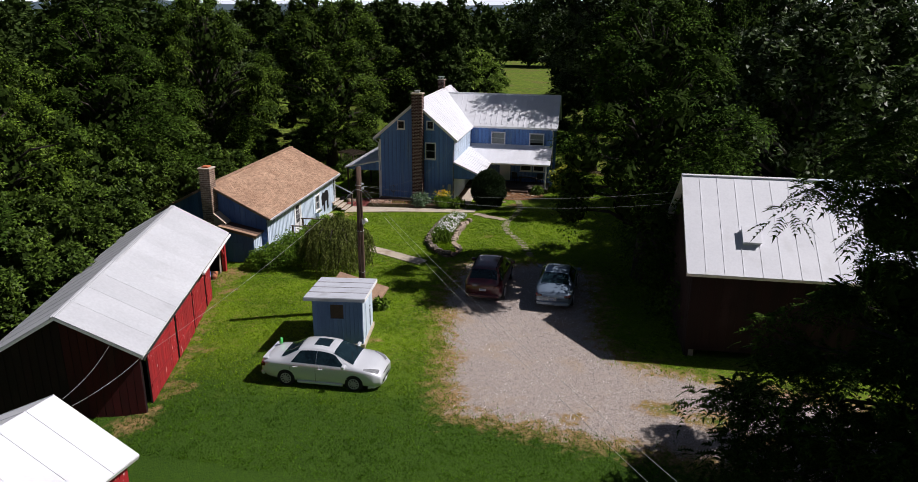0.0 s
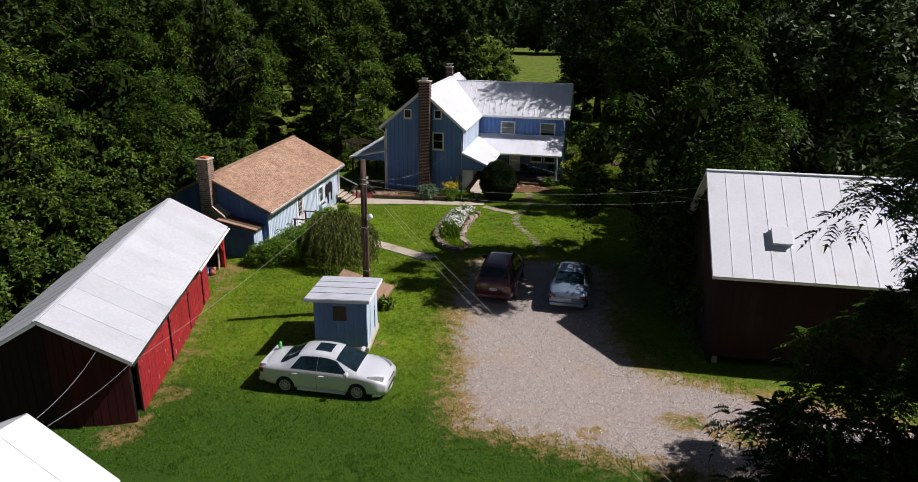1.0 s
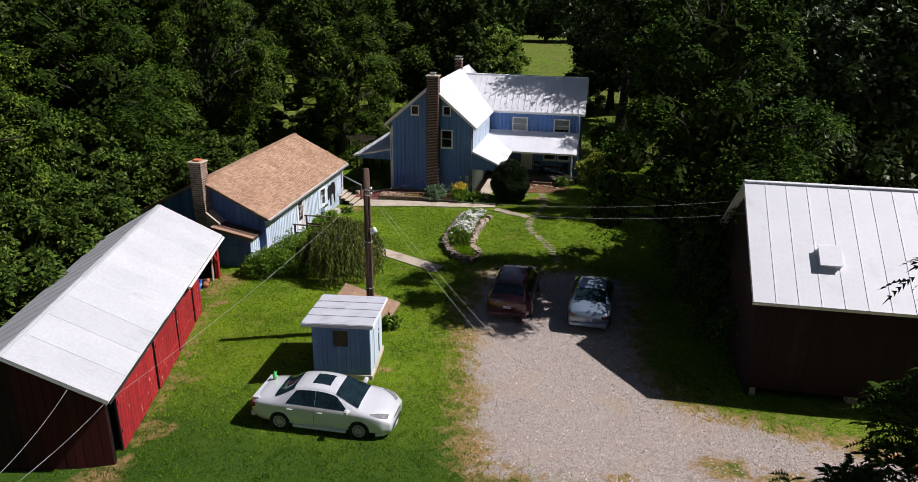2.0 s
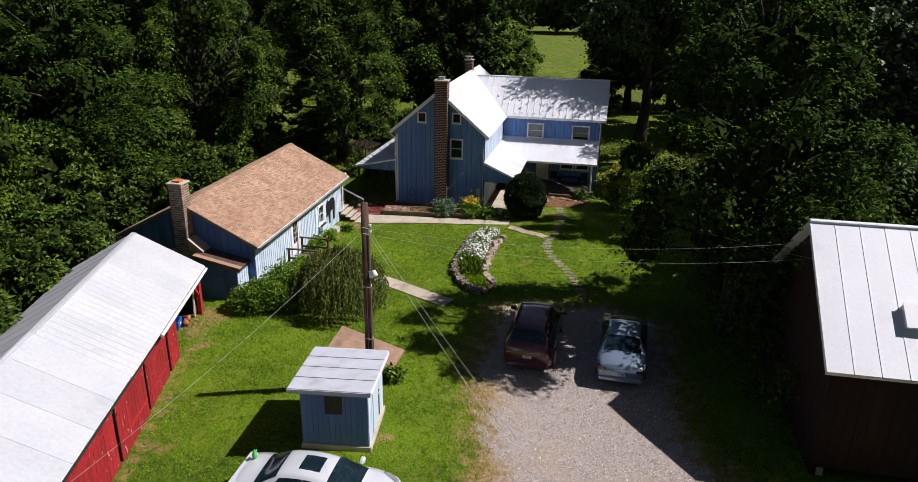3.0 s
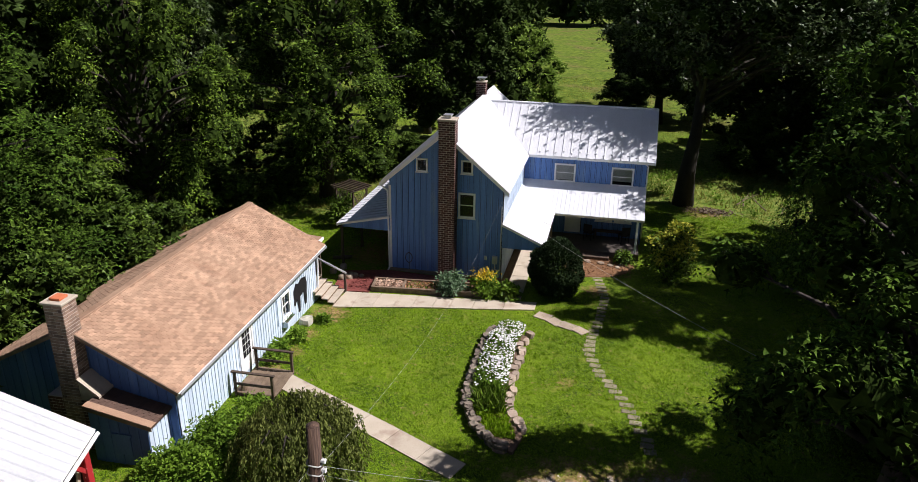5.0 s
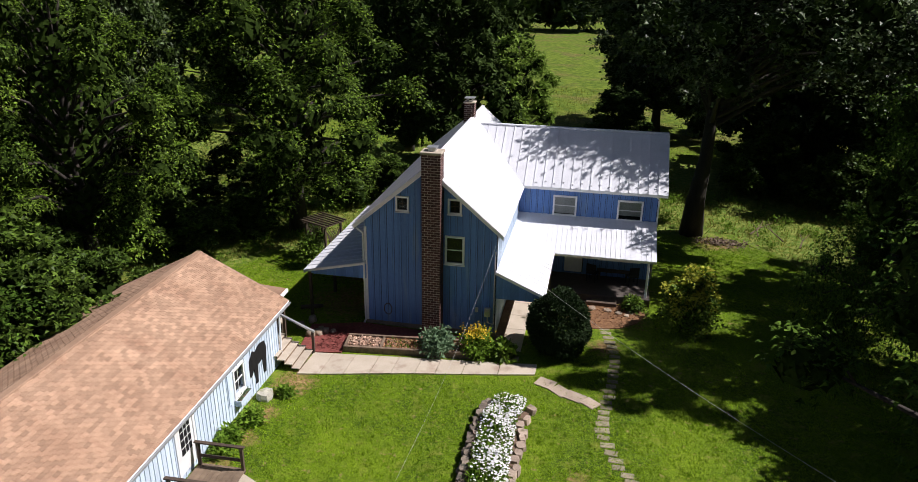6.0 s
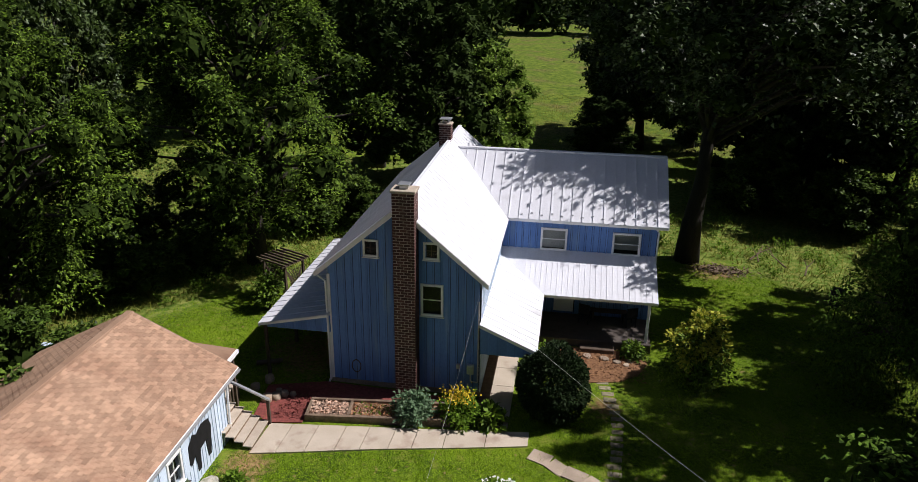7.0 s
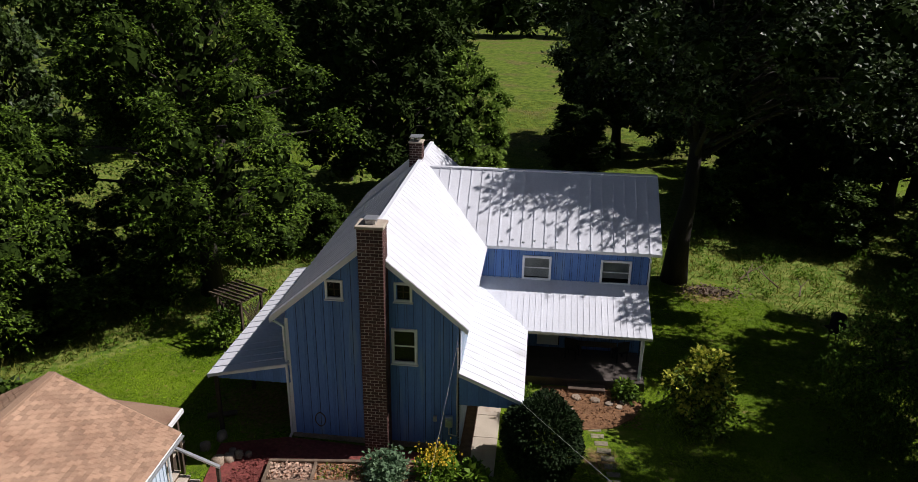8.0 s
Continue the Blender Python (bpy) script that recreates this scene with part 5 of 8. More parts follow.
def tree(m, seed, radius, low, high, girth, style, leaves, size, material, label, lobe_count=16, shift=(0, 0), category="tree", small=0.55, pairs=3, core=0.82,
         tufts=11, spread=0.24, extra=(), rise=0.85):
    rng = np.random.default_rng(seed)
    t = thing("tree", label, category, m)
    lobes = lobes_for(rng, radius, low, high, lobe_count, small)
    main = [(c + np.array([shift[0], shift[1], 0.0]), r) for c, r in lobes]
    lobes = main + [(np.array(c), r) for c, r in extra]
    part("trunk", trunk_mesh(rng, lobes, high * 0.92, girth, (shift[0] * 0.5, shift[1] * 0.5)), BARK, t, smooth=True)
    p, d = crown_points(rng, lobes, leaves, tufts=tufts, spread=spread, rise=rise)
    if style == "frond":
        v = frond_verts(rng, p, d + rng.normal(0, 0.4, d.shape) + np.array([0, 0, -0.1]), size, pairs)
    else:
        v = chip_verts(rng, p, d + rng.normal(0, 0.6, d.shape) + np.array([0, 0, -0.2]), size)
    put("crown", np_mesh("crown", v, 3), material, t)
    # heart: unseen leaf masses round the trunk, added to darken the crown
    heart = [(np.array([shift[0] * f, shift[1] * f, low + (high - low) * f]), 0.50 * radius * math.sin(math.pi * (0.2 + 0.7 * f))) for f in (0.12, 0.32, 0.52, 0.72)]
    put("inner_foliage", np_mesh("inner_foliage", clump_cores(rng, (main if style == "frond" else lobes) + heart, core), 3), LEAF_INNER_SHADE, t)
    return t


def spot(x, y, turn=0.0, scale=1.0, tall=None):
    return Matrix.Translation((x, y, gz(x, y))) @ Matrix.Rotation(radians(turn), 4, "Z") @ Matrix.Diagonal((scale, scale, tall or scale, 1))


WALNUT = "tall leafy walnut tree with feathered green leaves"
walnut_a = tree(spot(-13.9, 58.8), 3, 6.8, 3.2, 16.0, 0.42, "frond", 15000, 0.42, LEAF_WALNUT, WALNUT, 54, small=0.52, pairs=2, tufts=15, spread=0.21)
east_boughs = [((2.5, -3.5, 1.6), 1.7), ((4.0, -1.5, 1.8), 1.9), ((0.8, -4.3, 1.5), 1.4), ((1.2, -2.2, 2.4), 1.7), ((3.6, -5.4, 1.5), 1.6), ((0.6, -0.8, 1.8), 1.6), ((2.2, -6.3, 1.3), 1.4), ((4.2, -3.4, 3.4), 1.6), ((1.0, -2.5, 5.4), 1.3), ((2.3, -2.7, 6.8), 1.4), ((0.3, -2.8, 4.4), 1.1), ((3.3, -2.3, 8.0), 1.4), ((1.7, -3.7, 6.0), 1.2)]
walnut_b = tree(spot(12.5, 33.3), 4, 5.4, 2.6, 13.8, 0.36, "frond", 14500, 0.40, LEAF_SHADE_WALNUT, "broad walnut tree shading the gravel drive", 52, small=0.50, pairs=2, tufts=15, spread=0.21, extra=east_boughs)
low_boughs = [((-6.3, 0.2, 3.2), 0.9), ((-5.8, -0.8, 2.0), 1.1), ((-5.6, 0.9, 5.2), 0.7), ((-5.0, 0.0, 4.2), 1.1), ((-5.2, 0.0, 9.0), 0.75), ((-4.4, -0.6, 10.2), 0.9), ((-3.8, 0.7, 9.3), 0.9), ((-3.0, -0.4, 11.6), 1.1),
              ((-4.6, -1.2, 2.8), 1.1), ((-4.2, -1.8, 1.2), 1.3), ((-4.0, 1.2, 5.8), 0.8), ((-3.6, -0.8, 5.2), 1.0), ((-2.6, -2.0, 3.4), 1.2), ((-3.4, 0.4, 3.0), 1.3), ((-5.2, 0.6, 2.6), 1.1), ((-5.4, -1.6, 0.8), 1.0)]
tree(spot(20.1, 14.3), 5, 4.4, 1.2, 12.6, 0.28, "frond", 11500, 0.46, LEAF_DEEP_SHADE, "walnut tree with drooping feathered leaves beside the dark barn", 46, pairs=6, extra=low_boughs)
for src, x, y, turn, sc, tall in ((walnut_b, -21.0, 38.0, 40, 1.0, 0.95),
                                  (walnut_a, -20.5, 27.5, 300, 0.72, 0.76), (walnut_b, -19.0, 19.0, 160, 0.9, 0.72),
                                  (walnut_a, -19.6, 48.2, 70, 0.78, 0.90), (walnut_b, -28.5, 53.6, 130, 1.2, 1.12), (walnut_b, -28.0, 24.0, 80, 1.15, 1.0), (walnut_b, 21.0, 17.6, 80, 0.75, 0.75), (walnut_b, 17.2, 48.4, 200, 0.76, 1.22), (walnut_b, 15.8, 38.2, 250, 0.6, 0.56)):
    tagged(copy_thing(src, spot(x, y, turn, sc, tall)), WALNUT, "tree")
tree(spot(9.4, 64.3), 7, 7.7, 9.6, 19.5, 0.50, "leaf", 48000, 0.215, LEAF_OAK, "huge dark shade tree beside the farmhouse", 70, shift=(2.5, -0.4), core=0.7, tufts=22, spread=0.34, rise=0.5,
             extra=[((-3.6, -1.2, 11.4), 1.4), ((-5.4, -0.6, 12.6), 1.5), ((-6.6, 0.4, 14.2), 1.4), ((-4.2, 0.6, 13.6), 1.7), ((-2.4, -1.6, 12.4), 1.5), ((-5.0, 1.2, 15.6), 1.6), ((-2.6, 0.8, 16.4), 1.8), ((7.0, -7.6, 12.2), 1.8), ((5.4, -7.0, 13.6), 1.8), ((8.2, -6.2, 11.4), 1.7), ((4.6, -7.8, 12.0), 1.6), ((8.8, -7.6, 13.4), 1.7)])
oak_b = tree(spot(24.5, 44.0), 8, 6.6, 3.0, 15.0, 0.45, "leaf", 17000, 0.29, LEAF_OAK, "dark leafy shade tree", 60, tufts=18, spread=0.32)
for x, y, turn, sc, tall in ((-25.4, 61.0, 20, 0.62, 0.9), (23.0, 56.6, 130, 0.8, 1.05), (20.6, 36.6, 250, 0.85, 0.9), (29.0, 81.0, 210, 1.1, 1.1), (37.0, 44.0, 300, 1.1, 1.15), (37, 66, 20, 1.2, 1.2), (15.5, 80.0, 170, 1.1, 1.15), (8.6, 92.0, 180, 0.9, 1.0), (25.0, 76.5, 60, 1.05, 1.1)):
    copy_thing(oak_b, spot(x, y, turn, sc, tall))
pop = tree(spot(-3.6, 80.0), 9, 3.6, 1.0, 10.2, 0.22, "leaf", 14000, 0.26, LEAF_POPLAR, "light green bushy tree behind the farmhouse", 34, small=0.7, rise=0.3, core=0.66)
for x, y, turn, sc in ((-20.6, 30.5, 70, 0.62), (-22.0, 33.6, 160, 0.66)):
    tagged(copy_thing(pop, spot(x, y, turn, sc)), "light green leafy tree at the edge of the thicket", "tree")
dark = tree(spot(-8.3, 75.5), 10, 4.8, 1.5, 14.8, 0.32, "leaf", 11500, 0.36, LEAF_FAR, "dense green tree behind the farmhouse", 52, small=0.65)
for x, y, turn, sc, tall in ((-13.0, 81.0, 50, 1.0, 1.0), (-15.5, 112, 90, 1.1, 1.05), (-24.5, 116, 170, 1.2, 1.1), (-21.5, 98, 120, 1.1, 1.05), (-34, 88, 200, 1.2, 1.1), (-43, 74, 20, 1.1, 1.1), (-47, 56, 90, 1.1, 1.0),  (-34, 122, 250, 1.3, 1.1), (-10.5, 101, 310, 1.0, 1.1), (5.0, 86.0, 20, 0.6, 0.38), (6.9, 99.0, 80, 0.8, 0.85), (-25.5, 44, 60, 1.25, 1.0), (-30.0, 33.0, 200, 1.25, 0.98),
                            (-36, 22, 70, 1.1, 1.0), (40, 44, 70, 1.2, 1.2), (20.0, 79.0, 70, 1.0, 1.0), (37, 77, 70, 1.0, 0.9), (26, 88, 110, 1.1, 1.2), (13.5, 94, 30, 1.1, 1.1)):
    copy_thing(dark, spot(x, y, turn, sc, tall))
thicket = tree(spot(-15.6, 40.5), 11, 2.6, 0.5, 4.6, 0.10, "leaf", 9000, 0.185, LEAF_THICKET, "dense green thicket overgrown with vines", 30, category="bush", small=0.7)
# (16.8, 37.4) and (14.7, 33.5) are unseen, added to block sun beside the barn
for x, y, turn, sc, tall in ((-15.8, 44.0, 30, 0.9, 0.8), (-17.5, 37.8, 90, 1.05, 1.15), (-15.5, 35.8, 150, 0.95, 0.9), (-16.2, 32.4, 200, 1.0, 1.05), (-15.6, 29.2, 260, 1.0, 0.9), (-15.2, 25.6, 300, 1.0, 1.0),
                            (-14.6, 22.0, 10, 1.0, 0.95), (-14.2, 18.4, 60, 1.0, 1.0), (-18.5, 41.5, 120, 1.2, 1.3), (-19.5, 33.5, 180, 1.2, 1.4), (-18.5, 24.0, 240, 1.2, 1.3), (-20.0, 46.0, 0, 1.0, 0.8),
                            (20.0, 71.0, 40, 1.2, 0.9), (25.0, 67.0, 80, 1.4, 1.1), (15.0, 75.0, 120, 1.3, 1.0), (28.5, 61.0, 160, 1.4, 1.1), (25.0, 49.0, 200, 1.2, 0.9), (17.5, 41.5, 50, 1.2, 1.0), (16.8, 37.4, 90, 1.1, 1.2),
                            (-18.9, 52.6, 20, 1.1, 0.75), (-20.8, 56.0, 130, 1.2, 0.9), (-16.0, 56.4, 250, 0.75, 0.6), (-17.5, 62.5, 0, 1.1, 0.7), (-10.5, 66.0, 110, 0.8, 0.7), (-13.3, 64.6, 200, 0.9, 0.75), (-22.0, 60.0, 70, 1.2, 0.8), (19.0, 46.5, 20, 1.1, 0.8), (14.7, 33.5, 60, 0.7, 0.9)):
    copy_thing(thicket, spot(x, y, turn, sc, tall))


def far_woods():
    """The woods that close the view, as one mass of trees."""
    rng = np.random.default_rng(20)
    vs = []
    spots = []
    for i in range(150):
        a = rng.uniform(-62, 62)
        r = rng.uniform(95, 190)
        x, y = 3 + r * math.sin(radians(a)), 5 + r * math.cos(radians(a))
        if -9 < x - (12.0 - 0.095 * y) < 20 and y < 205 or x < -28 and 85 < y < 150 and x > -110:
            continue
        spots.append((x, y, r))
    for i in range(16):
        spots.append((-30 + 4 * i + rng.uniform(-1.5, 1.5), 212 + rng.uniform(-4, 8), 200))
    for x, y, r in spots:
        h = rng.uniform(10, 15.5) + (r - 100) * 0.02
        lobes = lobes_for(rng, rng.uniform(3.8, 5.5), 2.0, h - 1.5, 12)
        p, d = crown_points(rng, lobes, 1150)
        p = p + np.array([x, y, gz(x, y)])
        vs.append(chip_verts(rng, p, d + rng.normal(0, 0.7, d.shape), 1.15))
    ob = put("woods", np_mesh("woods", np.concatenate(vs), 3), LEAF_FAR, None)
    tagged(ob, "dense green woods closing the view", "woods", kind="stuff")
    vs = []
    for i in range(200):
        a = rng.uniform(-70, 70)
        r = rng.uniform(210, 420)
        x, y = r * math.sin(radians(a)), r * math.cos(radians(a))
        lobes = lobes_for(rng, 7.0, 1.0, rng.uniform(13.5, 17.5) + (r - 200) * 0.014, 8)
        p, d = crown_points(rng, lobes, 420)
        vs.append(chip_verts(rng, p + np.array([x, y, gz(x, y)]), d + rng.normal(0, 0.7, d.shape), 2.2))
    ob = put("far_woods", np_mesh("far_woods", np.concatenate(vs), 3), LEAF_FAR, None)
    tagged(ob, "distant wooded rise", "woods", kind="stuff")


far_woods()


def hills():
    bm = bmesh.new()
    n = 80
    rng = random.Random(4)
    rows = []
    for r, h in ((1400, 0), (1700, 1), (2100, 0.2)):
        row = []
        for i in range(n + 1):
            a = radians(-75 + 150 * i / n)
            z = h * (30 + 5 * math.sin(i * 0.35) + 3 * math.sin(i * 0.9 + 1) + rng.uniform(-1, 1))
            row.append((r * math.sin(a), r * math.cos(a), z if h else -4))
        rows.append(row)
    loft(bm, rows, closed=False, cap=False)
    ob = part("hills", bm, mat("hazy_hills", (0.045, 0.075, 0.10), (0.06, 0.095, 0.12), 0.004, 0.05, 0.95, 0), None)
    tagged(ob, "low wooded hills on the horizon", "hills", kind="structure")


hills()


def low_sky():
    """A plain bright backdrop of hazy sky far beyond the hills."""
    bm = bmesh.new()
    rows = [[(2600 * math.sin(a), 2600 * math.cos(a), z) for a in np.linspace(-1.3, 1.3, 40)] for z in (-20, 160)]
    loft(bm, rows, closed=False, cap=False)
    m = bpy.data.materials.new("low_sky")
    m.use_nodes = True
    em = m.node_tree.nodes.new("ShaderNodeEmission")
    em.inputs["Color"].default_value, em.inputs["Strength"].default_value = (0.86, 0.93, 1.0, 1), 1.0
    m.node_tree.links.new(em.outputs[0], m.node_tree.nodes["Material Output"].inputs["Surface"])
    tagged(part("backdrop", bm, m, None), "bright hazy sky low over the horizon", "sky", kind="structure")


low_sky()

# ---- cars ----
RUBBER = mat("tyre_rubber", (0.012, 0.012, 0.012), (0.022, 0.022, 0.022), 8, 40, 0.9, 0.2, 0.004)
ALLOY = mat("alloy_wheel", (0.42, 0.42, 0.43), (0.50, 0.50, 0.51), 8, 40, 0.45, 0, metal=0.1)
CAR_GLASS = mat("dark_car_glass", (0.004, 0.010, 0.014), (0.012, 0.028, 0.036), 2, 10, 0.06, 0, spec=0.55)
LAMP_GLASS = mat("headlamp", (0.10, 0.105, 0.11), (0.32, 0.33, 0.34), 8, 40, 0.15, 0, spec=0.9)
TAIL = mat("tail_lamp", (0.06, 0.004, 0.004), (0.09, 0.007, 0.006), 8, 40, 0.15, 0, spec=0.9)
PLATE = mat("number_plate", (0.6, 0.6, 0.6), (0.7, 0.7, 0.7), 8, 40, 0.5, 0)
GREEN = mat("bright_green_plastic", (0.05, 0.42, 0.08), (0.08, 0.55, 0.12), 8, 40, 0.5, 0)


def paint(name, a, b, metal):
    m = mat(name, a, b, 1.5, 150, 0.32, 0, metal=metal, spec=0.6)
    bs = m.node_tree.nodes["Principled BSDF"]
    bs.inputs["Coat Weight"].default_value, bs.inputs["Coat Roughness"].default_value = 1.0, 0.05
    return m


def car(name, label, m, color, keys, wheels, radius, windows, screen, rear, sunroof=None, spoiler=False, width=0.88, rails=False, group="parked cars"):
    """A car facing +x. keys: stations x, half width, lower edge, belt height, top height, half width at the top."""
    c = thing(name, label, "car", m, group)
    K = np.array(keys, float)

    def ring(x):
        w, lo, belt, top, tw = (np.mean([np.interp(x + s, K[:, 0], K[:, i]) for s in (-0.16, -0.08, 0, 0.08, 0.16)]) for i in range(1, 6))
        belt = min(belt, top - 0.02)
        return [(w * 0.86, lo), (w * 0.985, lo + 0.10), (w, lo + 0.30 * (belt - lo) + 0.06), (w * 0.995, belt - 0.10), (w * 0.955, belt), (tw, top - 0.05), (tw * 0.82, top - 0.008), (tw * 0.4, top + 0.012)]

    def full(x):
        h = ring(x)
        return [(x, y, z) for y, z in h] + [(x, -y, z) for y, z in h[::-1]]

    xs = sorted({*K[:, 0].tolist(), *np.linspace(K[0, 0], K[-1, 0], 40).tolist()})
    bm = bmesh.new()
    loft(bm, [full(x) for x in xs])
    part("body", bm, color, c, smooth=True)

    def side_patch(x0, x1, s0, s1, sgn, off=0.006, lean0=0.0, lean1=0.0):
        bm = bmesh.new()
        rows = []
        for t in np.linspace(0, 1, 9):
            row = []
            for s in (s0, s1):
                f = (s - s0) / (s1 - s0)
                x = (x0 + lean0 * f) + t * ((x1 + lean1 * f) - (x0 + lean0 * f))
                h = ring(x)
                (ya, za), (yb, zb) = h[4], h[5]
                row.append((x, sgn * (ya + (yb - ya) * s + off), za + (zb - za) * s + 0.002))
            rows.append(row)
        loft(bm, rows, closed=False, cap=False)
        return bm

    def top_patch(x0, x1, k, off=0.007):
        bm = bmesh.new()
        rows = []
        for x in np.linspace(x0, x1, 9):
            h = ring(x)
            pts = [(h[5][0] * k, h[5][1] + 0.012), (h[6][0] * k, h[6][1] + 0.006), (h[7][0] * k, h[7][1] + 0.004)]
            rows.append([(x, y, z + off) for y, z in pts] + [(x, -y, z + off) for y, z in pts[::-1]])
        loft(bm, rows, closed=False, cap=False)
        return bm

    for x0, x1, l0, l1 in windows:
        for sgn in (1, -1):
            part("side_window", side_patch(x0, x1, 0.05, 0.92, sgn, 0.006, l0, l1), CAR_GLASS, c, "dark side glass")
    part("windscreen", top_patch(*screen, 1.0), CAR_GLASS, c, "dark windscreen", smooth=True)
    part("rear_window", top_patch(*rear, 0.99), CAR_GLASS, c, "dark rear window", smooth=True)
    if sunroof:
        part("sunroof", top_patch(*sunroof, 0.66), CAR_GLASS, c, "dark glass sunroof")
    # wheels
    tyre = bmesh.new()
    prof = [(0.62, -0.09), (0.96, -0.10), (1.0, -0.06), (1.0, 0.06), (0.96, 0.10), (0.62, 0.09)]
    n = 28
    vs = [[tyre.verts.new((radius * r * math.cos(a), y, radius * r * math.sin(a))) for r, y in prof] for a in (2 * math.pi * k / n for k in range(n))]
    for i in range(n):
        for j in range(len(prof)):
            tyre.faces.new((vs[i][j], vs[(i + 1) % n][j], vs[(i + 1) % n][(j + 1) % len(prof)], vs[i][(j + 1) % len(prof)]))
    tm = bpy.data.meshes.new("tyre")
    bmesh.ops.recalc_face_normals(tyre, faces=tyre.faces)
    tyre.to_mesh(tm)
    tyre.free()
    rim = bmesh.new()
    ringp = [(radius * 0.64 * math.cos(a), radius * 0.64 * math.sin(a)) for a in (2 * math.pi * k / 24 for k in range(24))]
    slab(rim, [(x, 0.099, z) for x, z in ringp], (0, -0.05, 0))
    hub = bmesh.new()
    for k in range(10):
        mm = Matrix.Rotation(2 * math.pi * k / 10, 4, "Y")
        box(hub, (-0.022, 0.1, 0.02), (0.022, 0.115, radius * 0.60), mm)
    tube(hub, [(0, 0.1, 0), (0, 0.12, 0)], 0.05, 10)
    tube(hub, [(radius * 0.61 * math.cos(q), 0.104, radius * 0.61 * math.sin(q)) for q in np.linspace(0, 2 * math.pi, 25)], 0.016, 5, cap=False)
    rm, hm = bpy.data.meshes.new("rim"), bpy.data.meshes.new("spokes")
    for b, me in ((rim, rm), (hub, hm)):
        bmesh.ops.recalc_face_normals(b, faces=b.faces)
        b.to_mesh(me)
        b.free()
    for x in wheels:
        for sgn in (1, -1):
            wm = Matrix.Translation((x, sgn * (width - 0.09), radius)) @ (Matrix.Identity(4) if sgn > 0 else Matrix.Rotation(math.pi, 4, "Z"))
            w = put("wheel", tm, RUBBER, c, m=wm)
            put("rim", rm, BLACK, w)
            put("spokes", hm, ALLOY, w)
            bm = bmesh.new()
            arc = [(radius * 1.07 * math.cos(a), radius * 1.07 * math.sin(a)) for a in (math.pi * k / 14 for k in range(15))] + [(-radius * 1.07, -0.16), (radius * 1.07, -0.16)]
            h = ring(x)
            y = sgn * (h[2][0] + 0.002)
            slab(bm, [(x + px, y, radius + pz) for px, pz in arc], (0, -sgn * 0.02, 0))
            part("wheel_arch", bm, RUBBER, c)
    # lamps, grille, plate, mirrors, handles
    x0, x1 = K[0, 0], K[-1, 0]
    hr = ring(x0 + 0.12)
    for sgn in (1, -1):
        def surf(x, y):
            h = ring(x)[::-1]
            return np.interp(abs(y), [q[0] for q in h[:5]], [q[1] for q in h[:5]])

        bm = bmesh.new()
        rows = []
        for f in np.linspace(0, 1, 7):
            x = x1 - 0.13 - 0.50 * f
            inner, outer = 0.40 + 0.34 * f ** 0.8, min(0.62 + 0.26 * f ** 0.5, ring(x)[4][0] * 0.985)
            rows.append([(x, sgn * y, surf(x, y) + 0.012) for y in np.linspace(min(inner, outer - 0.02), outer, 5)])
        loft(bm, rows, closed=False, cap=False)
        part("headlamp", bm, LAMP_GLASS, c, "clear headlamp")
        zt = hr[4][1]
        part("tail_lamp", boxes(((x0 - 0.015, min(sgn * 0.50, sgn * 0.80), zt - 0.20), (x0 + 0.16, max(sgn * 0.50, sgn * 0.80), zt - 0.05)), bevel=0.03), TAIL, c, "red tail lamp")
        mx = screen[0] - 0.28 if screen[0] > screen[1] else screen[0]
        hm2 = ring(mx)
        y = hm2[4][0]
        part("mirror", boxes(((mx - 0.07, min(sgn * (y + 0.02), sgn * (y + 0.24)), hm2[4][1] + 0.02), (mx + 0.07, max(sgn * (y + 0.02), sgn * (y + 0.24)), hm2[4][1] + 0.17)), bevel=0.035), color, c)
        for wx0, *_ in windows:
            hx = wx0 + 0.16
            hh = ring(hx)
            part("door_handle", boxes(((hx - 0.09, min(sgn * hh[3][0], sgn * (hh[3][0] + 0.035)), hh[3][1] - 0.06), (hx + 0.09, max(sgn * hh[3][0], sgn * (hh[3][0] + 0.035)), hh[3][1] - 0.025)), bevel=0.008), color, c)
            bm = bmesh.new()
            rows = []
            for t in np.linspace(0, 1, 6):
                q = ring(wx0 - 0.03)
                z = q[1][1] + t * (q[3][1] + 0.06 - q[1][1])
                yy = np.interp(z, [r[1] for r in q[:5]], [r[0] for r in q[:5]])
                rows.append([(wx0 - 0.036, sgn * (yy + 0.003), z), (wx0 - 0.026, sgn * (yy + 0.003), z)])
            loft(bm, rows, closed=False, cap=False)
            part("door_gap", bm, BLACK, c)
    fz = ring(x1 - 0.05)[4][1]
    part("grille", boxes(((x1 - 0.06, -0.34, fz - 0.075), (x1 + 0.010, 0.34, fz - 0.015)), bevel=0.015), BLACK, c, "dark front grille")
    part("bumper_intake", boxes(((x1 - 0.05, -0.46, 0.27), (x1 + 0.012, 0.46, 0.34)), bevel=0.015), BLACK, c)
    rz = hr[4][1] - 0.28
    pl = part("plate", boxes(((x0 - 0.022, -0.16, rz - 0.05), (x0 - 0.004, 0.16, rz + 0.06))), PLATE, c, "white rear plate")
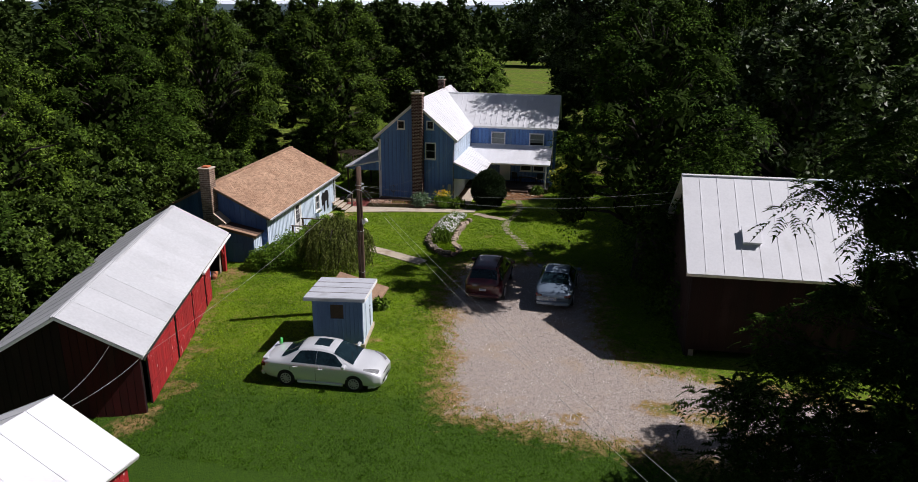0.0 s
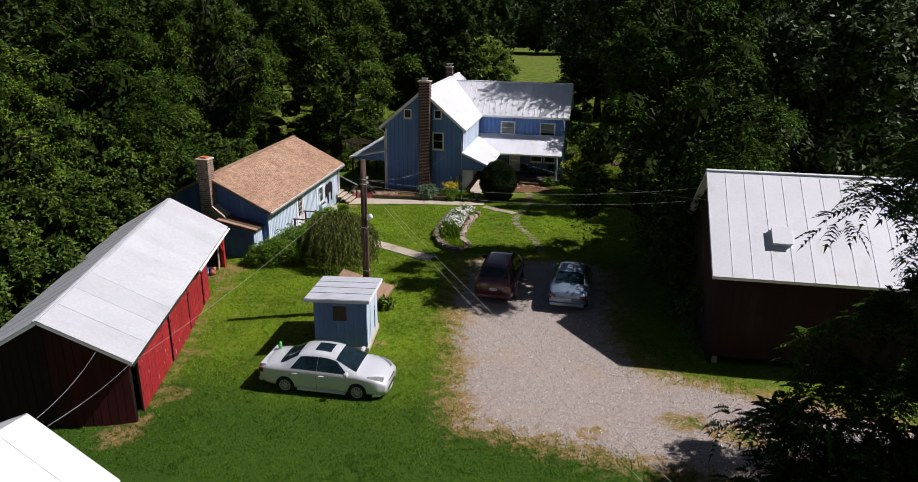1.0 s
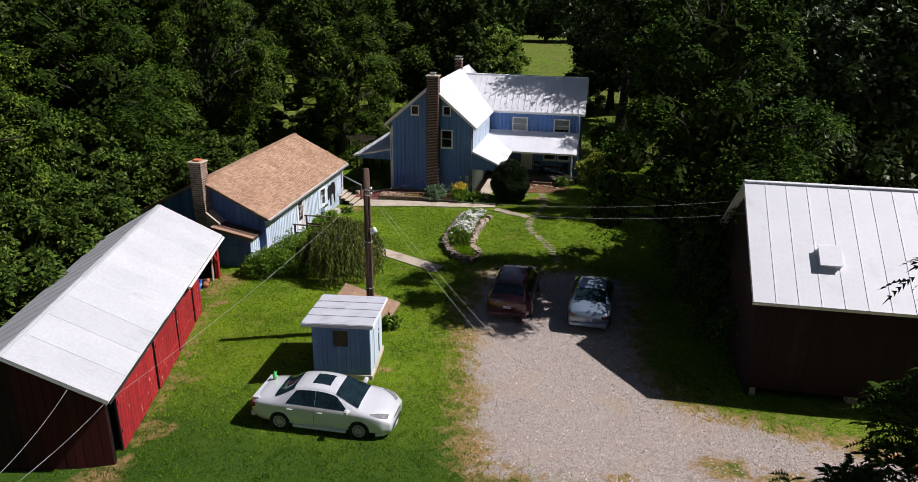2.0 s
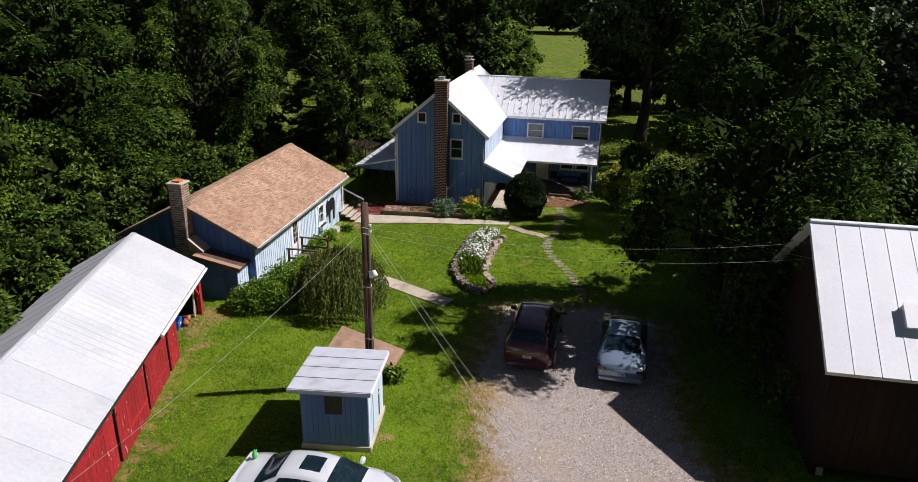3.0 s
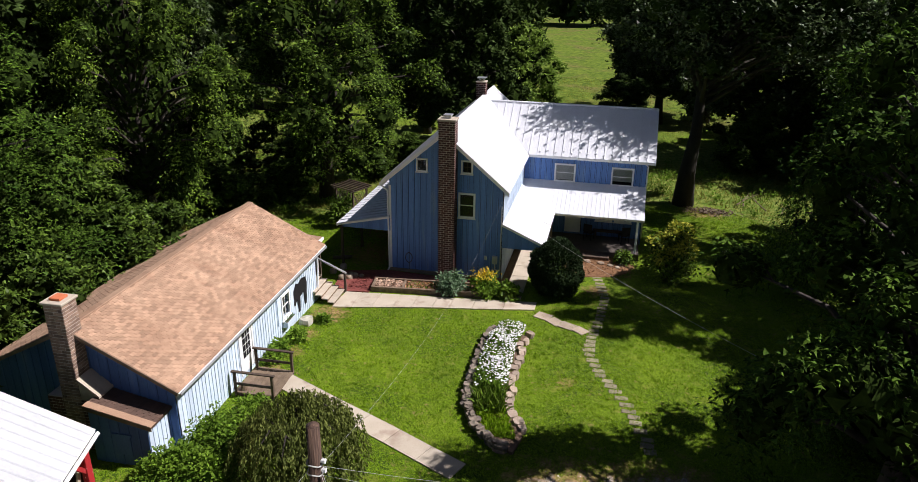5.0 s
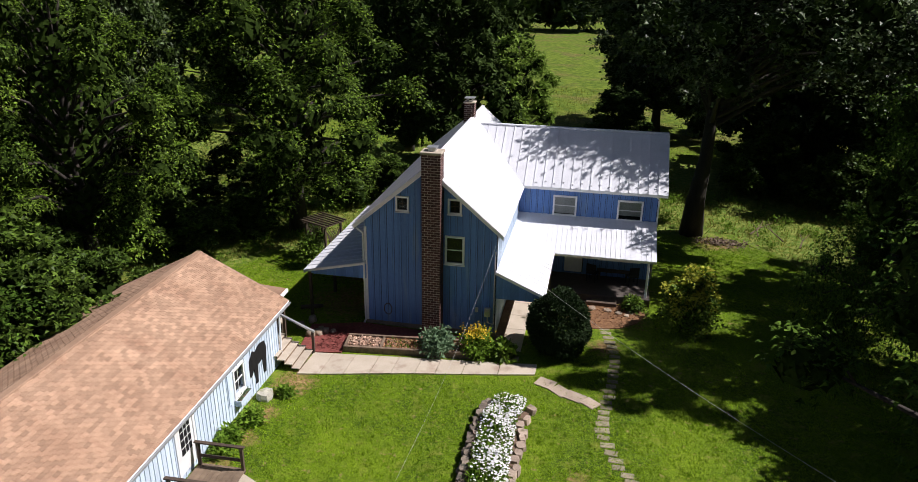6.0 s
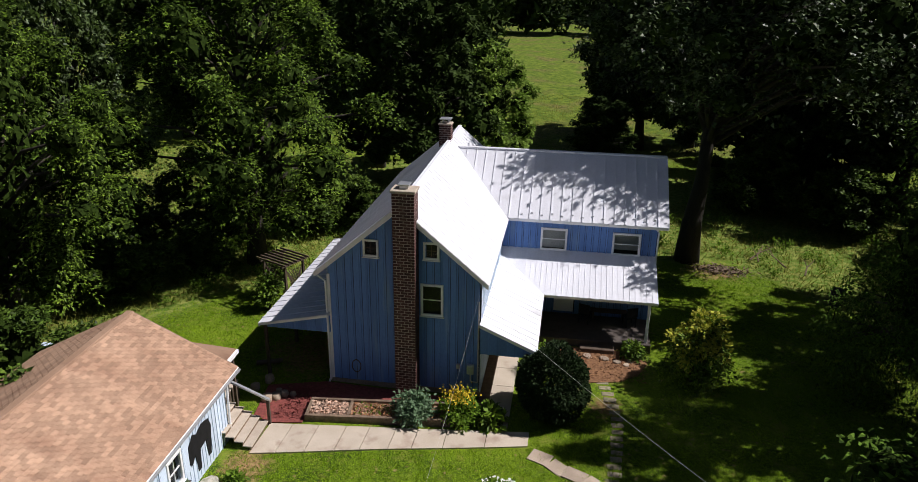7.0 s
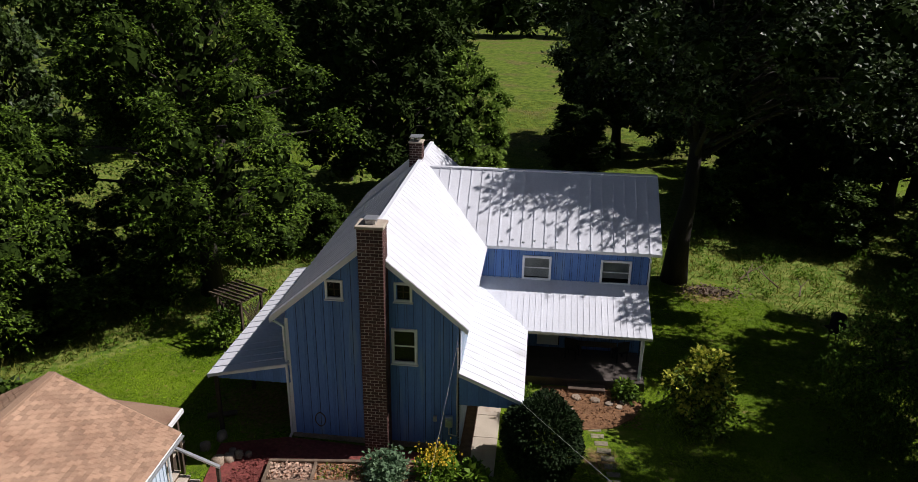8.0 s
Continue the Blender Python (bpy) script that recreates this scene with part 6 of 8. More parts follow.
    part("plate_bars", boxes(*[((x0 - 0.026, -0.125 + 0.042 * k, rz - 0.025), (x0 - 0.0225, -0.10 + 0.042 * k, rz + 0.035)) for k in range(6)]), BLUE, pl)
    part("bumper", boxes(((x0 - 0.045, -width * 0.86, 0.30), (x0 + 0.10, width * 0.86, 0.48)), bevel=0.04), color, c)
    if spoiler:
        zz = hr[4][1]
        part("spoiler", boxes(((x0 + 0.03, -0.70, zz + 0.075), (x0 + 0.26, 0.70, zz + 0.105)), ((x0 + 0.1, -0.70, zz - 0.06), (x0 + 0.26, -0.64, zz + 0.075)), ((x0 + 0.1, 0.64, zz - 0.06), (x0 + 0.26, 0.70, zz + 0.075)), bevel=0.012), color, c)
        for sgn in (1, -1):
            part("side_skirt", boxes(((wheels[0] + 0.42, min(sgn * 0.80, sgn * 0.90), 0.16), (wheels[1] - 0.42, max(sgn * 0.80, sgn * 0.90), 0.27)), bevel=0.03), color, c)
            part("fog_lamp", boxes(((x1 - 0.22, min(sgn * 0.50, sgn * 0.64), 0.30), (x1 - 0.02, max(sgn * 0.50, sgn * 0.64), 0.40)), bevel=0.03), BLACK, c, "dark round fog lamp")
        bm = bmesh.new()
        lip = [(x1 - 0.46, 0.84), (x1 - 0.22, 0.76), (x1 - 0.04, 0.50), (x1 + 0.02, 0.0)]
        lip = lip + [(a, -b) for a, b in lip[-2::-1]]
        slab(bm, [(a, b, 0.16) for a, b in lip], (0, 0, 0.09))
        part("front_lip", bm, color, c)
    if rails:
        for sgn in (1, -1):
            bm = bmesh.new()
            pts = [(x, sgn * (ring(x)[6][0] + 0.05), ring(x)[5][1] + 0.09) for x in np.linspace(rear[1] + 0.1, screen[1] - 0.1, 6)]
            tube(bm, pts, 0.022, 6)
            part("roof_rail", bm, BLACK, c)
    # wipers
    wx = screen[0] - 0.06
    bm = bmesh.new()
    for y in (-0.45, 0.12):
        tube(bm, [(wx, y, ring(wx)[6][1] + 0.02), (wx - 0.2, y + 0.42, ring(wx - 0.2)[6][1] + 0.03)], 0.012, 5)
    part("wiper", bm, BLACK, c)
    return c


SEDAN = [(-2.27, 0.66, 0.34, 0.80, 0.86, 0.60), (-2.18, 0.80, 0.26, 0.90, 0.985, 0.66), (-1.75, 0.865, 0.22, 0.94, 1.05, 0.66), (-1.45, 0.875, 0.20, 0.95, 1.08, 0.66),
         (-0.80, 0.88, 0.19, 0.94, 1.42, 0.56), (-0.2, 0.88, 0.19, 0.93, 1.475, 0.565), (0.3, 0.88, 0.19, 0.92, 1.44, 0.57), (0.55, 0.88, 0.19, 0.915, 1.36, 0.585), (1.32, 0.875, 0.20, 0.91, 0.985, 0.70),
         (1.75, 0.865, 0.19, 0.85, 0.91, 0.69), (2.0, 0.84, 0.19, 0.77, 0.83, 0.65), (2.14, 0.80, 0.19, 0.71, 0.755, 0.58), (2.24, 0.72, 0.20, 0.63, 0.67, 0.51), (2.29, 0.60, 0.23, 0.52, 0.56, 0.43)]
SILVER = paint("silver_paint", (0.72, 0.74, 0.78), (0.80, 0.82, 0.86), 0.28)
car("silver_sedan", "silver four-door sedan with sunroof and spoiler on the grass", pose(0.29, 19.95, 0, 0, 0, 1), SILVER, SEDAN, (-1.29, 1.31), 0.315,
            [(-1.08, -0.128, 0.30, 0.0), (-0.112, 0.98, 0.0, -0.42)], (1.26, 0.52), (-1.50, -0.86), sunroof=(-0.34, 0.24), spoiler=True)
SUVK = [(-2.26, 0.70, 0.40, 0.90, 0.98, 0.62), (-2.20, 0.84, 0.32, 0.98, 1.08, 0.68), (-2.08, 0.90, 0.28, 1.02, 1.30, 0.66), (-1.72, 0.92, 0.25, 1.06, 1.63, 0.60), (-1.0, 0.92, 0.24, 1.05, 1.69, 0.62), (-0.1, 0.92, 0.24, 1.03, 1.68, 0.63),
        (0.35, 0.92, 0.24, 1.02, 1.60, 0.62), (1.18, 0.915, 0.24, 1.02, 1.10, 0.74), (1.7, 0.90, 0.25, 0.98, 1.05, 0.70), (2.05, 0.84, 0.26, 0.86, 0.95, 0.62), (2.22, 0.70, 0.30, 0.68, 0.78, 0.54), (2.28, 0.58, 0.34, 0.58, 0.64, 0.46)]
MAROON = paint("maroon_paint", (0.060, 0.004, 0.010), (0.075, 0.006, 0.014), 0.15)
car("red_suv", "dark red sport utility car parked in the shade", pose(4.98, 30.35, gz(5, 30.3), 0, 0, 89), MAROON, SUVK, (-1.36, 1.33), 0.345,
            [(-1.95, -1.15, 0.3, 0.0), (-1.05, -0.12, 0.0, 0.0), (-0.05, 0.78, 0.0, -0.36)], (1.12, 0.30), (-2.12, -1.78), width=0.92, rails=True)
GREYB = paint("grey_blue_paint", (0.18, 0.24, 0.325), (0.215, 0.28, 0.365), 0.3)
car("grey_blue_sedan", "pale blue-grey sedan parked on the gravel in the shade", pose(8.33, 30.05, gz(8.3, 30), 0, 0, 88), GREYB, SEDAN, (-1.29, 1.31), 0.315,
            [(-1.08, -0.128, 0.30, 0.0), (-0.112, 0.98, 0.0, -0.42)], (1.26, 0.52), (-1.50, -0.86))


def toy():
    t = thing("green_bottle", "small bright green plastic bottle standing on the sedan's boot", "bottle", pose(-1.66, 20.28, 1.075))
    bm = bmesh.new()
    tube(bm, [(0, 0, 0), (0, 0, 0.13), (0, 0, 0.17), (0, 0, 0.24)], [0.07, 0.07, 0.03, 0.025], 12)
    part("bottle_body", bm, GREEN, t, smooth=True)
    part("bottle_handle", boxes(((-0.02, 0.05, 0.12), (0.02, 0.14, 0.17)), bevel=0.01), GREEN, t)


toy()

# ---- pole and cables ----


def utility_pole(m, lamp=True):
    t = thing("utility_pole", "weathered brown wooden utility pole with a lamp", "pole", m)
    bm = bmesh.new()
    tube(bm, [(0, 0.06, -0.5), (0, 0.05, 1.0), (0, 0.03, 3.5), (0, 0, 6.93)], [0.165, 0.155, 0.14, 0.12], 14)
    part("shaft", bm, POLE_WOOD, t, smooth=True)
    bm = bmesh.new()
    tube(bm, [(0.13, -0.08, 0.0), (0.13, -0.08, 5.9)], 0.02, 6)
    tube(bm, [(0.03, -0.15, 0.0), (0.03, -0.15, 4.6)], 0.014, 6)
    part("riser_cable", bm, DARK_WOOD, t)
    for z in (6.15, 5.95, 4.1, 2.2):
        bm = bmesh.new()
        tube(bm, [(0.15 * math.cos(a), 0.15 * math.sin(a), z + 0.02 * math.sin(3 * a)) for a in np.linspace(0, 2 * math.pi, 17)], 0.012, 5)
        part("cable_band", bm, WIRE, t)
    if lamp:
        part("lamp_arm", boxes(((0.10, -0.1, 4.62), (0.3, -0.06, 4.66))), METAL, t)
        bm = bmesh.new()
        tube(bm, [(0.28, -0.08, 4.70), (0.28, -0.08, 4.62), (0.30, -0.08, 4.52)], [0.05, 0.09, 0.11], 12)
        part("lamp_head", bm, WHITE, t, "white lamp head", smooth=True)
        part("meter_case", boxes(((0.13, -0.12, 4.42), (0.24, 0.02, 4.6)), bevel=0.01), WHITE, t)
    for z in (6.2, 6.0):
        bm = bmesh.new()
        tube(bm, [(0.11, 0, z), (0.2, 0, z)], [0.035, 0.05], 8)
        part("insulator", bm, WHITE, t)
    return t


POLE = Vector((-0.17, 25.68, 0.0))
pole = utility_pole(Matrix.Translation(POLE))
far_pole = Vector((21.0, -3.2, -0.3))
copy_thing(pole, Matrix.Translation(far_pole))


def cable(a, b, sag, label, radius=0.004, group="overhead cables"):
    a, b = Vector(a), Vector(b)
    bm = bmesh.new()
    tube(bm, [a + (b - a) * s - UP * (4 * sag * s * (1 - s)) for s in np.linspace(0, 1, 25)], radius, 5)
    tagged(part("cable", bm, WIRE, None), label, "cable", group)


p0 = POLE + Vector((0.1, -0.02, 6.1))
cable(p0, (-0.36, 47.6, 3.95), 0.9, "thin cable from the pole to the farmhouse corner", 0.0022)
cable((-0.36, 47.6, 3.85), (13.75, 28.0, 5.5), 0.6, "pale cable from the farmhouse to the dark barn")
cable(p0, (13.75, 28.0, 6.1), 0.45, "pale cable from the pole to the dark barn", 0.0034)
cable(p0 - UP * 0.2, (13.75, 27.6, 5.7), 0.5, "pale cable from the pole to the dark barn", 0.0034)
cable(p0, far_pole + Vector((0, 0, 5.0)), 0.9, "pale cable strung from pole to pole over the drive", 0.0042)
cable(p0 - UP * 0.15, far_pole + Vector((-0.25, -0.2, 4.6)), 1.0, "pale cable strung from pole to pole over the drive", 0.0042)
cable(p0 - Vector((0.2, 0, 0.1)), (-5.0, 16.7, 1.98), 0.25, "pale cable from the pole to the red barn", 0.0042)
cable((-5.05, 16.6, 1.95), (-2.45, 10.36, 4.0), 0.10, "pale cable from the red barn to the small shed", 0.0042)
cable((-6.1, 16.6, 2.42), (-2.72, 10.4, 4.14), 0.16, "pale cable from the red barn to the small shed", 0.0042)

# ---- paths ----


def paths():
    w = thing("walkway", "pale concrete walkway of cast slabs in front of the farmhouse", "path", kind="structure")
    xs = [-7.15, -6.35, -5.45, -4.5, -3.7, -2.8, -2.05, -1.05, 0.3, 1.72]
    front = lambda x: 43.02 + 0.225 * (x + 6.44)
    back_edge = lambda x: 44.55 + (45.62 - 44.55) * (x + 7.15) / 8.87
    for a, b in zip(xs, xs[1:]):
        bm = bmesh.new()
        g = 0.012
        z = lambda x, y: gz(x, y) + 0.055
        slab(bm, [(a + g, front(a), z(a, front(a))), (b - g, front(b), z(b, front(b))), (b - g, back_edge(b), z(b, back_edge(b))), (a + g, back_edge(a), z(a, back_edge(a)))], (0, 0, -0.12))
        part("slab", bm, CONCRETE, w)
    for k in range(5):
        a, b = 45.75 + k * 1.3, 45.75 + (k + 1) * 1.3 - 0.02
        bm = bmesh.new()
        slab(bm, [(0.14, a, -0.1), (0.95, a, -0.1), (0.95, b, -0.1), (0.14, b, -0.1)], (0, 0, -0.15))
        part("slab", bm, CONCRETE, w)
    # dark strip beside the slabs puts the porch roof's shade into colour
    part("soil_strip", boxes(((-0.26, 45.78, -0.3), (0.13, 52.1, -0.11))), SOIL, w, "dark strip along the wall standing for the roof's shade")
    p = thing("garden_path", "straight pale concrete garden path across the lawn", "path", kind="structure")
    a, b = Vector((-6.5, 36.55, 0)), Vector((0.82, 33.2, 0))
    d = (b - a).normalized()
    n = Vector((-d.y, d.x, 0)) * 0.42
    for k in range(6):
        u, v = a + (b - a) * (k / 6) + d * 0.012, a + (b - a) * ((k + 1) / 6) - d * 0.012
        bm = bmesh.new()
        slab(bm, [Vector((q.x, q.y, gz(q.x, q.y) + 0.04)) for q in (u - n, v - n, v + n, u + n)], (0, 0, -0.12))
        part("slab", bm, CONCRETE, p)


paths()


def flat_stone(rng, r, h, sides=7, squash=1.0):
    """A flat irregular stone with a chamfered top."""
    bm = bmesh.new()
    a0 = rng.uniform(0, 6.28)
    rs = [r * rng.uniform(0.8, 1.15) for _ in range(sides)]
    an = [a0 + 2 * math.pi * k / sides + rng.uniform(-0.15, 0.15) for k in range(sides)]
    ring_at = lambda f, z: [(f * q * math.cos(t), squash * f * q * math.sin(t), z + rng.uniform(-0.1, 0.1) * h) for q, t in zip(rs, an)]
    loft(bm, [ring_at(0.96, -0.12), ring_at(1.0, h * 0.4), ring_at(0.88, h)])
    return bm


def stepping_stones():
    rng = random.Random(8)
    line = [(6.55, 35.5), (6.40, 36.11), (6.12, 36.95), (5.85, 37.6), (5.6, 38.42), (5.23, 39.17), (4.85, 39.82), (4.56, 40.52), (4.30, 41.3), (4.25, 42.1), (4.3, 42.8), (4.45, 43.5), (4.55, 44.3), (4.6, 45.1), (4.66, 45.9), (4.7, 46.7), (4.68, 47.5), (4.55, 48.3), (4.35, 49.1), (4.2, 49.9), (4.0, 50.7)]
    pts = []
    for a, b in zip(line, line[1:]):
        pts += [a, ((a[0] + b[0]) / 2, (a[1] + b[1]) / 2)]
    for x, y in pts:
        s = thing("stepping_stone", "flat mossy grey stepping stone set in the grass", "stepping stone", pose(x + rng.uniform(-0.05, 0.05), y, gz(x, y) - 0.015, 0, 0, rng.uniform(-7, 7)), "stepping stones across the lawn")
        bm = bmesh.new()
        w, d = rng.uniform(0.19, 0.25), rng.uniform(0.11, 0.145)
        loft(bm, [[(sx * w * f, sy * d * f + rng.uniform(-0.01, 0.01), z) for sx, sy in ((-1, -1), (1, -1), (1, 1), (-1, 1))] for f, z in ((1, -0.1), (1, 0.018), (0.95, 0.03))])
        part("stone_body", bm, MOSSY, s)
    for x, y, r, t in ((2.15, 44.35, 0.36, -22), (2.72, 43.92, 0.33, -40), (3.28, 43.62, 0.36, -24), (3.84, 43.28, 0.30, -38)):
        s = thing("flagstone", "large pale flagstone at the walkway's end", "flagstone", pose(x, y, gz(x, y), 0, 0, t), "flagstones by the walkway")
        bm = bmesh.new()
        loft(bm, [[(sx * r * f, sy * r * 0.8 * f + rng.uniform(-0.03, 0.03), z) for sx, sy in ((-1, -1), (1, -1), (1, 1), (-1, 1))] for f, z in ((1, -0.1), (1, 0.03), (0.96, 0.045))])
        part("stone_body", bm, FLAG, s)
    for x, y, r in ((4.9, 51.1, 0.17), (5.25, 50.95, 0.15), (5.45, 51.3, 0.16), (4.4, 51.3, 0.2), (3.7, 51.4, 0.2), (3.4, 50.6, 0.2), (3.0, 47.9, 0.2), (3.35, 48.6, 0.17)):
        s = thing("path_stone", "rough flat stone by the porch path", "stone", pose(x, y, gz(x, y)), "stones by the porch")
        part("stone_body", flat_stone(rng, r, 0.07), STONE, s)


stepping_stones()

# ---- shrubs, flowers, beds ----


def shrub(name, label, m, seed, radius, height, leaves, size, material, category="shrub", style="leaf", fill=0.5, lobe_count=12, droop=-0.1):
    rng = np.random.default_rng(seed)
    t = thing(name, label, category, m)
    lobes = []
    for i in range(lobe_count):
        a, f = i * 2.4, (i + 0.5) / lobe_count
        rr = radius * 0.55 * math.sqrt(1 - 0.6 * f) * rng.uniform(0.6, 1.1)
        lobes.append((np.array([rr * math.cos(a), rr * math.sin(a), height * (0.25 + 0.55 * f)]), radius * rng.uniform(0.40, 0.55)))
    bm = bmesh.new()
    for c, r in lobes:
        tube(bm, [(c[0] * 0.1, c[1] * 0.1, -0.1), c * 0.6, c], [0.03 * radius + 0.01, 0.02, 0.008], 5)
    part("stem", bm, BARK, t)
    p, d = crown_points(rng, lobes, leaves, fill, spread=0.5 * 0.7)
    keep = p[:, 2] > 0.02
    p, d = p[keep], d[keep]
    v = frond_verts(rng, p, d, size, 4) if style == "frond" else leaf_verts(rng, p, d + rng.normal(0, 0.7, d.shape) + np.array([0, 0, droop]), size)
    put("foliage", np_mesh("foliage", v, 3 if style == "frond" else 4), material, t)
    return t


def yew():
    """A clipped-looking dense bush: small leaves close over a lumpy round body."""
    rng = np.random.default_rng(31)
    t = thing("yew_bush", "dense dark green rounded yew bush by the porch", "bush", spot(2.40, 46.95))
    bm = bmesh.new()
    for k in range(7):
        a = k * 0.9
        tube(bm, [(0.06 * math.cos(a), 0.06 * math.sin(a), -0.1), (0.35 * math.cos(a), 0.35 * math.sin(a), 0.9), (0.6 * math.cos(a), 0.6 * math.sin(a), 1.8)], [0.05, 0.035, 0.01], 5)
    part("stem", bm, BARK, t)
    n = 21000
    d = unit(rng.normal(0, 1, (n, 3)))
    lump = 1 + 0.10 * np.sin(5.1 * d[:, :1] + 1) * np.sin(4.7 * d[:, 1:2]) + 0.06 * np.sin(9 * d[:, 2:] + 3 * d[:, :1]) + rng.normal(0, 0.035, (n, 1))
    deep = np.where(rng.uniform(0, 1, (n, 1)) < 0.35, rng.uniform(0.55, 0.95, (n, 1)), 1.0)
    p = d * np.array([1.16, 1.16, 1.26]) * lump * deep + np.array([0, 0, 1.28])
    v = leaf_verts(rng, p, d + rng.normal(0, 0.55, d.shape), 0.12, 0.5)
    put("foliage", np_mesh("foliage", v, 4), LEAF_YEW, t)


yew()


def golden_shrub():
    """A lumpy shrub with dark leaves below and yellow-green ones on the lit tips."""
    rng = np.random.default_rng(32)
    t = thing("golden_shrub", "yellow-green leafy shrub on the shaded lawn", "shrub", spot(7.85, 50.2))
    lobes = []
    for i in range(17):
        f = (i + 0.5) / 17
        a = i * 2.4
        rr = 1.0 * math.sin(math.pi * (0.22 + 0.68 * f)) * rng.uniform(0.6, 1.1)
        lobes.append((np.array([rr * math.cos(a), rr * math.sin(a), 0.45 + 2.1 * f]), rng.uniform(0.3, 0.5)))
    bm = bmesh.new()
    for c, r in lobes:
        tube(bm, [(c[0] * 0.1, c[1] * 0.1, -0.1), c * 0.6, c], [0.05, 0.03, 0.01], 5)
    part("stem", bm, BARK, t)
    p, d = crown_points(rng, lobes, 4200, 0.4, spread=0.4)
    put("foliage", np_mesh("foliage", leaf_verts(rng, p, d + rng.normal(0, 0.6, d.shape), 0.17, 0.6), 4), LEAF_WALNUT, t)
    p, d = crown_points(rng, [l for l in lobes if l[0][2] > 1.2], 2000, 0.0, spread=0.3, rise=0.9)
    put("golden_leaves", np_mesh("golden_leaves", leaf_verts(rng, p + np.array([0, 0, 0.06]), d + rng.normal(0, 0.5, d.shape), 0.17, 0.65), 4), LEAF_GOLD, t, "yellow upper leaves")


golden_shrub()
rngg = np.random.default_rng(5)
shrub("grey_shrub", "grey-green leafy perennial at the edge of the raised bed", spot(-2.35, 45.75), 33, 0.78, 0.95, 2600, 0.16, LEAF_GREY, "shrub")
yel = shrub("yellow_flowers", "clump of yellow flowers with green leaves", spot(-0.72, 45.95), 34, 0.75, 1.0, 1800, 0.16, LEAF_BUSH, "flowers")
yp = np.stack([rngg.normal(-0.05, 0.28, 340), rngg.normal(0, 0.25, 340), rngg.uniform(0.85, 1.2, 340)], -1)
tagged(put("flower_heads", np_mesh("flower_heads", leaf_verts(rngg, yp, rngg.normal(0, 0.5, yp.shape) + np.array([0, 0, 0.6]), 0.08, 0.9), 4), YELLOW, yel, "yellow flower heads"), kind="stuff")
shrub("iris_clump", "clump of long green leaves", spot(0.35, 45.95), 35, 0.5, 0.6, 500, 0.34, LEAF_WALNUT, "plant")
for i, (x, y, r, hgt) in enumerate(((-6.9, 30.7, 1.0, 1.25), (-6.3, 32.0, 1.1, 1.7), (-7.5, 30.5, 0.7, 0.8), (-5.7, 33.2, 0.9, 1.6), (-6.0, 30.9, 0.8, 1.1))):
    shrub("green_bush", "leafy green bush against the cottage wall", spot(x, y, i * 60), 40 + i, r, hgt, 5600, 0.12, LEAF_BUSH, "bush")
for i, (x, y, r, hgt) in enumerate(((-7.3, 39.5, 0.42, 0.5), (-7.5, 38.4, 0.4, 0.45), (-7.45, 37.7, 0.34, 0.4), (-6.95, 41.4, 0.3, 0.3))):
    shrub("low_bush", "low green garden plant at the cottage wall", spot(x, y), 50 + i, r, hgt, 700, 0.16, LEAF_BUSH, "plant")
shrub("fern_clump", "clump of dark green leaves behind the shed", spot(0.35, 26.65), 55, 0.38, 0.4, 420, 0.2, LEAF_WALNUT, "plant")
shrub("porch_plant", "leafy green plant by the porch post", spot(5.6, 51.7), 56, 0.55, 0.6, 800, 0.18, LEAF_WALNUT, "plant")
shrub("porch_plant", "small bright green shrub by the porch", spot(1.9, 49.6), 57, 0.55, 1.5, 800, 0.12, LEAF_BUSH, "plant")


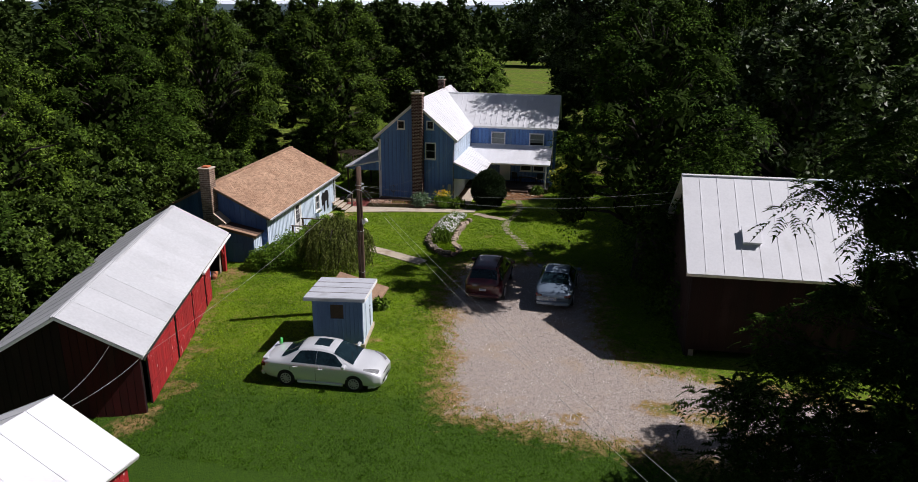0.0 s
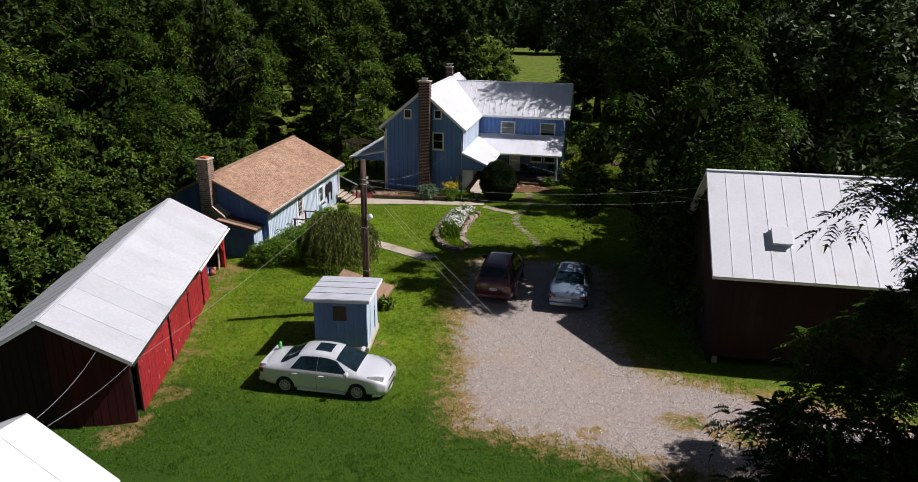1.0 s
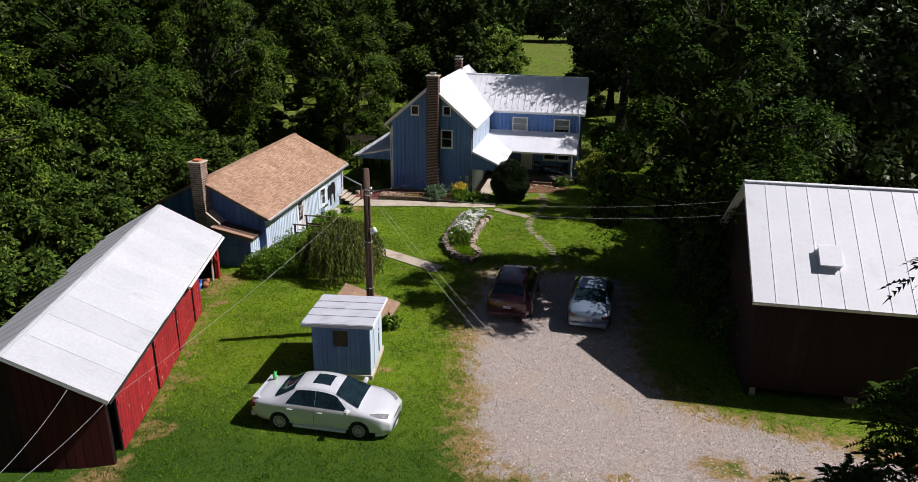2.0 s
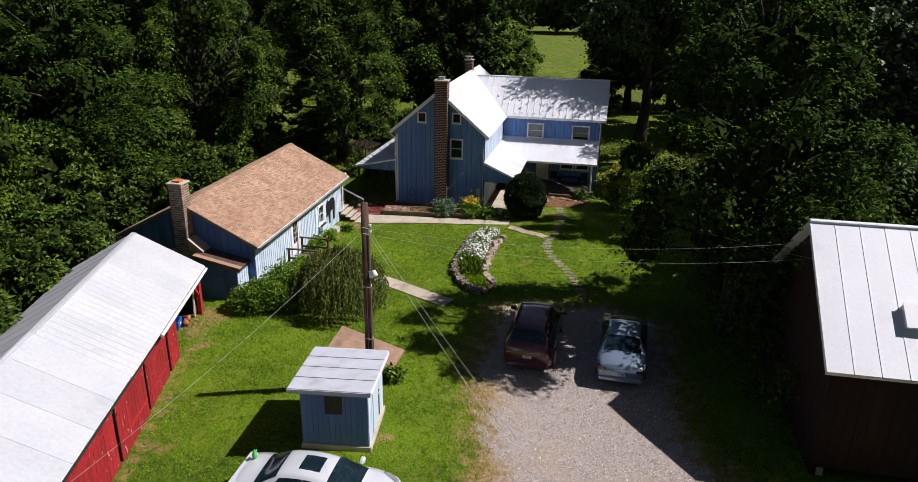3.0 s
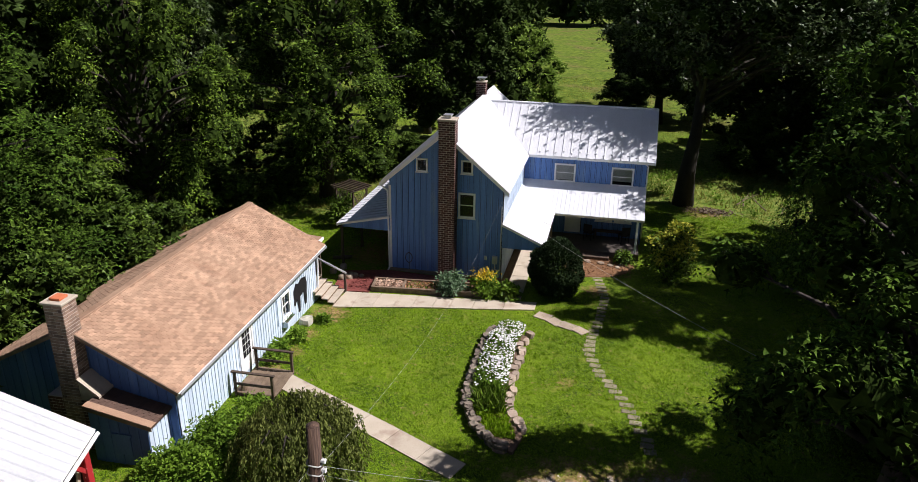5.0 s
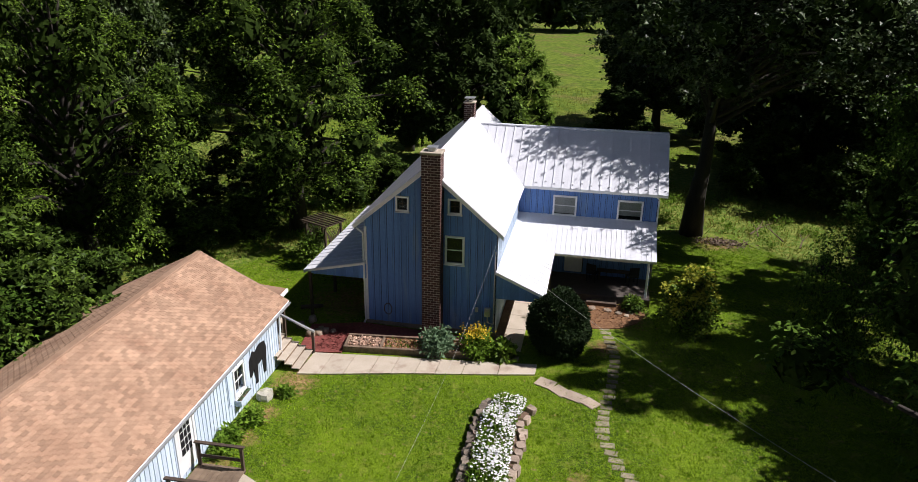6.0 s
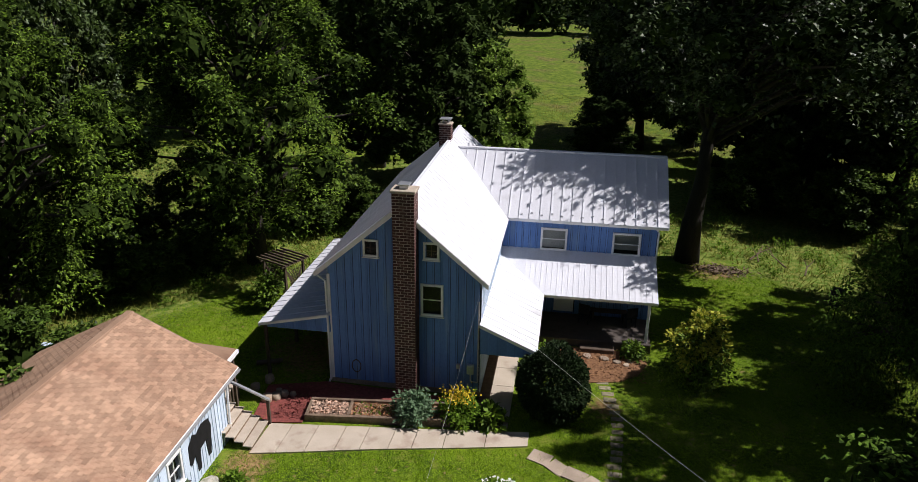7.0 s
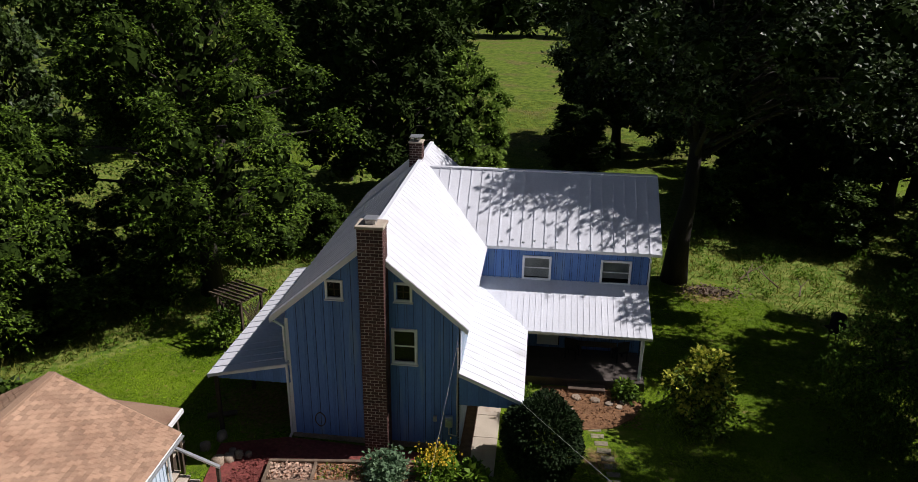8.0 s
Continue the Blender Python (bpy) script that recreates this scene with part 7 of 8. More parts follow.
def weeping_shrub():
    rng = np.random.default_rng(60)
    t = thing("weeping_shrub", "wide weeping shrub with hanging dull green strands", "shrub", spot(-3.6, 31.75))
    n = 560
    az = rng.uniform(0, 2 * math.pi, n)
    reach = np.sqrt(rng.uniform(0.02, 1, n)) * np.where(rng.uniform(0, 1, n) < 0.5, 1.0, 0.85)
    rx, ry, top = 1.85, 2.0, 2.62
    P, D = [], []
    bm = bmesh.new()
    for a, r in zip(az, reach):
        ox, oy = rx * r * math.cos(a), ry * r * math.sin(a)
        z0 = top * math.sqrt(max(0.05, 1 - (0.8 * r) ** 2)) * rng.uniform(0.92, 1.06)
        z1 = rng.uniform(0.02, 0.9) if r > 0.6 else z0 - rng.uniform(0.4, 1.1)
        m = int((z0 - z1) / 0.055) + 4
        s = np.linspace(0, 1, m)
        x = ox * (1 + 0.14 * s) + rng.normal(0, 0.02, m)
        y = oy * (1 + 0.14 * s) + rng.normal(0, 0.02, m)
        P.append(np.stack([x, y, z0 + (z1 - z0) * s ** 1.1], -1))
        D.append(np.tile([0.25 * math.cos(a), 0.25 * math.sin(a), -1.0], (m, 1)) + rng.normal(0, 0.35, (m, 3)))
    P, D = np.concatenate(P), np.concatenate(D)
    P, D = np.repeat(P, 2, 0) + rng.normal(0, 0.02, (2 * len(P), 3)), np.repeat(D, 2, 0)
    put("foliage", np_mesh("strands", leaf_verts(rng, P, D, 0.12, 0.35), 4), LEAF_WEEP, t)
    for k in range(9):
        a = k * 0.7
        tube(bm, [(0, 0, -0.1), (0.3 * math.cos(a), 0.3 * math.sin(a), 1.5), (0.8 * math.cos(a), 1.0 * math.sin(a), 2.3), (1.2 * math.cos(a), 1.5 * math.sin(a), 1.9)], [0.07, 0.05, 0.03, 0.01], 5)
    part("stem", bm, BARK, t)


weeping_shrub()


def flower_bed():
    rng = random.Random(12)
    b = thing("flower_bed", "long flower bed of white daisies edged with rough stones", "flower bed")
    left = [(0.30, 42.3), (0.12, 41.3), (0.10, 40.0), (0.16, 38.8), (0.20, 37.7), (0.40, 36.4), (0.95, 35.3), (1.66, 34.6), (2.3, 34.35)]
    right = [(1.78, 42.2), (1.62, 41.2), (1.66, 39.6), (1.76, 37.4), (2.05, 36.2), (2.5, 35.2)]
    bm = bmesh.new()
    poly = left + right[::-1]
    slab(bm, [(x, y, gz(x, y) + 0.10) for x, y in poly], (0, 0, -0.25))
    part("soil", bm, SOIL, b)

    def along(line, step):
        for (x0, y0), (x1, y1) in zip(line, line[1:]):
            n = max(1, int(math.hypot(x1 - x0, y1 - y0) / step))
            for k in range(n):
                yield x0 + (x1 - x0) * k / n, y0 + (y1 - y0) * k / n, math.degrees(math.atan2(y1 - y0, x1 - x0))

    def ledge_stone(w, d, h):
        """A rough flat quarry stone with broken corners."""
        bm = bmesh.new()
        rim = [(-1, -0.7), (-0.6, -1), (0.5, -0.95), (1, -0.5), (0.95, 0.6), (0.4, 1), (-0.55, 0.9), (-1, 0.45)]
        rim = [(w / 2 * x * rng.uniform(0.82, 1.1), d / 2 * y * rng.uniform(0.82, 1.1)) for x, y in rim]
        loft(bm, [[(x * f, y * f, z + rng.uniform(-0.012, 0.012)) for x, y in rim] for f, z in ((0.94, -0.05), (1.0, h * 0.55), (0.93, h))])
        return bm

    for line, step, layers, stuff_of in ((left, 0.25, 4, LEDGE), (right, 0.36, 1, EDGE_STONE)):
        for k in range(layers):
            for x, y, a in along(line, step):
                flat = layers == 1
                st = ledge_stone(rng.uniform(0.34, 0.44), rng.uniform(0.24, 0.38), rng.uniform(0.14, 0.2)) if flat else ledge_stone(rng.uniform(0.20, 0.46), rng.uniform(0.16, 0.34), rng.uniform(0.035, 0.085))
                part("stone", st, stuff_of, b, m=pose(x + rng.uniform(-0.09, 0.09), y + rng.uniform(-0.08, 0.08), gz(x, y) + 0.04 + 0.068 * k, rng.uniform(-8, 8), rng.uniform(-8, 8), a + rng.uniform(-22, 22) * (0.5 if flat else 1)))
    r2 = np.random.default_rng(13)

    def scatter(n, y0, y1, ins=0.22):
        y = r2.uniform(y0, y1, n)
        lx = np.interp(y, [q[1] for q in left[::-1]], [q[0] for q in left[::-1]]) + ins
        rx = np.interp(y, [q[1] for q in right[::-1]], [q[0] for q in right[::-1]]) - ins
        x = lx + (rx - lx) * r2.uniform(0, 1, n)
        return x, y

    def mound(x, y):
        lx = np.interp(y, [q[1] for q in left[::-1]], [q[0] for q in left[::-1]])
        rx = np.interp(y, [q[1] for q in right[::-1]], [q[0] for q in right[::-1]])
        return ground_z(x, y) + 0.24 + 0.40 * np.sin(np.pi * np.clip((x - lx) / (rx - lx), 0, 1)) ** 0.7 + 0.07 * np.sin(5.3 * x + 2) * np.sin(4.1 * y)

    x, y = scatter(4700, 37.1, 42.4, 0.2)
    p = np.stack([x, y, mound(x, y) - 0.08 - r2.uniform(0, 1, len(x)) ** 2 * 0.4], -1)
    put("daisy_leaves", np_mesh("daisy_leaves", leaf_verts(r2, p, r2.normal(0, 0.5, p.shape) + np.array([0, 0, 0.8]), 0.17, 0.3), 4), LEAF_BUSH, b)
    x, y = scatter(480, 36.2, 37.6, 0.3)
    p = np.stack([x, y, ground_z(x, y) + 0.1], -1)
    put("iris_leaves", np_mesh("iris_leaves", leaf_verts(r2, p, r2.normal(0, 0.45, p.shape) + np.array([0, 0, 0.9]), 0.55, 0.09), 4), LEAF_WALNUT, b, "long sword-shaped leaves")
    x, y = scatter(2600, 35.0, 37.0, 0.25)
    p = np.stack([x, y, ground_z(x, y) + 0.09], -1)
    put("weeds", np_mesh("weeds", leaf_verts(r2, p, r2.normal(0, 0.5, p.shape) + np.array([0, 0, 0.8]), 0.17, 0.2), 4), GRASS_BLADE, b, "grass grown into the bed")
    x, y = scatter(2000, 37.2, 42.4, 0.16)
    patch = np.sin(2.6 * x + 1.1 * y) * np.sin(1.7 * y - 0.9 * x) + r2.normal(0, 0.6, len(x)) + np.clip((y - 39.4) / 3, -0.7, 0.4)
    x, y = x[patch > -0.20], y[patch > -0.20]
    z = mound(x, y) + r2.uniform(-0.05, 0.08, len(x))
    vs = []
    for cx, cy, cz in zip(x, y, z):
        tilt = r2.normal(0, 0.25, 2)
        rr = r2.uniform(0.026, 0.048)
        for k in range(6):
            a0, a1 = k * math.pi / 3, (k + 1) * math.pi / 3
            vs.append([(cx, cy, cz), (cx + rr * math.cos(a0), cy + rr * math.sin(a0), cz + rr * (tilt[0] * math.cos(a0) + tilt[1] * math.sin(a0))),
                       (cx + rr * math.cos(a1), cy + rr * math.sin(a1), cz + rr * (tilt[0] * math.cos(a1) + tilt[1] * math.sin(a1)))])
    tagged(put("daisy_bloom", np_mesh("daisy_bloom", np.array(vs), 3), PETAL, b, "white daisy heads"), kind="stuff")


flower_bed()


def raised_bed():
    b = thing("raised_bed", "raised planting bed framed with weathered timbers", "raised bed", pose(-6.05, 44.93, 0.0, 0, 0, 6.5))
    L, D, z0, z1 = 5.3, 1.0, -0.3, 0.12
    part("soil", boxes(((0.1, 0.1, z0), (L, D, z1 - 0.1))), BED_CHIPS, b)
    for lo, hi in (((0, 0, z0), (L, 0.12, z1)), ((0, D, z0), (L, D + 0.12, z1)), ((-0.005, 0.12, z0), (0.12, D, z1 - 0.01)), ((1.45, 0.12, z0), (1.55, D, z1)), ((L - 0.1, 0.12, z0), (L, D, z1 - 0.01))):
        part("timber", boxes((lo, hi), bevel=0.012), BED_TIMBER, b)
    rng = np.random.default_rng(3)
    for x0, x1, count, size, tone, label in ((0.15, 1.42, 520, 0.15, ((0.30, 0.17, 0.11), (0.62, 0.44, 0.33)), "curled pale dry leaves"), (1.58, L - 0.2, 1100, 0.09, ((0.16, 0.065, 0.028), (0.42, 0.20, 0.09)), "rusty brown leaf litter")):
        p = np.stack([rng.uniform(x0, x1, count), rng.uniform(0.15, D - 0.05, count), rng.uniform(0.0, 0.07, count) + z1 - 0.1], -1)
        tagged(put("dry_leaves", np_mesh("dry_leaves", leaf_verts(rng, p, rng.normal(0, 1, p.shape) * np.array([1, 1, 0.35]), size, 0.6), 4), mat("dry_leaf", *tone, 3, 20, 0.9, 0, vary=0.6, island=True), b, label), kind="stuff")
    p = np.stack([rng.uniform(1.7, 3.4, 160), rng.uniform(0.2, D - 0.1, 160), np.full(160, z1 - 0.08)], -1)
    tagged(put("seedling_growth", np_mesh("seedling_growth", leaf_verts(rng, p, rng.normal(0, 0.6, p.shape) + np.array([0, 0, 0.6]), 0.12, 0.4), 4), LEAF_BUSH, b, "small green seedlings"), kind="stuff")
    m = thing("mulch_bed", "patch of dark red bark mulch by the steps", "mulch", kind="structure")
    bm = bmesh.new()
    slab(bm, [(x, y, gz(x, y) + 0.05) for x, y in ((-7.12, 44.62), (-6.1, 44.80), (-6.1, 46.1), (-1.2, 46.75), (-1.2, 47.3), (-6.1, 47.5), (-8.2, 46.9), (-7.9, 44.9))], (0, 0, -0.15))
    part("mulch", bm, RED_MULCH, m)
    p = np.stack([rng.uniform(-7.2, -6.15, 700), rng.uniform(44.95, 46.9, 700), rng.uniform(0.05, 0.10, 700)], -1)
    p[:, 2] += ground_z(p[:, 0], p[:, 1])
    put("mulch_chips", np_mesh("mulch_chips", leaf_verts(rng, p, rng.normal(0, 1, p.shape) * np.array([1, 1, 0.3]), 0.09, 0.4), 4), RED_MULCH, m)
    rng2 = random.Random(4)
    for x, y, r in ((-7.55, 46.1, 0.2), (-7.3, 46.3, 0.17), (-7.85, 45.9, 0.22), (-7.6, 46.45, 0.15), (-7.0, 46.35, 0.13), (-8.3, 47.2, 0.2), (-8.6, 46.6, 0.18)):
        s = thing("rock", "rounded pale field stone piled by the steps", "rock", pose(x, y, gz(x, y), 0, 0, rng2.uniform(0, 90)), "rocks by the steps")
        part("rock_body", flat_stone(rng2, r, r * 1.2, 8), STONE, s, smooth=True)
    s = thing("boulder", "pale boulder at the cottage wall", "rock", pose(-7.55, 41.05, gz(-7.5, 41)))
    part("rock_body", flat_stone(rng2, 0.30, 0.26, 7), PALE_STONE, s)
    f = thing("porch_bed", "bed of rusty brown bark mulch in front of the porch", "mulch", kind="structure")
    bm = bmesh.new()
    slab(bm, [(x, y, gz(x, y) + 0.035) for x, y in ((2.7, 49.9), (3.6, 49.3), (4.9, 49.6), (5.7, 50.3), (6.1, 51.2), (6.0, 52.1), (2.4, 52.1), (2.3, 50.8))], (0, 0, -0.15))
    part("mulch", bm, RUST_MULCH, f)
    p = np.stack([rng.uniform(2.5, 5.9, 900), rng.uniform(49.6, 52.0, 900), rng.uniform(0.03, 0.07, 900)], -1)
    p[:, 2] += ground_z(p[:, 0], p[:, 1])
    put("mulch_chips", np_mesh("mulch_chips", leaf_verts(rng, p, rng.normal(0, 1, p.shape) * np.array([1, 1, 0.3]), 0.10, 0.4), 4), RUST_MULCH, f)
    l = thing("log", "short weathered log lying in the shade", "log", pose(-9.3, 48.3, gz(-9.3, 48.3) + 0.1, 0, 0, 20))
    bm = bmesh.new()
    tube(bm, [(0, 0, 0), (1.0, 0, 0.02)], [0.1, 0.09], 10)
    part("log_body", bm, TIMBER, l, smooth=True)


raised_bed()

# ---- steps, deck, pergola, porch things ----


def steps_and_deck():
    s = thing("cottage_steps", "wide weathered wooden steps with a handrail beside the cottage", "steps", pose(-7.15, 43.05, -0.1, 0, 0, 2))
    for k in range(5):
        part("tread", boxes(((-0.30 - 0.28 * k, 0, 0.15 * (k + 1) - 0.045), (0.02 - 0.28 * k, 1.5, 0.15 * (k + 1))), bevel=0.008), PALE_TIMBER, s)
        part("riser", boxes(((-0.03 - 0.28 * k, 0.02, 0.15 * k), (-0.005 - 0.28 * k, 1.48, 0.15 * (k + 1) - 0.046))), TIMBER, s)
    for k in range(8):
        part("deck_board", boxes(((-3.2 + 0.2 * k + 0.01, 0.0, 0.70), (-3.0 + 0.2 * k - 0.004, 2.9, 0.745)), bevel=0.005), PALE_TIMBER, s)
    part("deck_frame", boxes(((-3.2, 0.02, 0.0), (-1.62, 2.88, 0.699))), DARK_WOOD, s)
    for x, z in ((0.05, 0.0), (-1.35, 0.7)):
        part("rail_post", boxes(((x - 0.05, 1.45, z - 0.2), (x + 0.05, 1.55, z + 0.95)), bevel=0.006), DARK_WOOD, s)
    bm = bmesh.new()
    slab(bm, [(0.12, 1.45, 0.99), (0.12, 1.55, 0.99), (-1.42, 1.55, 1.69), (-1.42, 1.45, 1.69)], (0, 0, -0.07))
    part("handrail", bm, METAL, s, "pale grey handrail")
    d = thing("cottage_deck", "small weathered wooden deck with dark railings at the cottage door", "deck", pose(-8.05, 35.25, 0, 0, 0, 1.75))
    for k in range(9):
        part("deck_board", boxes(((0.17 * k + 0.33, 0, 0.22), (0.17 * k + 0.49, 1.75, 0.26)), bevel=0.004), TIMBER, d)
    part("deck_frame", boxes(((0.34, 0.03, -0.2), (1.82, 1.72, 0.219))), DARK_WOOD, d)
    part("tread", boxes(((1.86, 0.2, -0.05), (2.16, 1.55, 0.08)), bevel=0.006), TIMBER, d)
    for y in (0.03, 1.68):
        for x in (0.36, 1.75):
            part("rail_post", boxes(((x, y - 0.045, -0.2), (x + 0.09, y + 0.045, 1.05)), bevel=0.005), DARK_WOOD, d)
        part("rail", boxes(((0.3, y - 0.06, 1.052), (1.9, y + 0.06, 1.10)), bevel=0.006), DARK_WOOD, d)
        part("rail", boxes(((0.46, y - 0.03, 0.56), (1.74, y + 0.03, 0.65)), bevel=0.006), DARK_WOOD, d)
    pot = thing("log_stool", "short round log standing on the deck", "log", pose(-7.45, 35.5, 0.262))
    bm = bmesh.new()
    tube(bm, [(0, 0, 0), (0, 0, 0.22)], [0.12, 0.11], 12)
    part("log_body", bm, TIMBER, pot)


steps_and_deck()


def pergola():
    p = thing("pergola", "small weathered wooden pergola with lattice sides", "pergola", pose(-10.35, 54.0, gz(-10.3, 54), 0, 0, -25))
    for x in (-0.7, 0.7):
        for y in (-0.55, 0.55):
            part("post", boxes(((x - 0.05, y - 0.05, -0.3), (x + 0.05, y + 0.05, 2.2)), bevel=0.006), DARK_WOOD, p)
        part("beam", boxes(((x - 0.04, -0.8, 2.2), (x + 0.04, 0.8, 2.32)), bevel=0.006), DARK_WOOD, p)
        for k in range(7):
            bm = bmesh.new()
            y0 = -0.5 + 0.16 * k
            for sg in (1, -1):
                slab(bm, [(x - 0.01 * sg, max(-0.5, min(0.5, y0 - 0.5 * sg)), 0.6), (x - 0.01 * sg, max(-0.5, min(0.5, y0 - 0.5 * sg)) + 0.035, 0.6), (x - 0.01 * sg, max(-0.5, min(0.5, y0 + 0.5 * sg)) + 0.035, 2.0), (x - 0.01 * sg, max(-0.5, min(0.5, y0 + 0.5 * sg)), 2.0)], (0.012, 0, 0))
            part("lattice", bm, DARK_WOOD, p)
    for k in range(7):
        part("slat", boxes(((-0.95, -0.75 + 0.24 * k, 2.322), (0.95, -0.69 + 0.24 * k, 2.40)), bevel=0.004), DARK_WOOD, p)


pergola()
for i, (x, y, r, hgt) in enumerate(((-10.9, 53.1, 0.7, 2.0), (-11.2, 54.6, 0.8, 2.2), (-9.6, 53.3, 0.5, 1.2))):
    shrub("climbing_plant", "green climbing plant on the pergola", spot(x, y), 70 + i, r, hgt, 1500, 0.16, LEAF_WALNUT, "plant")


def porch_things():
    for k, x in enumerate((3.6, 5.5)):
        c = thing("porch_chair", "dark metal chair on the shaded porch", "chair", pose(x, 53.9, 0.06, 0, 0, 200 if k else 160), "porch chairs")
        part("seat", boxes(((-0.25, -0.25, 0.42), (0.25, 0.25, 0.46)), bevel=0.01), BLACK, c)
        part("backrest", boxes(((-0.25, 0.22, 0.5), (0.25, 0.26, 0.95)), bevel=0.01), BLACK, c)
        for lx in (-0.23, 0.19):
            for ly in (-0.23, 0.19):
                part("leg", boxes(((lx, ly, 0), (lx + 0.04, ly + 0.04, 0.42))), BLACK, c)
    b = thing("porch_bench", "long dark bench against the porch wall", "bench", pose(4.6, 54.3, 0.06))
    part("seat", boxes(((-0.8, -0.2, 0.40), (0.8, 0.2, 0.45)), bevel=0.01), DARK_WOOD, b)
    for x in (-0.7, 0.6):
        part("leg", boxes(((x, -0.18, 0), (x + 0.08, 0.18, 0.4))), DARK_WOOD, b)
    g = thing("garden_grill", "dark smoker grill standing on the lawn's edge", "grill", pose(15.2, 57.7, gz(15.2, 57.7), 0, 0, 20))
    bm = bmesh.new()
    tube(bm, [(0, 0, 0.45), (0, 0, 0.55), (0, 0, 1.15), (0, 0, 1.25)], [0.22, 0.3, 0.3, 0.1], 16)
    part("barrel", bm, BLACK, g, smooth=True)
    bm = bmesh.new()
    tube(bm, [(0, 0, 1.24), (0, 0, 1.36), (0, 0, 1.48)], [0.34, 0.3, 0.04], 8)
    part("hood", bm, BLACK, g, "dark pointed hood")
    part("side_shelf", boxes(((0.28, -0.2, 0.78), (0.62, 0.2, 0.81)), ((-0.5, -0.2, 0.78), (-0.28, 0.2, 0.81))), BLACK, g)
    for k in range(3):
        a = k * 2.1
        bm = bmesh.new()
        tube(bm, [(0.18 * math.cos(a), 0.18 * math.sin(a), 0.5), (0.28 * math.cos(a), 0.28 * math.sin(a), -0.1)], 0.02, 6)
        part("leg", bm, BLACK, g)


porch_things()


def barn_clutter():
    blue = mat("blue_plastic", (0.02, 0.10, 0.45), (0.03, 0.15, 0.55), 5, 30, 0.5, 0)
    clay = mat("terracotta", (0.40, 0.13, 0.06), (0.50, 0.18, 0.09), 5, 30, 0.9, 0.2)
    b = thing("blue_crate", "bright blue plastic crate in the open barn bay", "crate", pose(-9.55, 28.44, gz(-9.5, 28.4), 0, 0, 20))
    part("crate_body", boxes(((-0.25, -0.3, 0), (0.25, 0.3, 0.05)), ((-0.25, -0.3, 0.05), (-0.22, 0.3, 0.34)), ((0.22, -0.3, 0.05), (0.25, 0.3, 0.34)), ((-0.22, -0.3, 0.05), (0.22, -0.27, 0.34)), ((-0.22, 0.27, 0.05), (0.22, 0.3, 0.34))), blue, b)
    part("label", boxes(((0.252, -0.1, 0.14), (0.258, 0.12, 0.22))), WHITE, b, "white label")
    for x, y, t in ((-9.2, 28.72, 40), (-9.4, 29.0, 100)):
        p = thing("clay_pot", "terracotta pot lying on its side by the barn", "pot", pose(x, y, gz(x, y) + 0.15, 90, 0, t), "clay pots")
        bm = bmesh.new()
        tube(bm, [(0, 0, -0.18), (0, 0, 0.12), (0, 0, 0.13), (0, 0, 0.2)], [0.08, 0.115, 0.13, 0.13], 14)
        part("pot_body", bm, clay, p, smooth=True)
    for k, (x, y) in enumerate(((-9.24, 29.42), (-9.33, 29.72), (-9.5, 29.95))):
        p = thing("old_plank", "weathered plank leaning inside the barn bay", "plank", pose(x, y, gz(x, y), -9, 0, 17), "leaning planks")
        part("plank_body", boxes(((0, -0.1, 0), (0.04, 0.1, 1.7 - 0.2 * k))), PALE_TIMBER, p)


barn_clutter()


def brush():
    """Fallen branches and chips round the shade tree."""
    for x, y, t, l in ((12.9, 64.6, 30, 1.6), (13.3, 64.3, 80, 1.1), (14.6, 63.6, 120, 1.8), (15.3, 62.6, 60, 1.3)):
        b = thing("fallen_branch", "dry fallen branch in the long grass", "branch", pose(x, y, gz(x, y) + 0.2, 0, -12, t), "fallen branches")
        bm = bmesh.new()
        tube(bm, [(0, 0, 0), (l * 0.5, 0.1, 0.12), (l, -0.1, 0.3)], [0.05, 0.035, 0.012], 6)
        tube(bm, [(l * 0.5, 0.1, 0.12), (l * 0.8, 0.4, 0.35)], [0.03, 0.01], 5)
        part("branch_body", bm, TIMBER, b)
    r2 = np.random.default_rng(14)
    n = 500
    x, y = r2.normal(10.9, 0.75, n), r2.normal(62.9, 0.4, n)
    p = np.stack([x, y, ground_z(x, y) + r2.uniform(0.03, 0.16, n)], -1)
    ob = put("wood_chips", np_mesh("wood_chips", leaf_verts(r2, p, r2.normal(0, 1, p.shape) * np.array([1, 1, 0.3]), 0.2, 0.5), 4), TIMBER, None)
    tagged(ob, "scattered wood chips at the foot of the shade tree", "wood chips", kind="stuff")


brush()


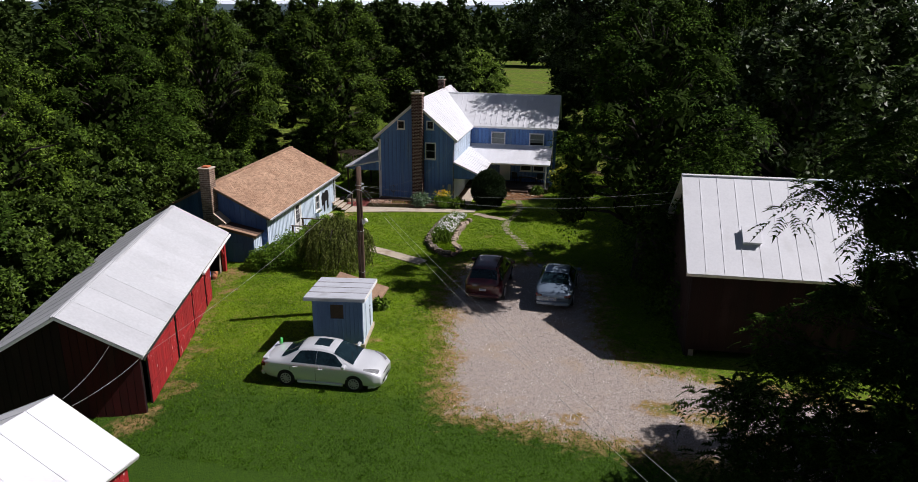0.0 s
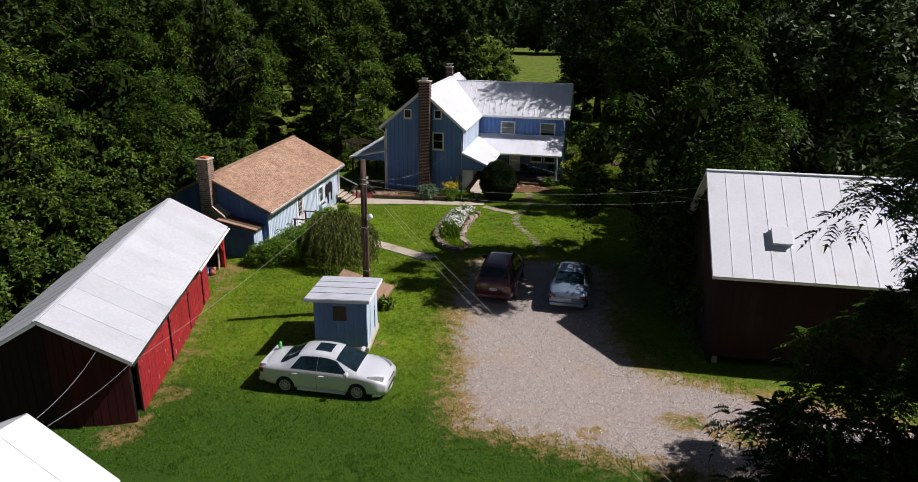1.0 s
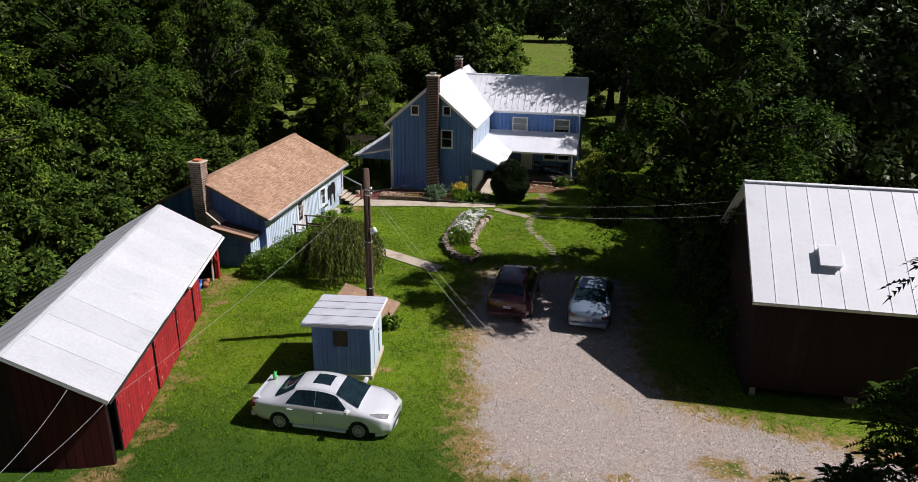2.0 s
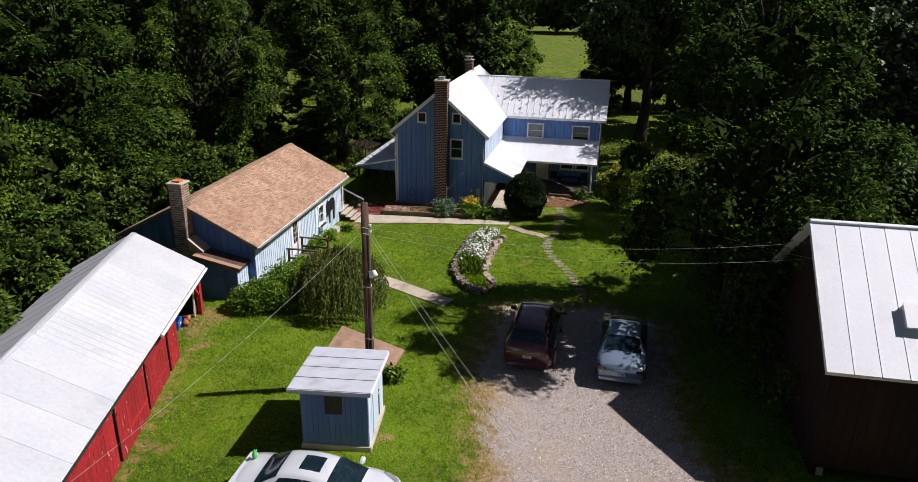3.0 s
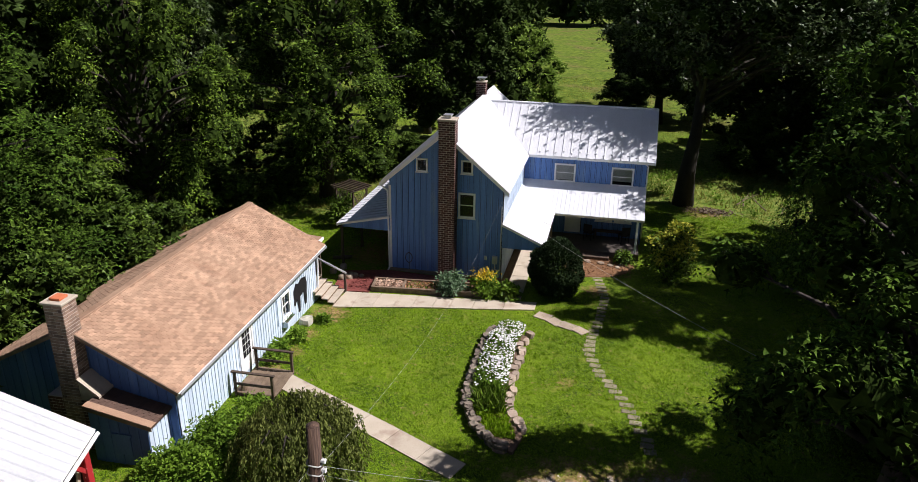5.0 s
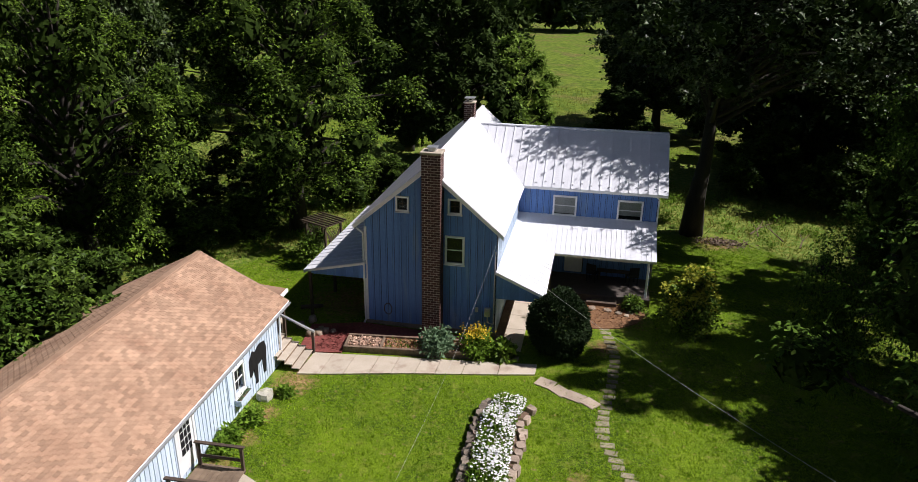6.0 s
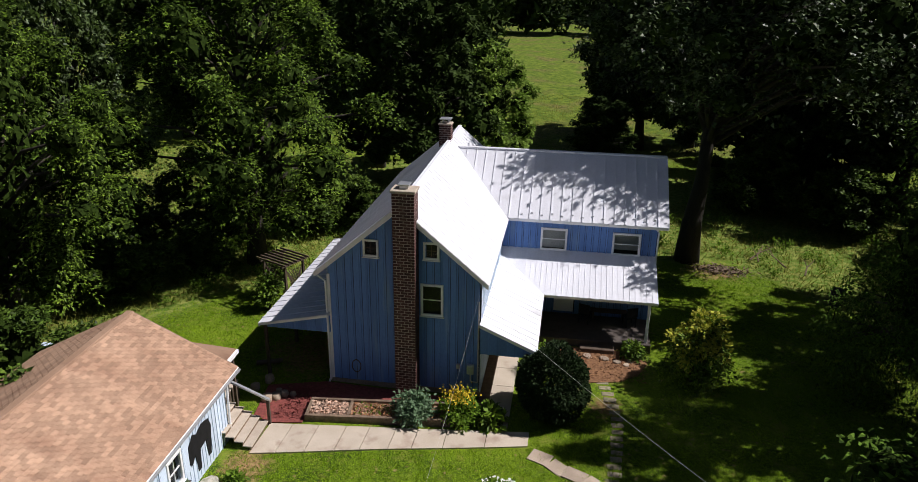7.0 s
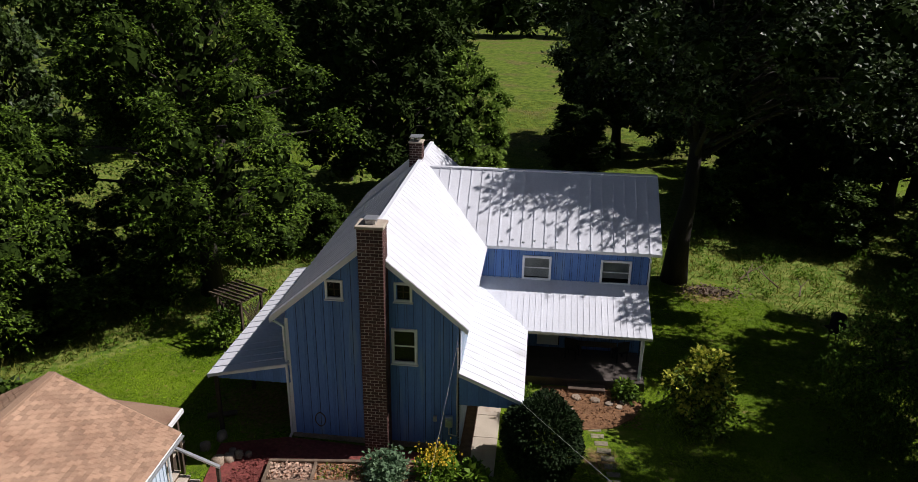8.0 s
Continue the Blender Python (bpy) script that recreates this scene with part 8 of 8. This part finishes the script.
def covered_stack():
    """A stack under a pale sheet, behind the cottage."""
    t = thing("covered_stack", "stack under a pale weathered sheet behind the cottage", "stack", pose(-16.2, 46.6, gz(-16.2, 46.6), 0, 0, 20))
    part("stack_body", boxes(((-0.85, -0.5, -0.2), (0.85, 0.5, 1.0)), bevel=0.03), DARK_WOOD, t)
    bm = bmesh.new()
    rows = []
    for i, u in enumerate(np.linspace(-1.0, 1.0, 9)):
        sag = 0.03 * math.sin(i * 2.1)
        rows.append([(u, -0.62 + sag, 0.55), (u, -0.56, 1.02 + sag), (u, 0.0, 1.10 + sag), (u, 0.56, 1.03 - sag), (u, 0.62, 0.6 + sag)])
    loft(bm, rows, closed=False, cap=False)
    part("sheet", bm, PALE_SUNLIT_BLUE, t, "pale blue-white sheet", smooth=True)


covered_stack()

# ---- grass, weeds and loose stones ----


def blades(rng, x, y, h, w):
    n = len(x)
    z = ground_z(x, y)
    a = rng.uniform(0, 2 * math.pi, n)
    dx, dy = np.cos(a) * w / 2, np.sin(a) * w / 2
    tip = rng.normal(0, 0.7, (n, 2)) * h[:, None]
    return np.stack([np.stack([x - dx, y - dy, z - 0.01], -1), np.stack([x + dx, y + dy, z - 0.01], -1), np.stack([x + tip[:, 0], y + tip[:, 1], z + h], -1)], 1)


def grass():
    rng = np.random.default_rng(30)
    n, each = 72000, 6  # tufts, and blades in each
    tx, ty = rng.uniform(-10, 15, n), rng.uniform(14, 54, n)
    more = 13000  # the lawn beside and behind the farmhouse
    side = rng.uniform(0, 1, more) < 0.5
    tx = np.concatenate([tx, np.where(side, rng.uniform(-19, -8, more), rng.uniform(7, 17, more))])
    ty = np.concatenate([ty, np.where(side, rng.uniform(46, 56, more), rng.uniform(54, 64, more))])
    n = n + more
    tall = np.repeat(rng.uniform(0.45, 1.0, n) ** 2, each)
    n = n * each
    x, y = np.repeat(tx, each) + rng.normal(0, 0.07, n), np.repeat(ty, each) + rng.normal(0, 0.07, n)
    keep = poly_dist(x, y, GRAVEL) < rng.normal(0, 0.35, n)
    keep &= ~((x > -6) & (x < 6.4) & (y > 47.6)) & ~((x < -7.7) & (x > -15) & (y > 31) & (y < 46))
    keep &= ~((y > 43 + 0.225 * (x + 6.44)) & (y < 45.3 + 0.07 * (x + 7)) & (x > -7.2) & (x < 1.7))
    q = (x + 6.5) * 0.4163 + (y - 36.55) * 0.9092
    keep &= ~((abs(q) < 0.42) & (x > -6.5) & (x < 0.9))
    keep &= rng.uniform(0, 1, n) < np.where((y > 46) & (y < 54) & (x > -10), 0.6, 1.0)
    keep &= (y < 46) | (poly_dist(x, y, LAWN) > -0.3)
    x, y = x[keep], y[keep]
    h = rng.uniform(0.05, 0.10, len(x)) * np.maximum(tall[keep], 0.4)
    v = blades(rng, x, y, h, rng.uniform(0.02, 0.045, len(x)))
    # blades south of about y = 19.5 take the darker green
    southern = y + rng.normal(0, 1.5, len(y)) < 19.5
    for sel, look_of, label in ((~southern, GRASS_BLADE, "short mown yellow-green grass"), (southern, SOUTH_BLADE, "short mown dark green grass")):
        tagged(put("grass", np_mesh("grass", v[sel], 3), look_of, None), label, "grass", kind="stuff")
    n = 150000
    x, y = rng.uniform(-36, 40, n), 46 + 74 * rng.uniform(0, 1, n) ** 1.5
    keep = (poly_dist(x, y, LAWN) < -0.4) & (rng.uniform(0, 1, n) < np.where(y < 75, 1, 0.55))
    x, y = x[keep], y[keep]
    h = rng.uniform(0.12, 0.45, len(x)) * np.where(y < 75, 1, 0.7)
    ob = put("meadow_grass", np_mesh("meadow_grass", blades(rng, x, y, h, rng.uniform(0.025, 0.07, len(x))), 3), MEADOW_BLADE, None)
    tagged(ob, "long unmown meadow grass with dry stalks", "grass", kind="stuff")
    n, each = 620, 55  # weeds standing in the meadow
    x, y = rng.uniform(-24, 34, n), rng.uniform(52, 76, n)
    keep = poly_dist(x, y, LAWN) < -0.5
    x, y = x[keep], y[keep]
    size = rng.uniform(0.25, 0.75, len(x))
    c = np.stack([x, y, ground_z(x, y)], -1)
    u = rng.normal(0, 1, (len(x), each, 3)) * np.array([0.5, 0.5, 0.3]) + np.array([0, 0, 0.55])
    p = (c[:, None] + u * size[:, None, None]).reshape(-1, 3)
    v = leaf_verts(rng, p, rng.normal(0, 1, p.shape) + np.array([0, 0, 0.6]), 0.17, 0.5)
    ob = put("meadow_weeds", np_mesh("meadow_weeds", v, 4), LEAF_BUSH, None)
    tagged(ob, "leafy green weeds standing in the meadow", "weeds", kind="stuff")


def gravel():
    rng = np.random.default_rng(31)
    n = 26000
    x, y = rng.uniform(3, 22, n), rng.uniform(14, 34, n)
    keep = poly_dist(x, y, GRAVEL) > rng.normal(0.15, 0.3, n)
    x, y = x[keep], y[keep]
    r = rng.uniform(0.014, 0.045, len(x))
    z = ground_z(x, y)
    c = np.stack([x, y, z], -1)
    a = rng.uniform(0, 6.28, len(x))
    pts = [c + np.stack([r * np.cos(a + k * 1.571), r * np.sin(a + k * 1.571), 0 * r - 0.004], -1) for k in range(4)]
    top = c + np.stack([rng.normal(0, 0.2, len(x)) * r, rng.normal(0, 0.2, len(x)) * r, r * rng.uniform(0.5, 1.0, len(x))], -1)
    v = np.concatenate([np.stack([pts[k], pts[(k + 1) % 4], top], 1) for k in range(4)], 0)
    ob = put("gravel", np_mesh("gravel", v, 3), mat("gravel_stone", (0.34, 0.295, 0.265), (0.66, 0.60, 0.56), 20, 90, 0.9, 0, vary=0.7, island=True), None)
    tagged(ob, "loose pale gravel on the drive", "gravel", kind="stuff")


grass()
gravel()
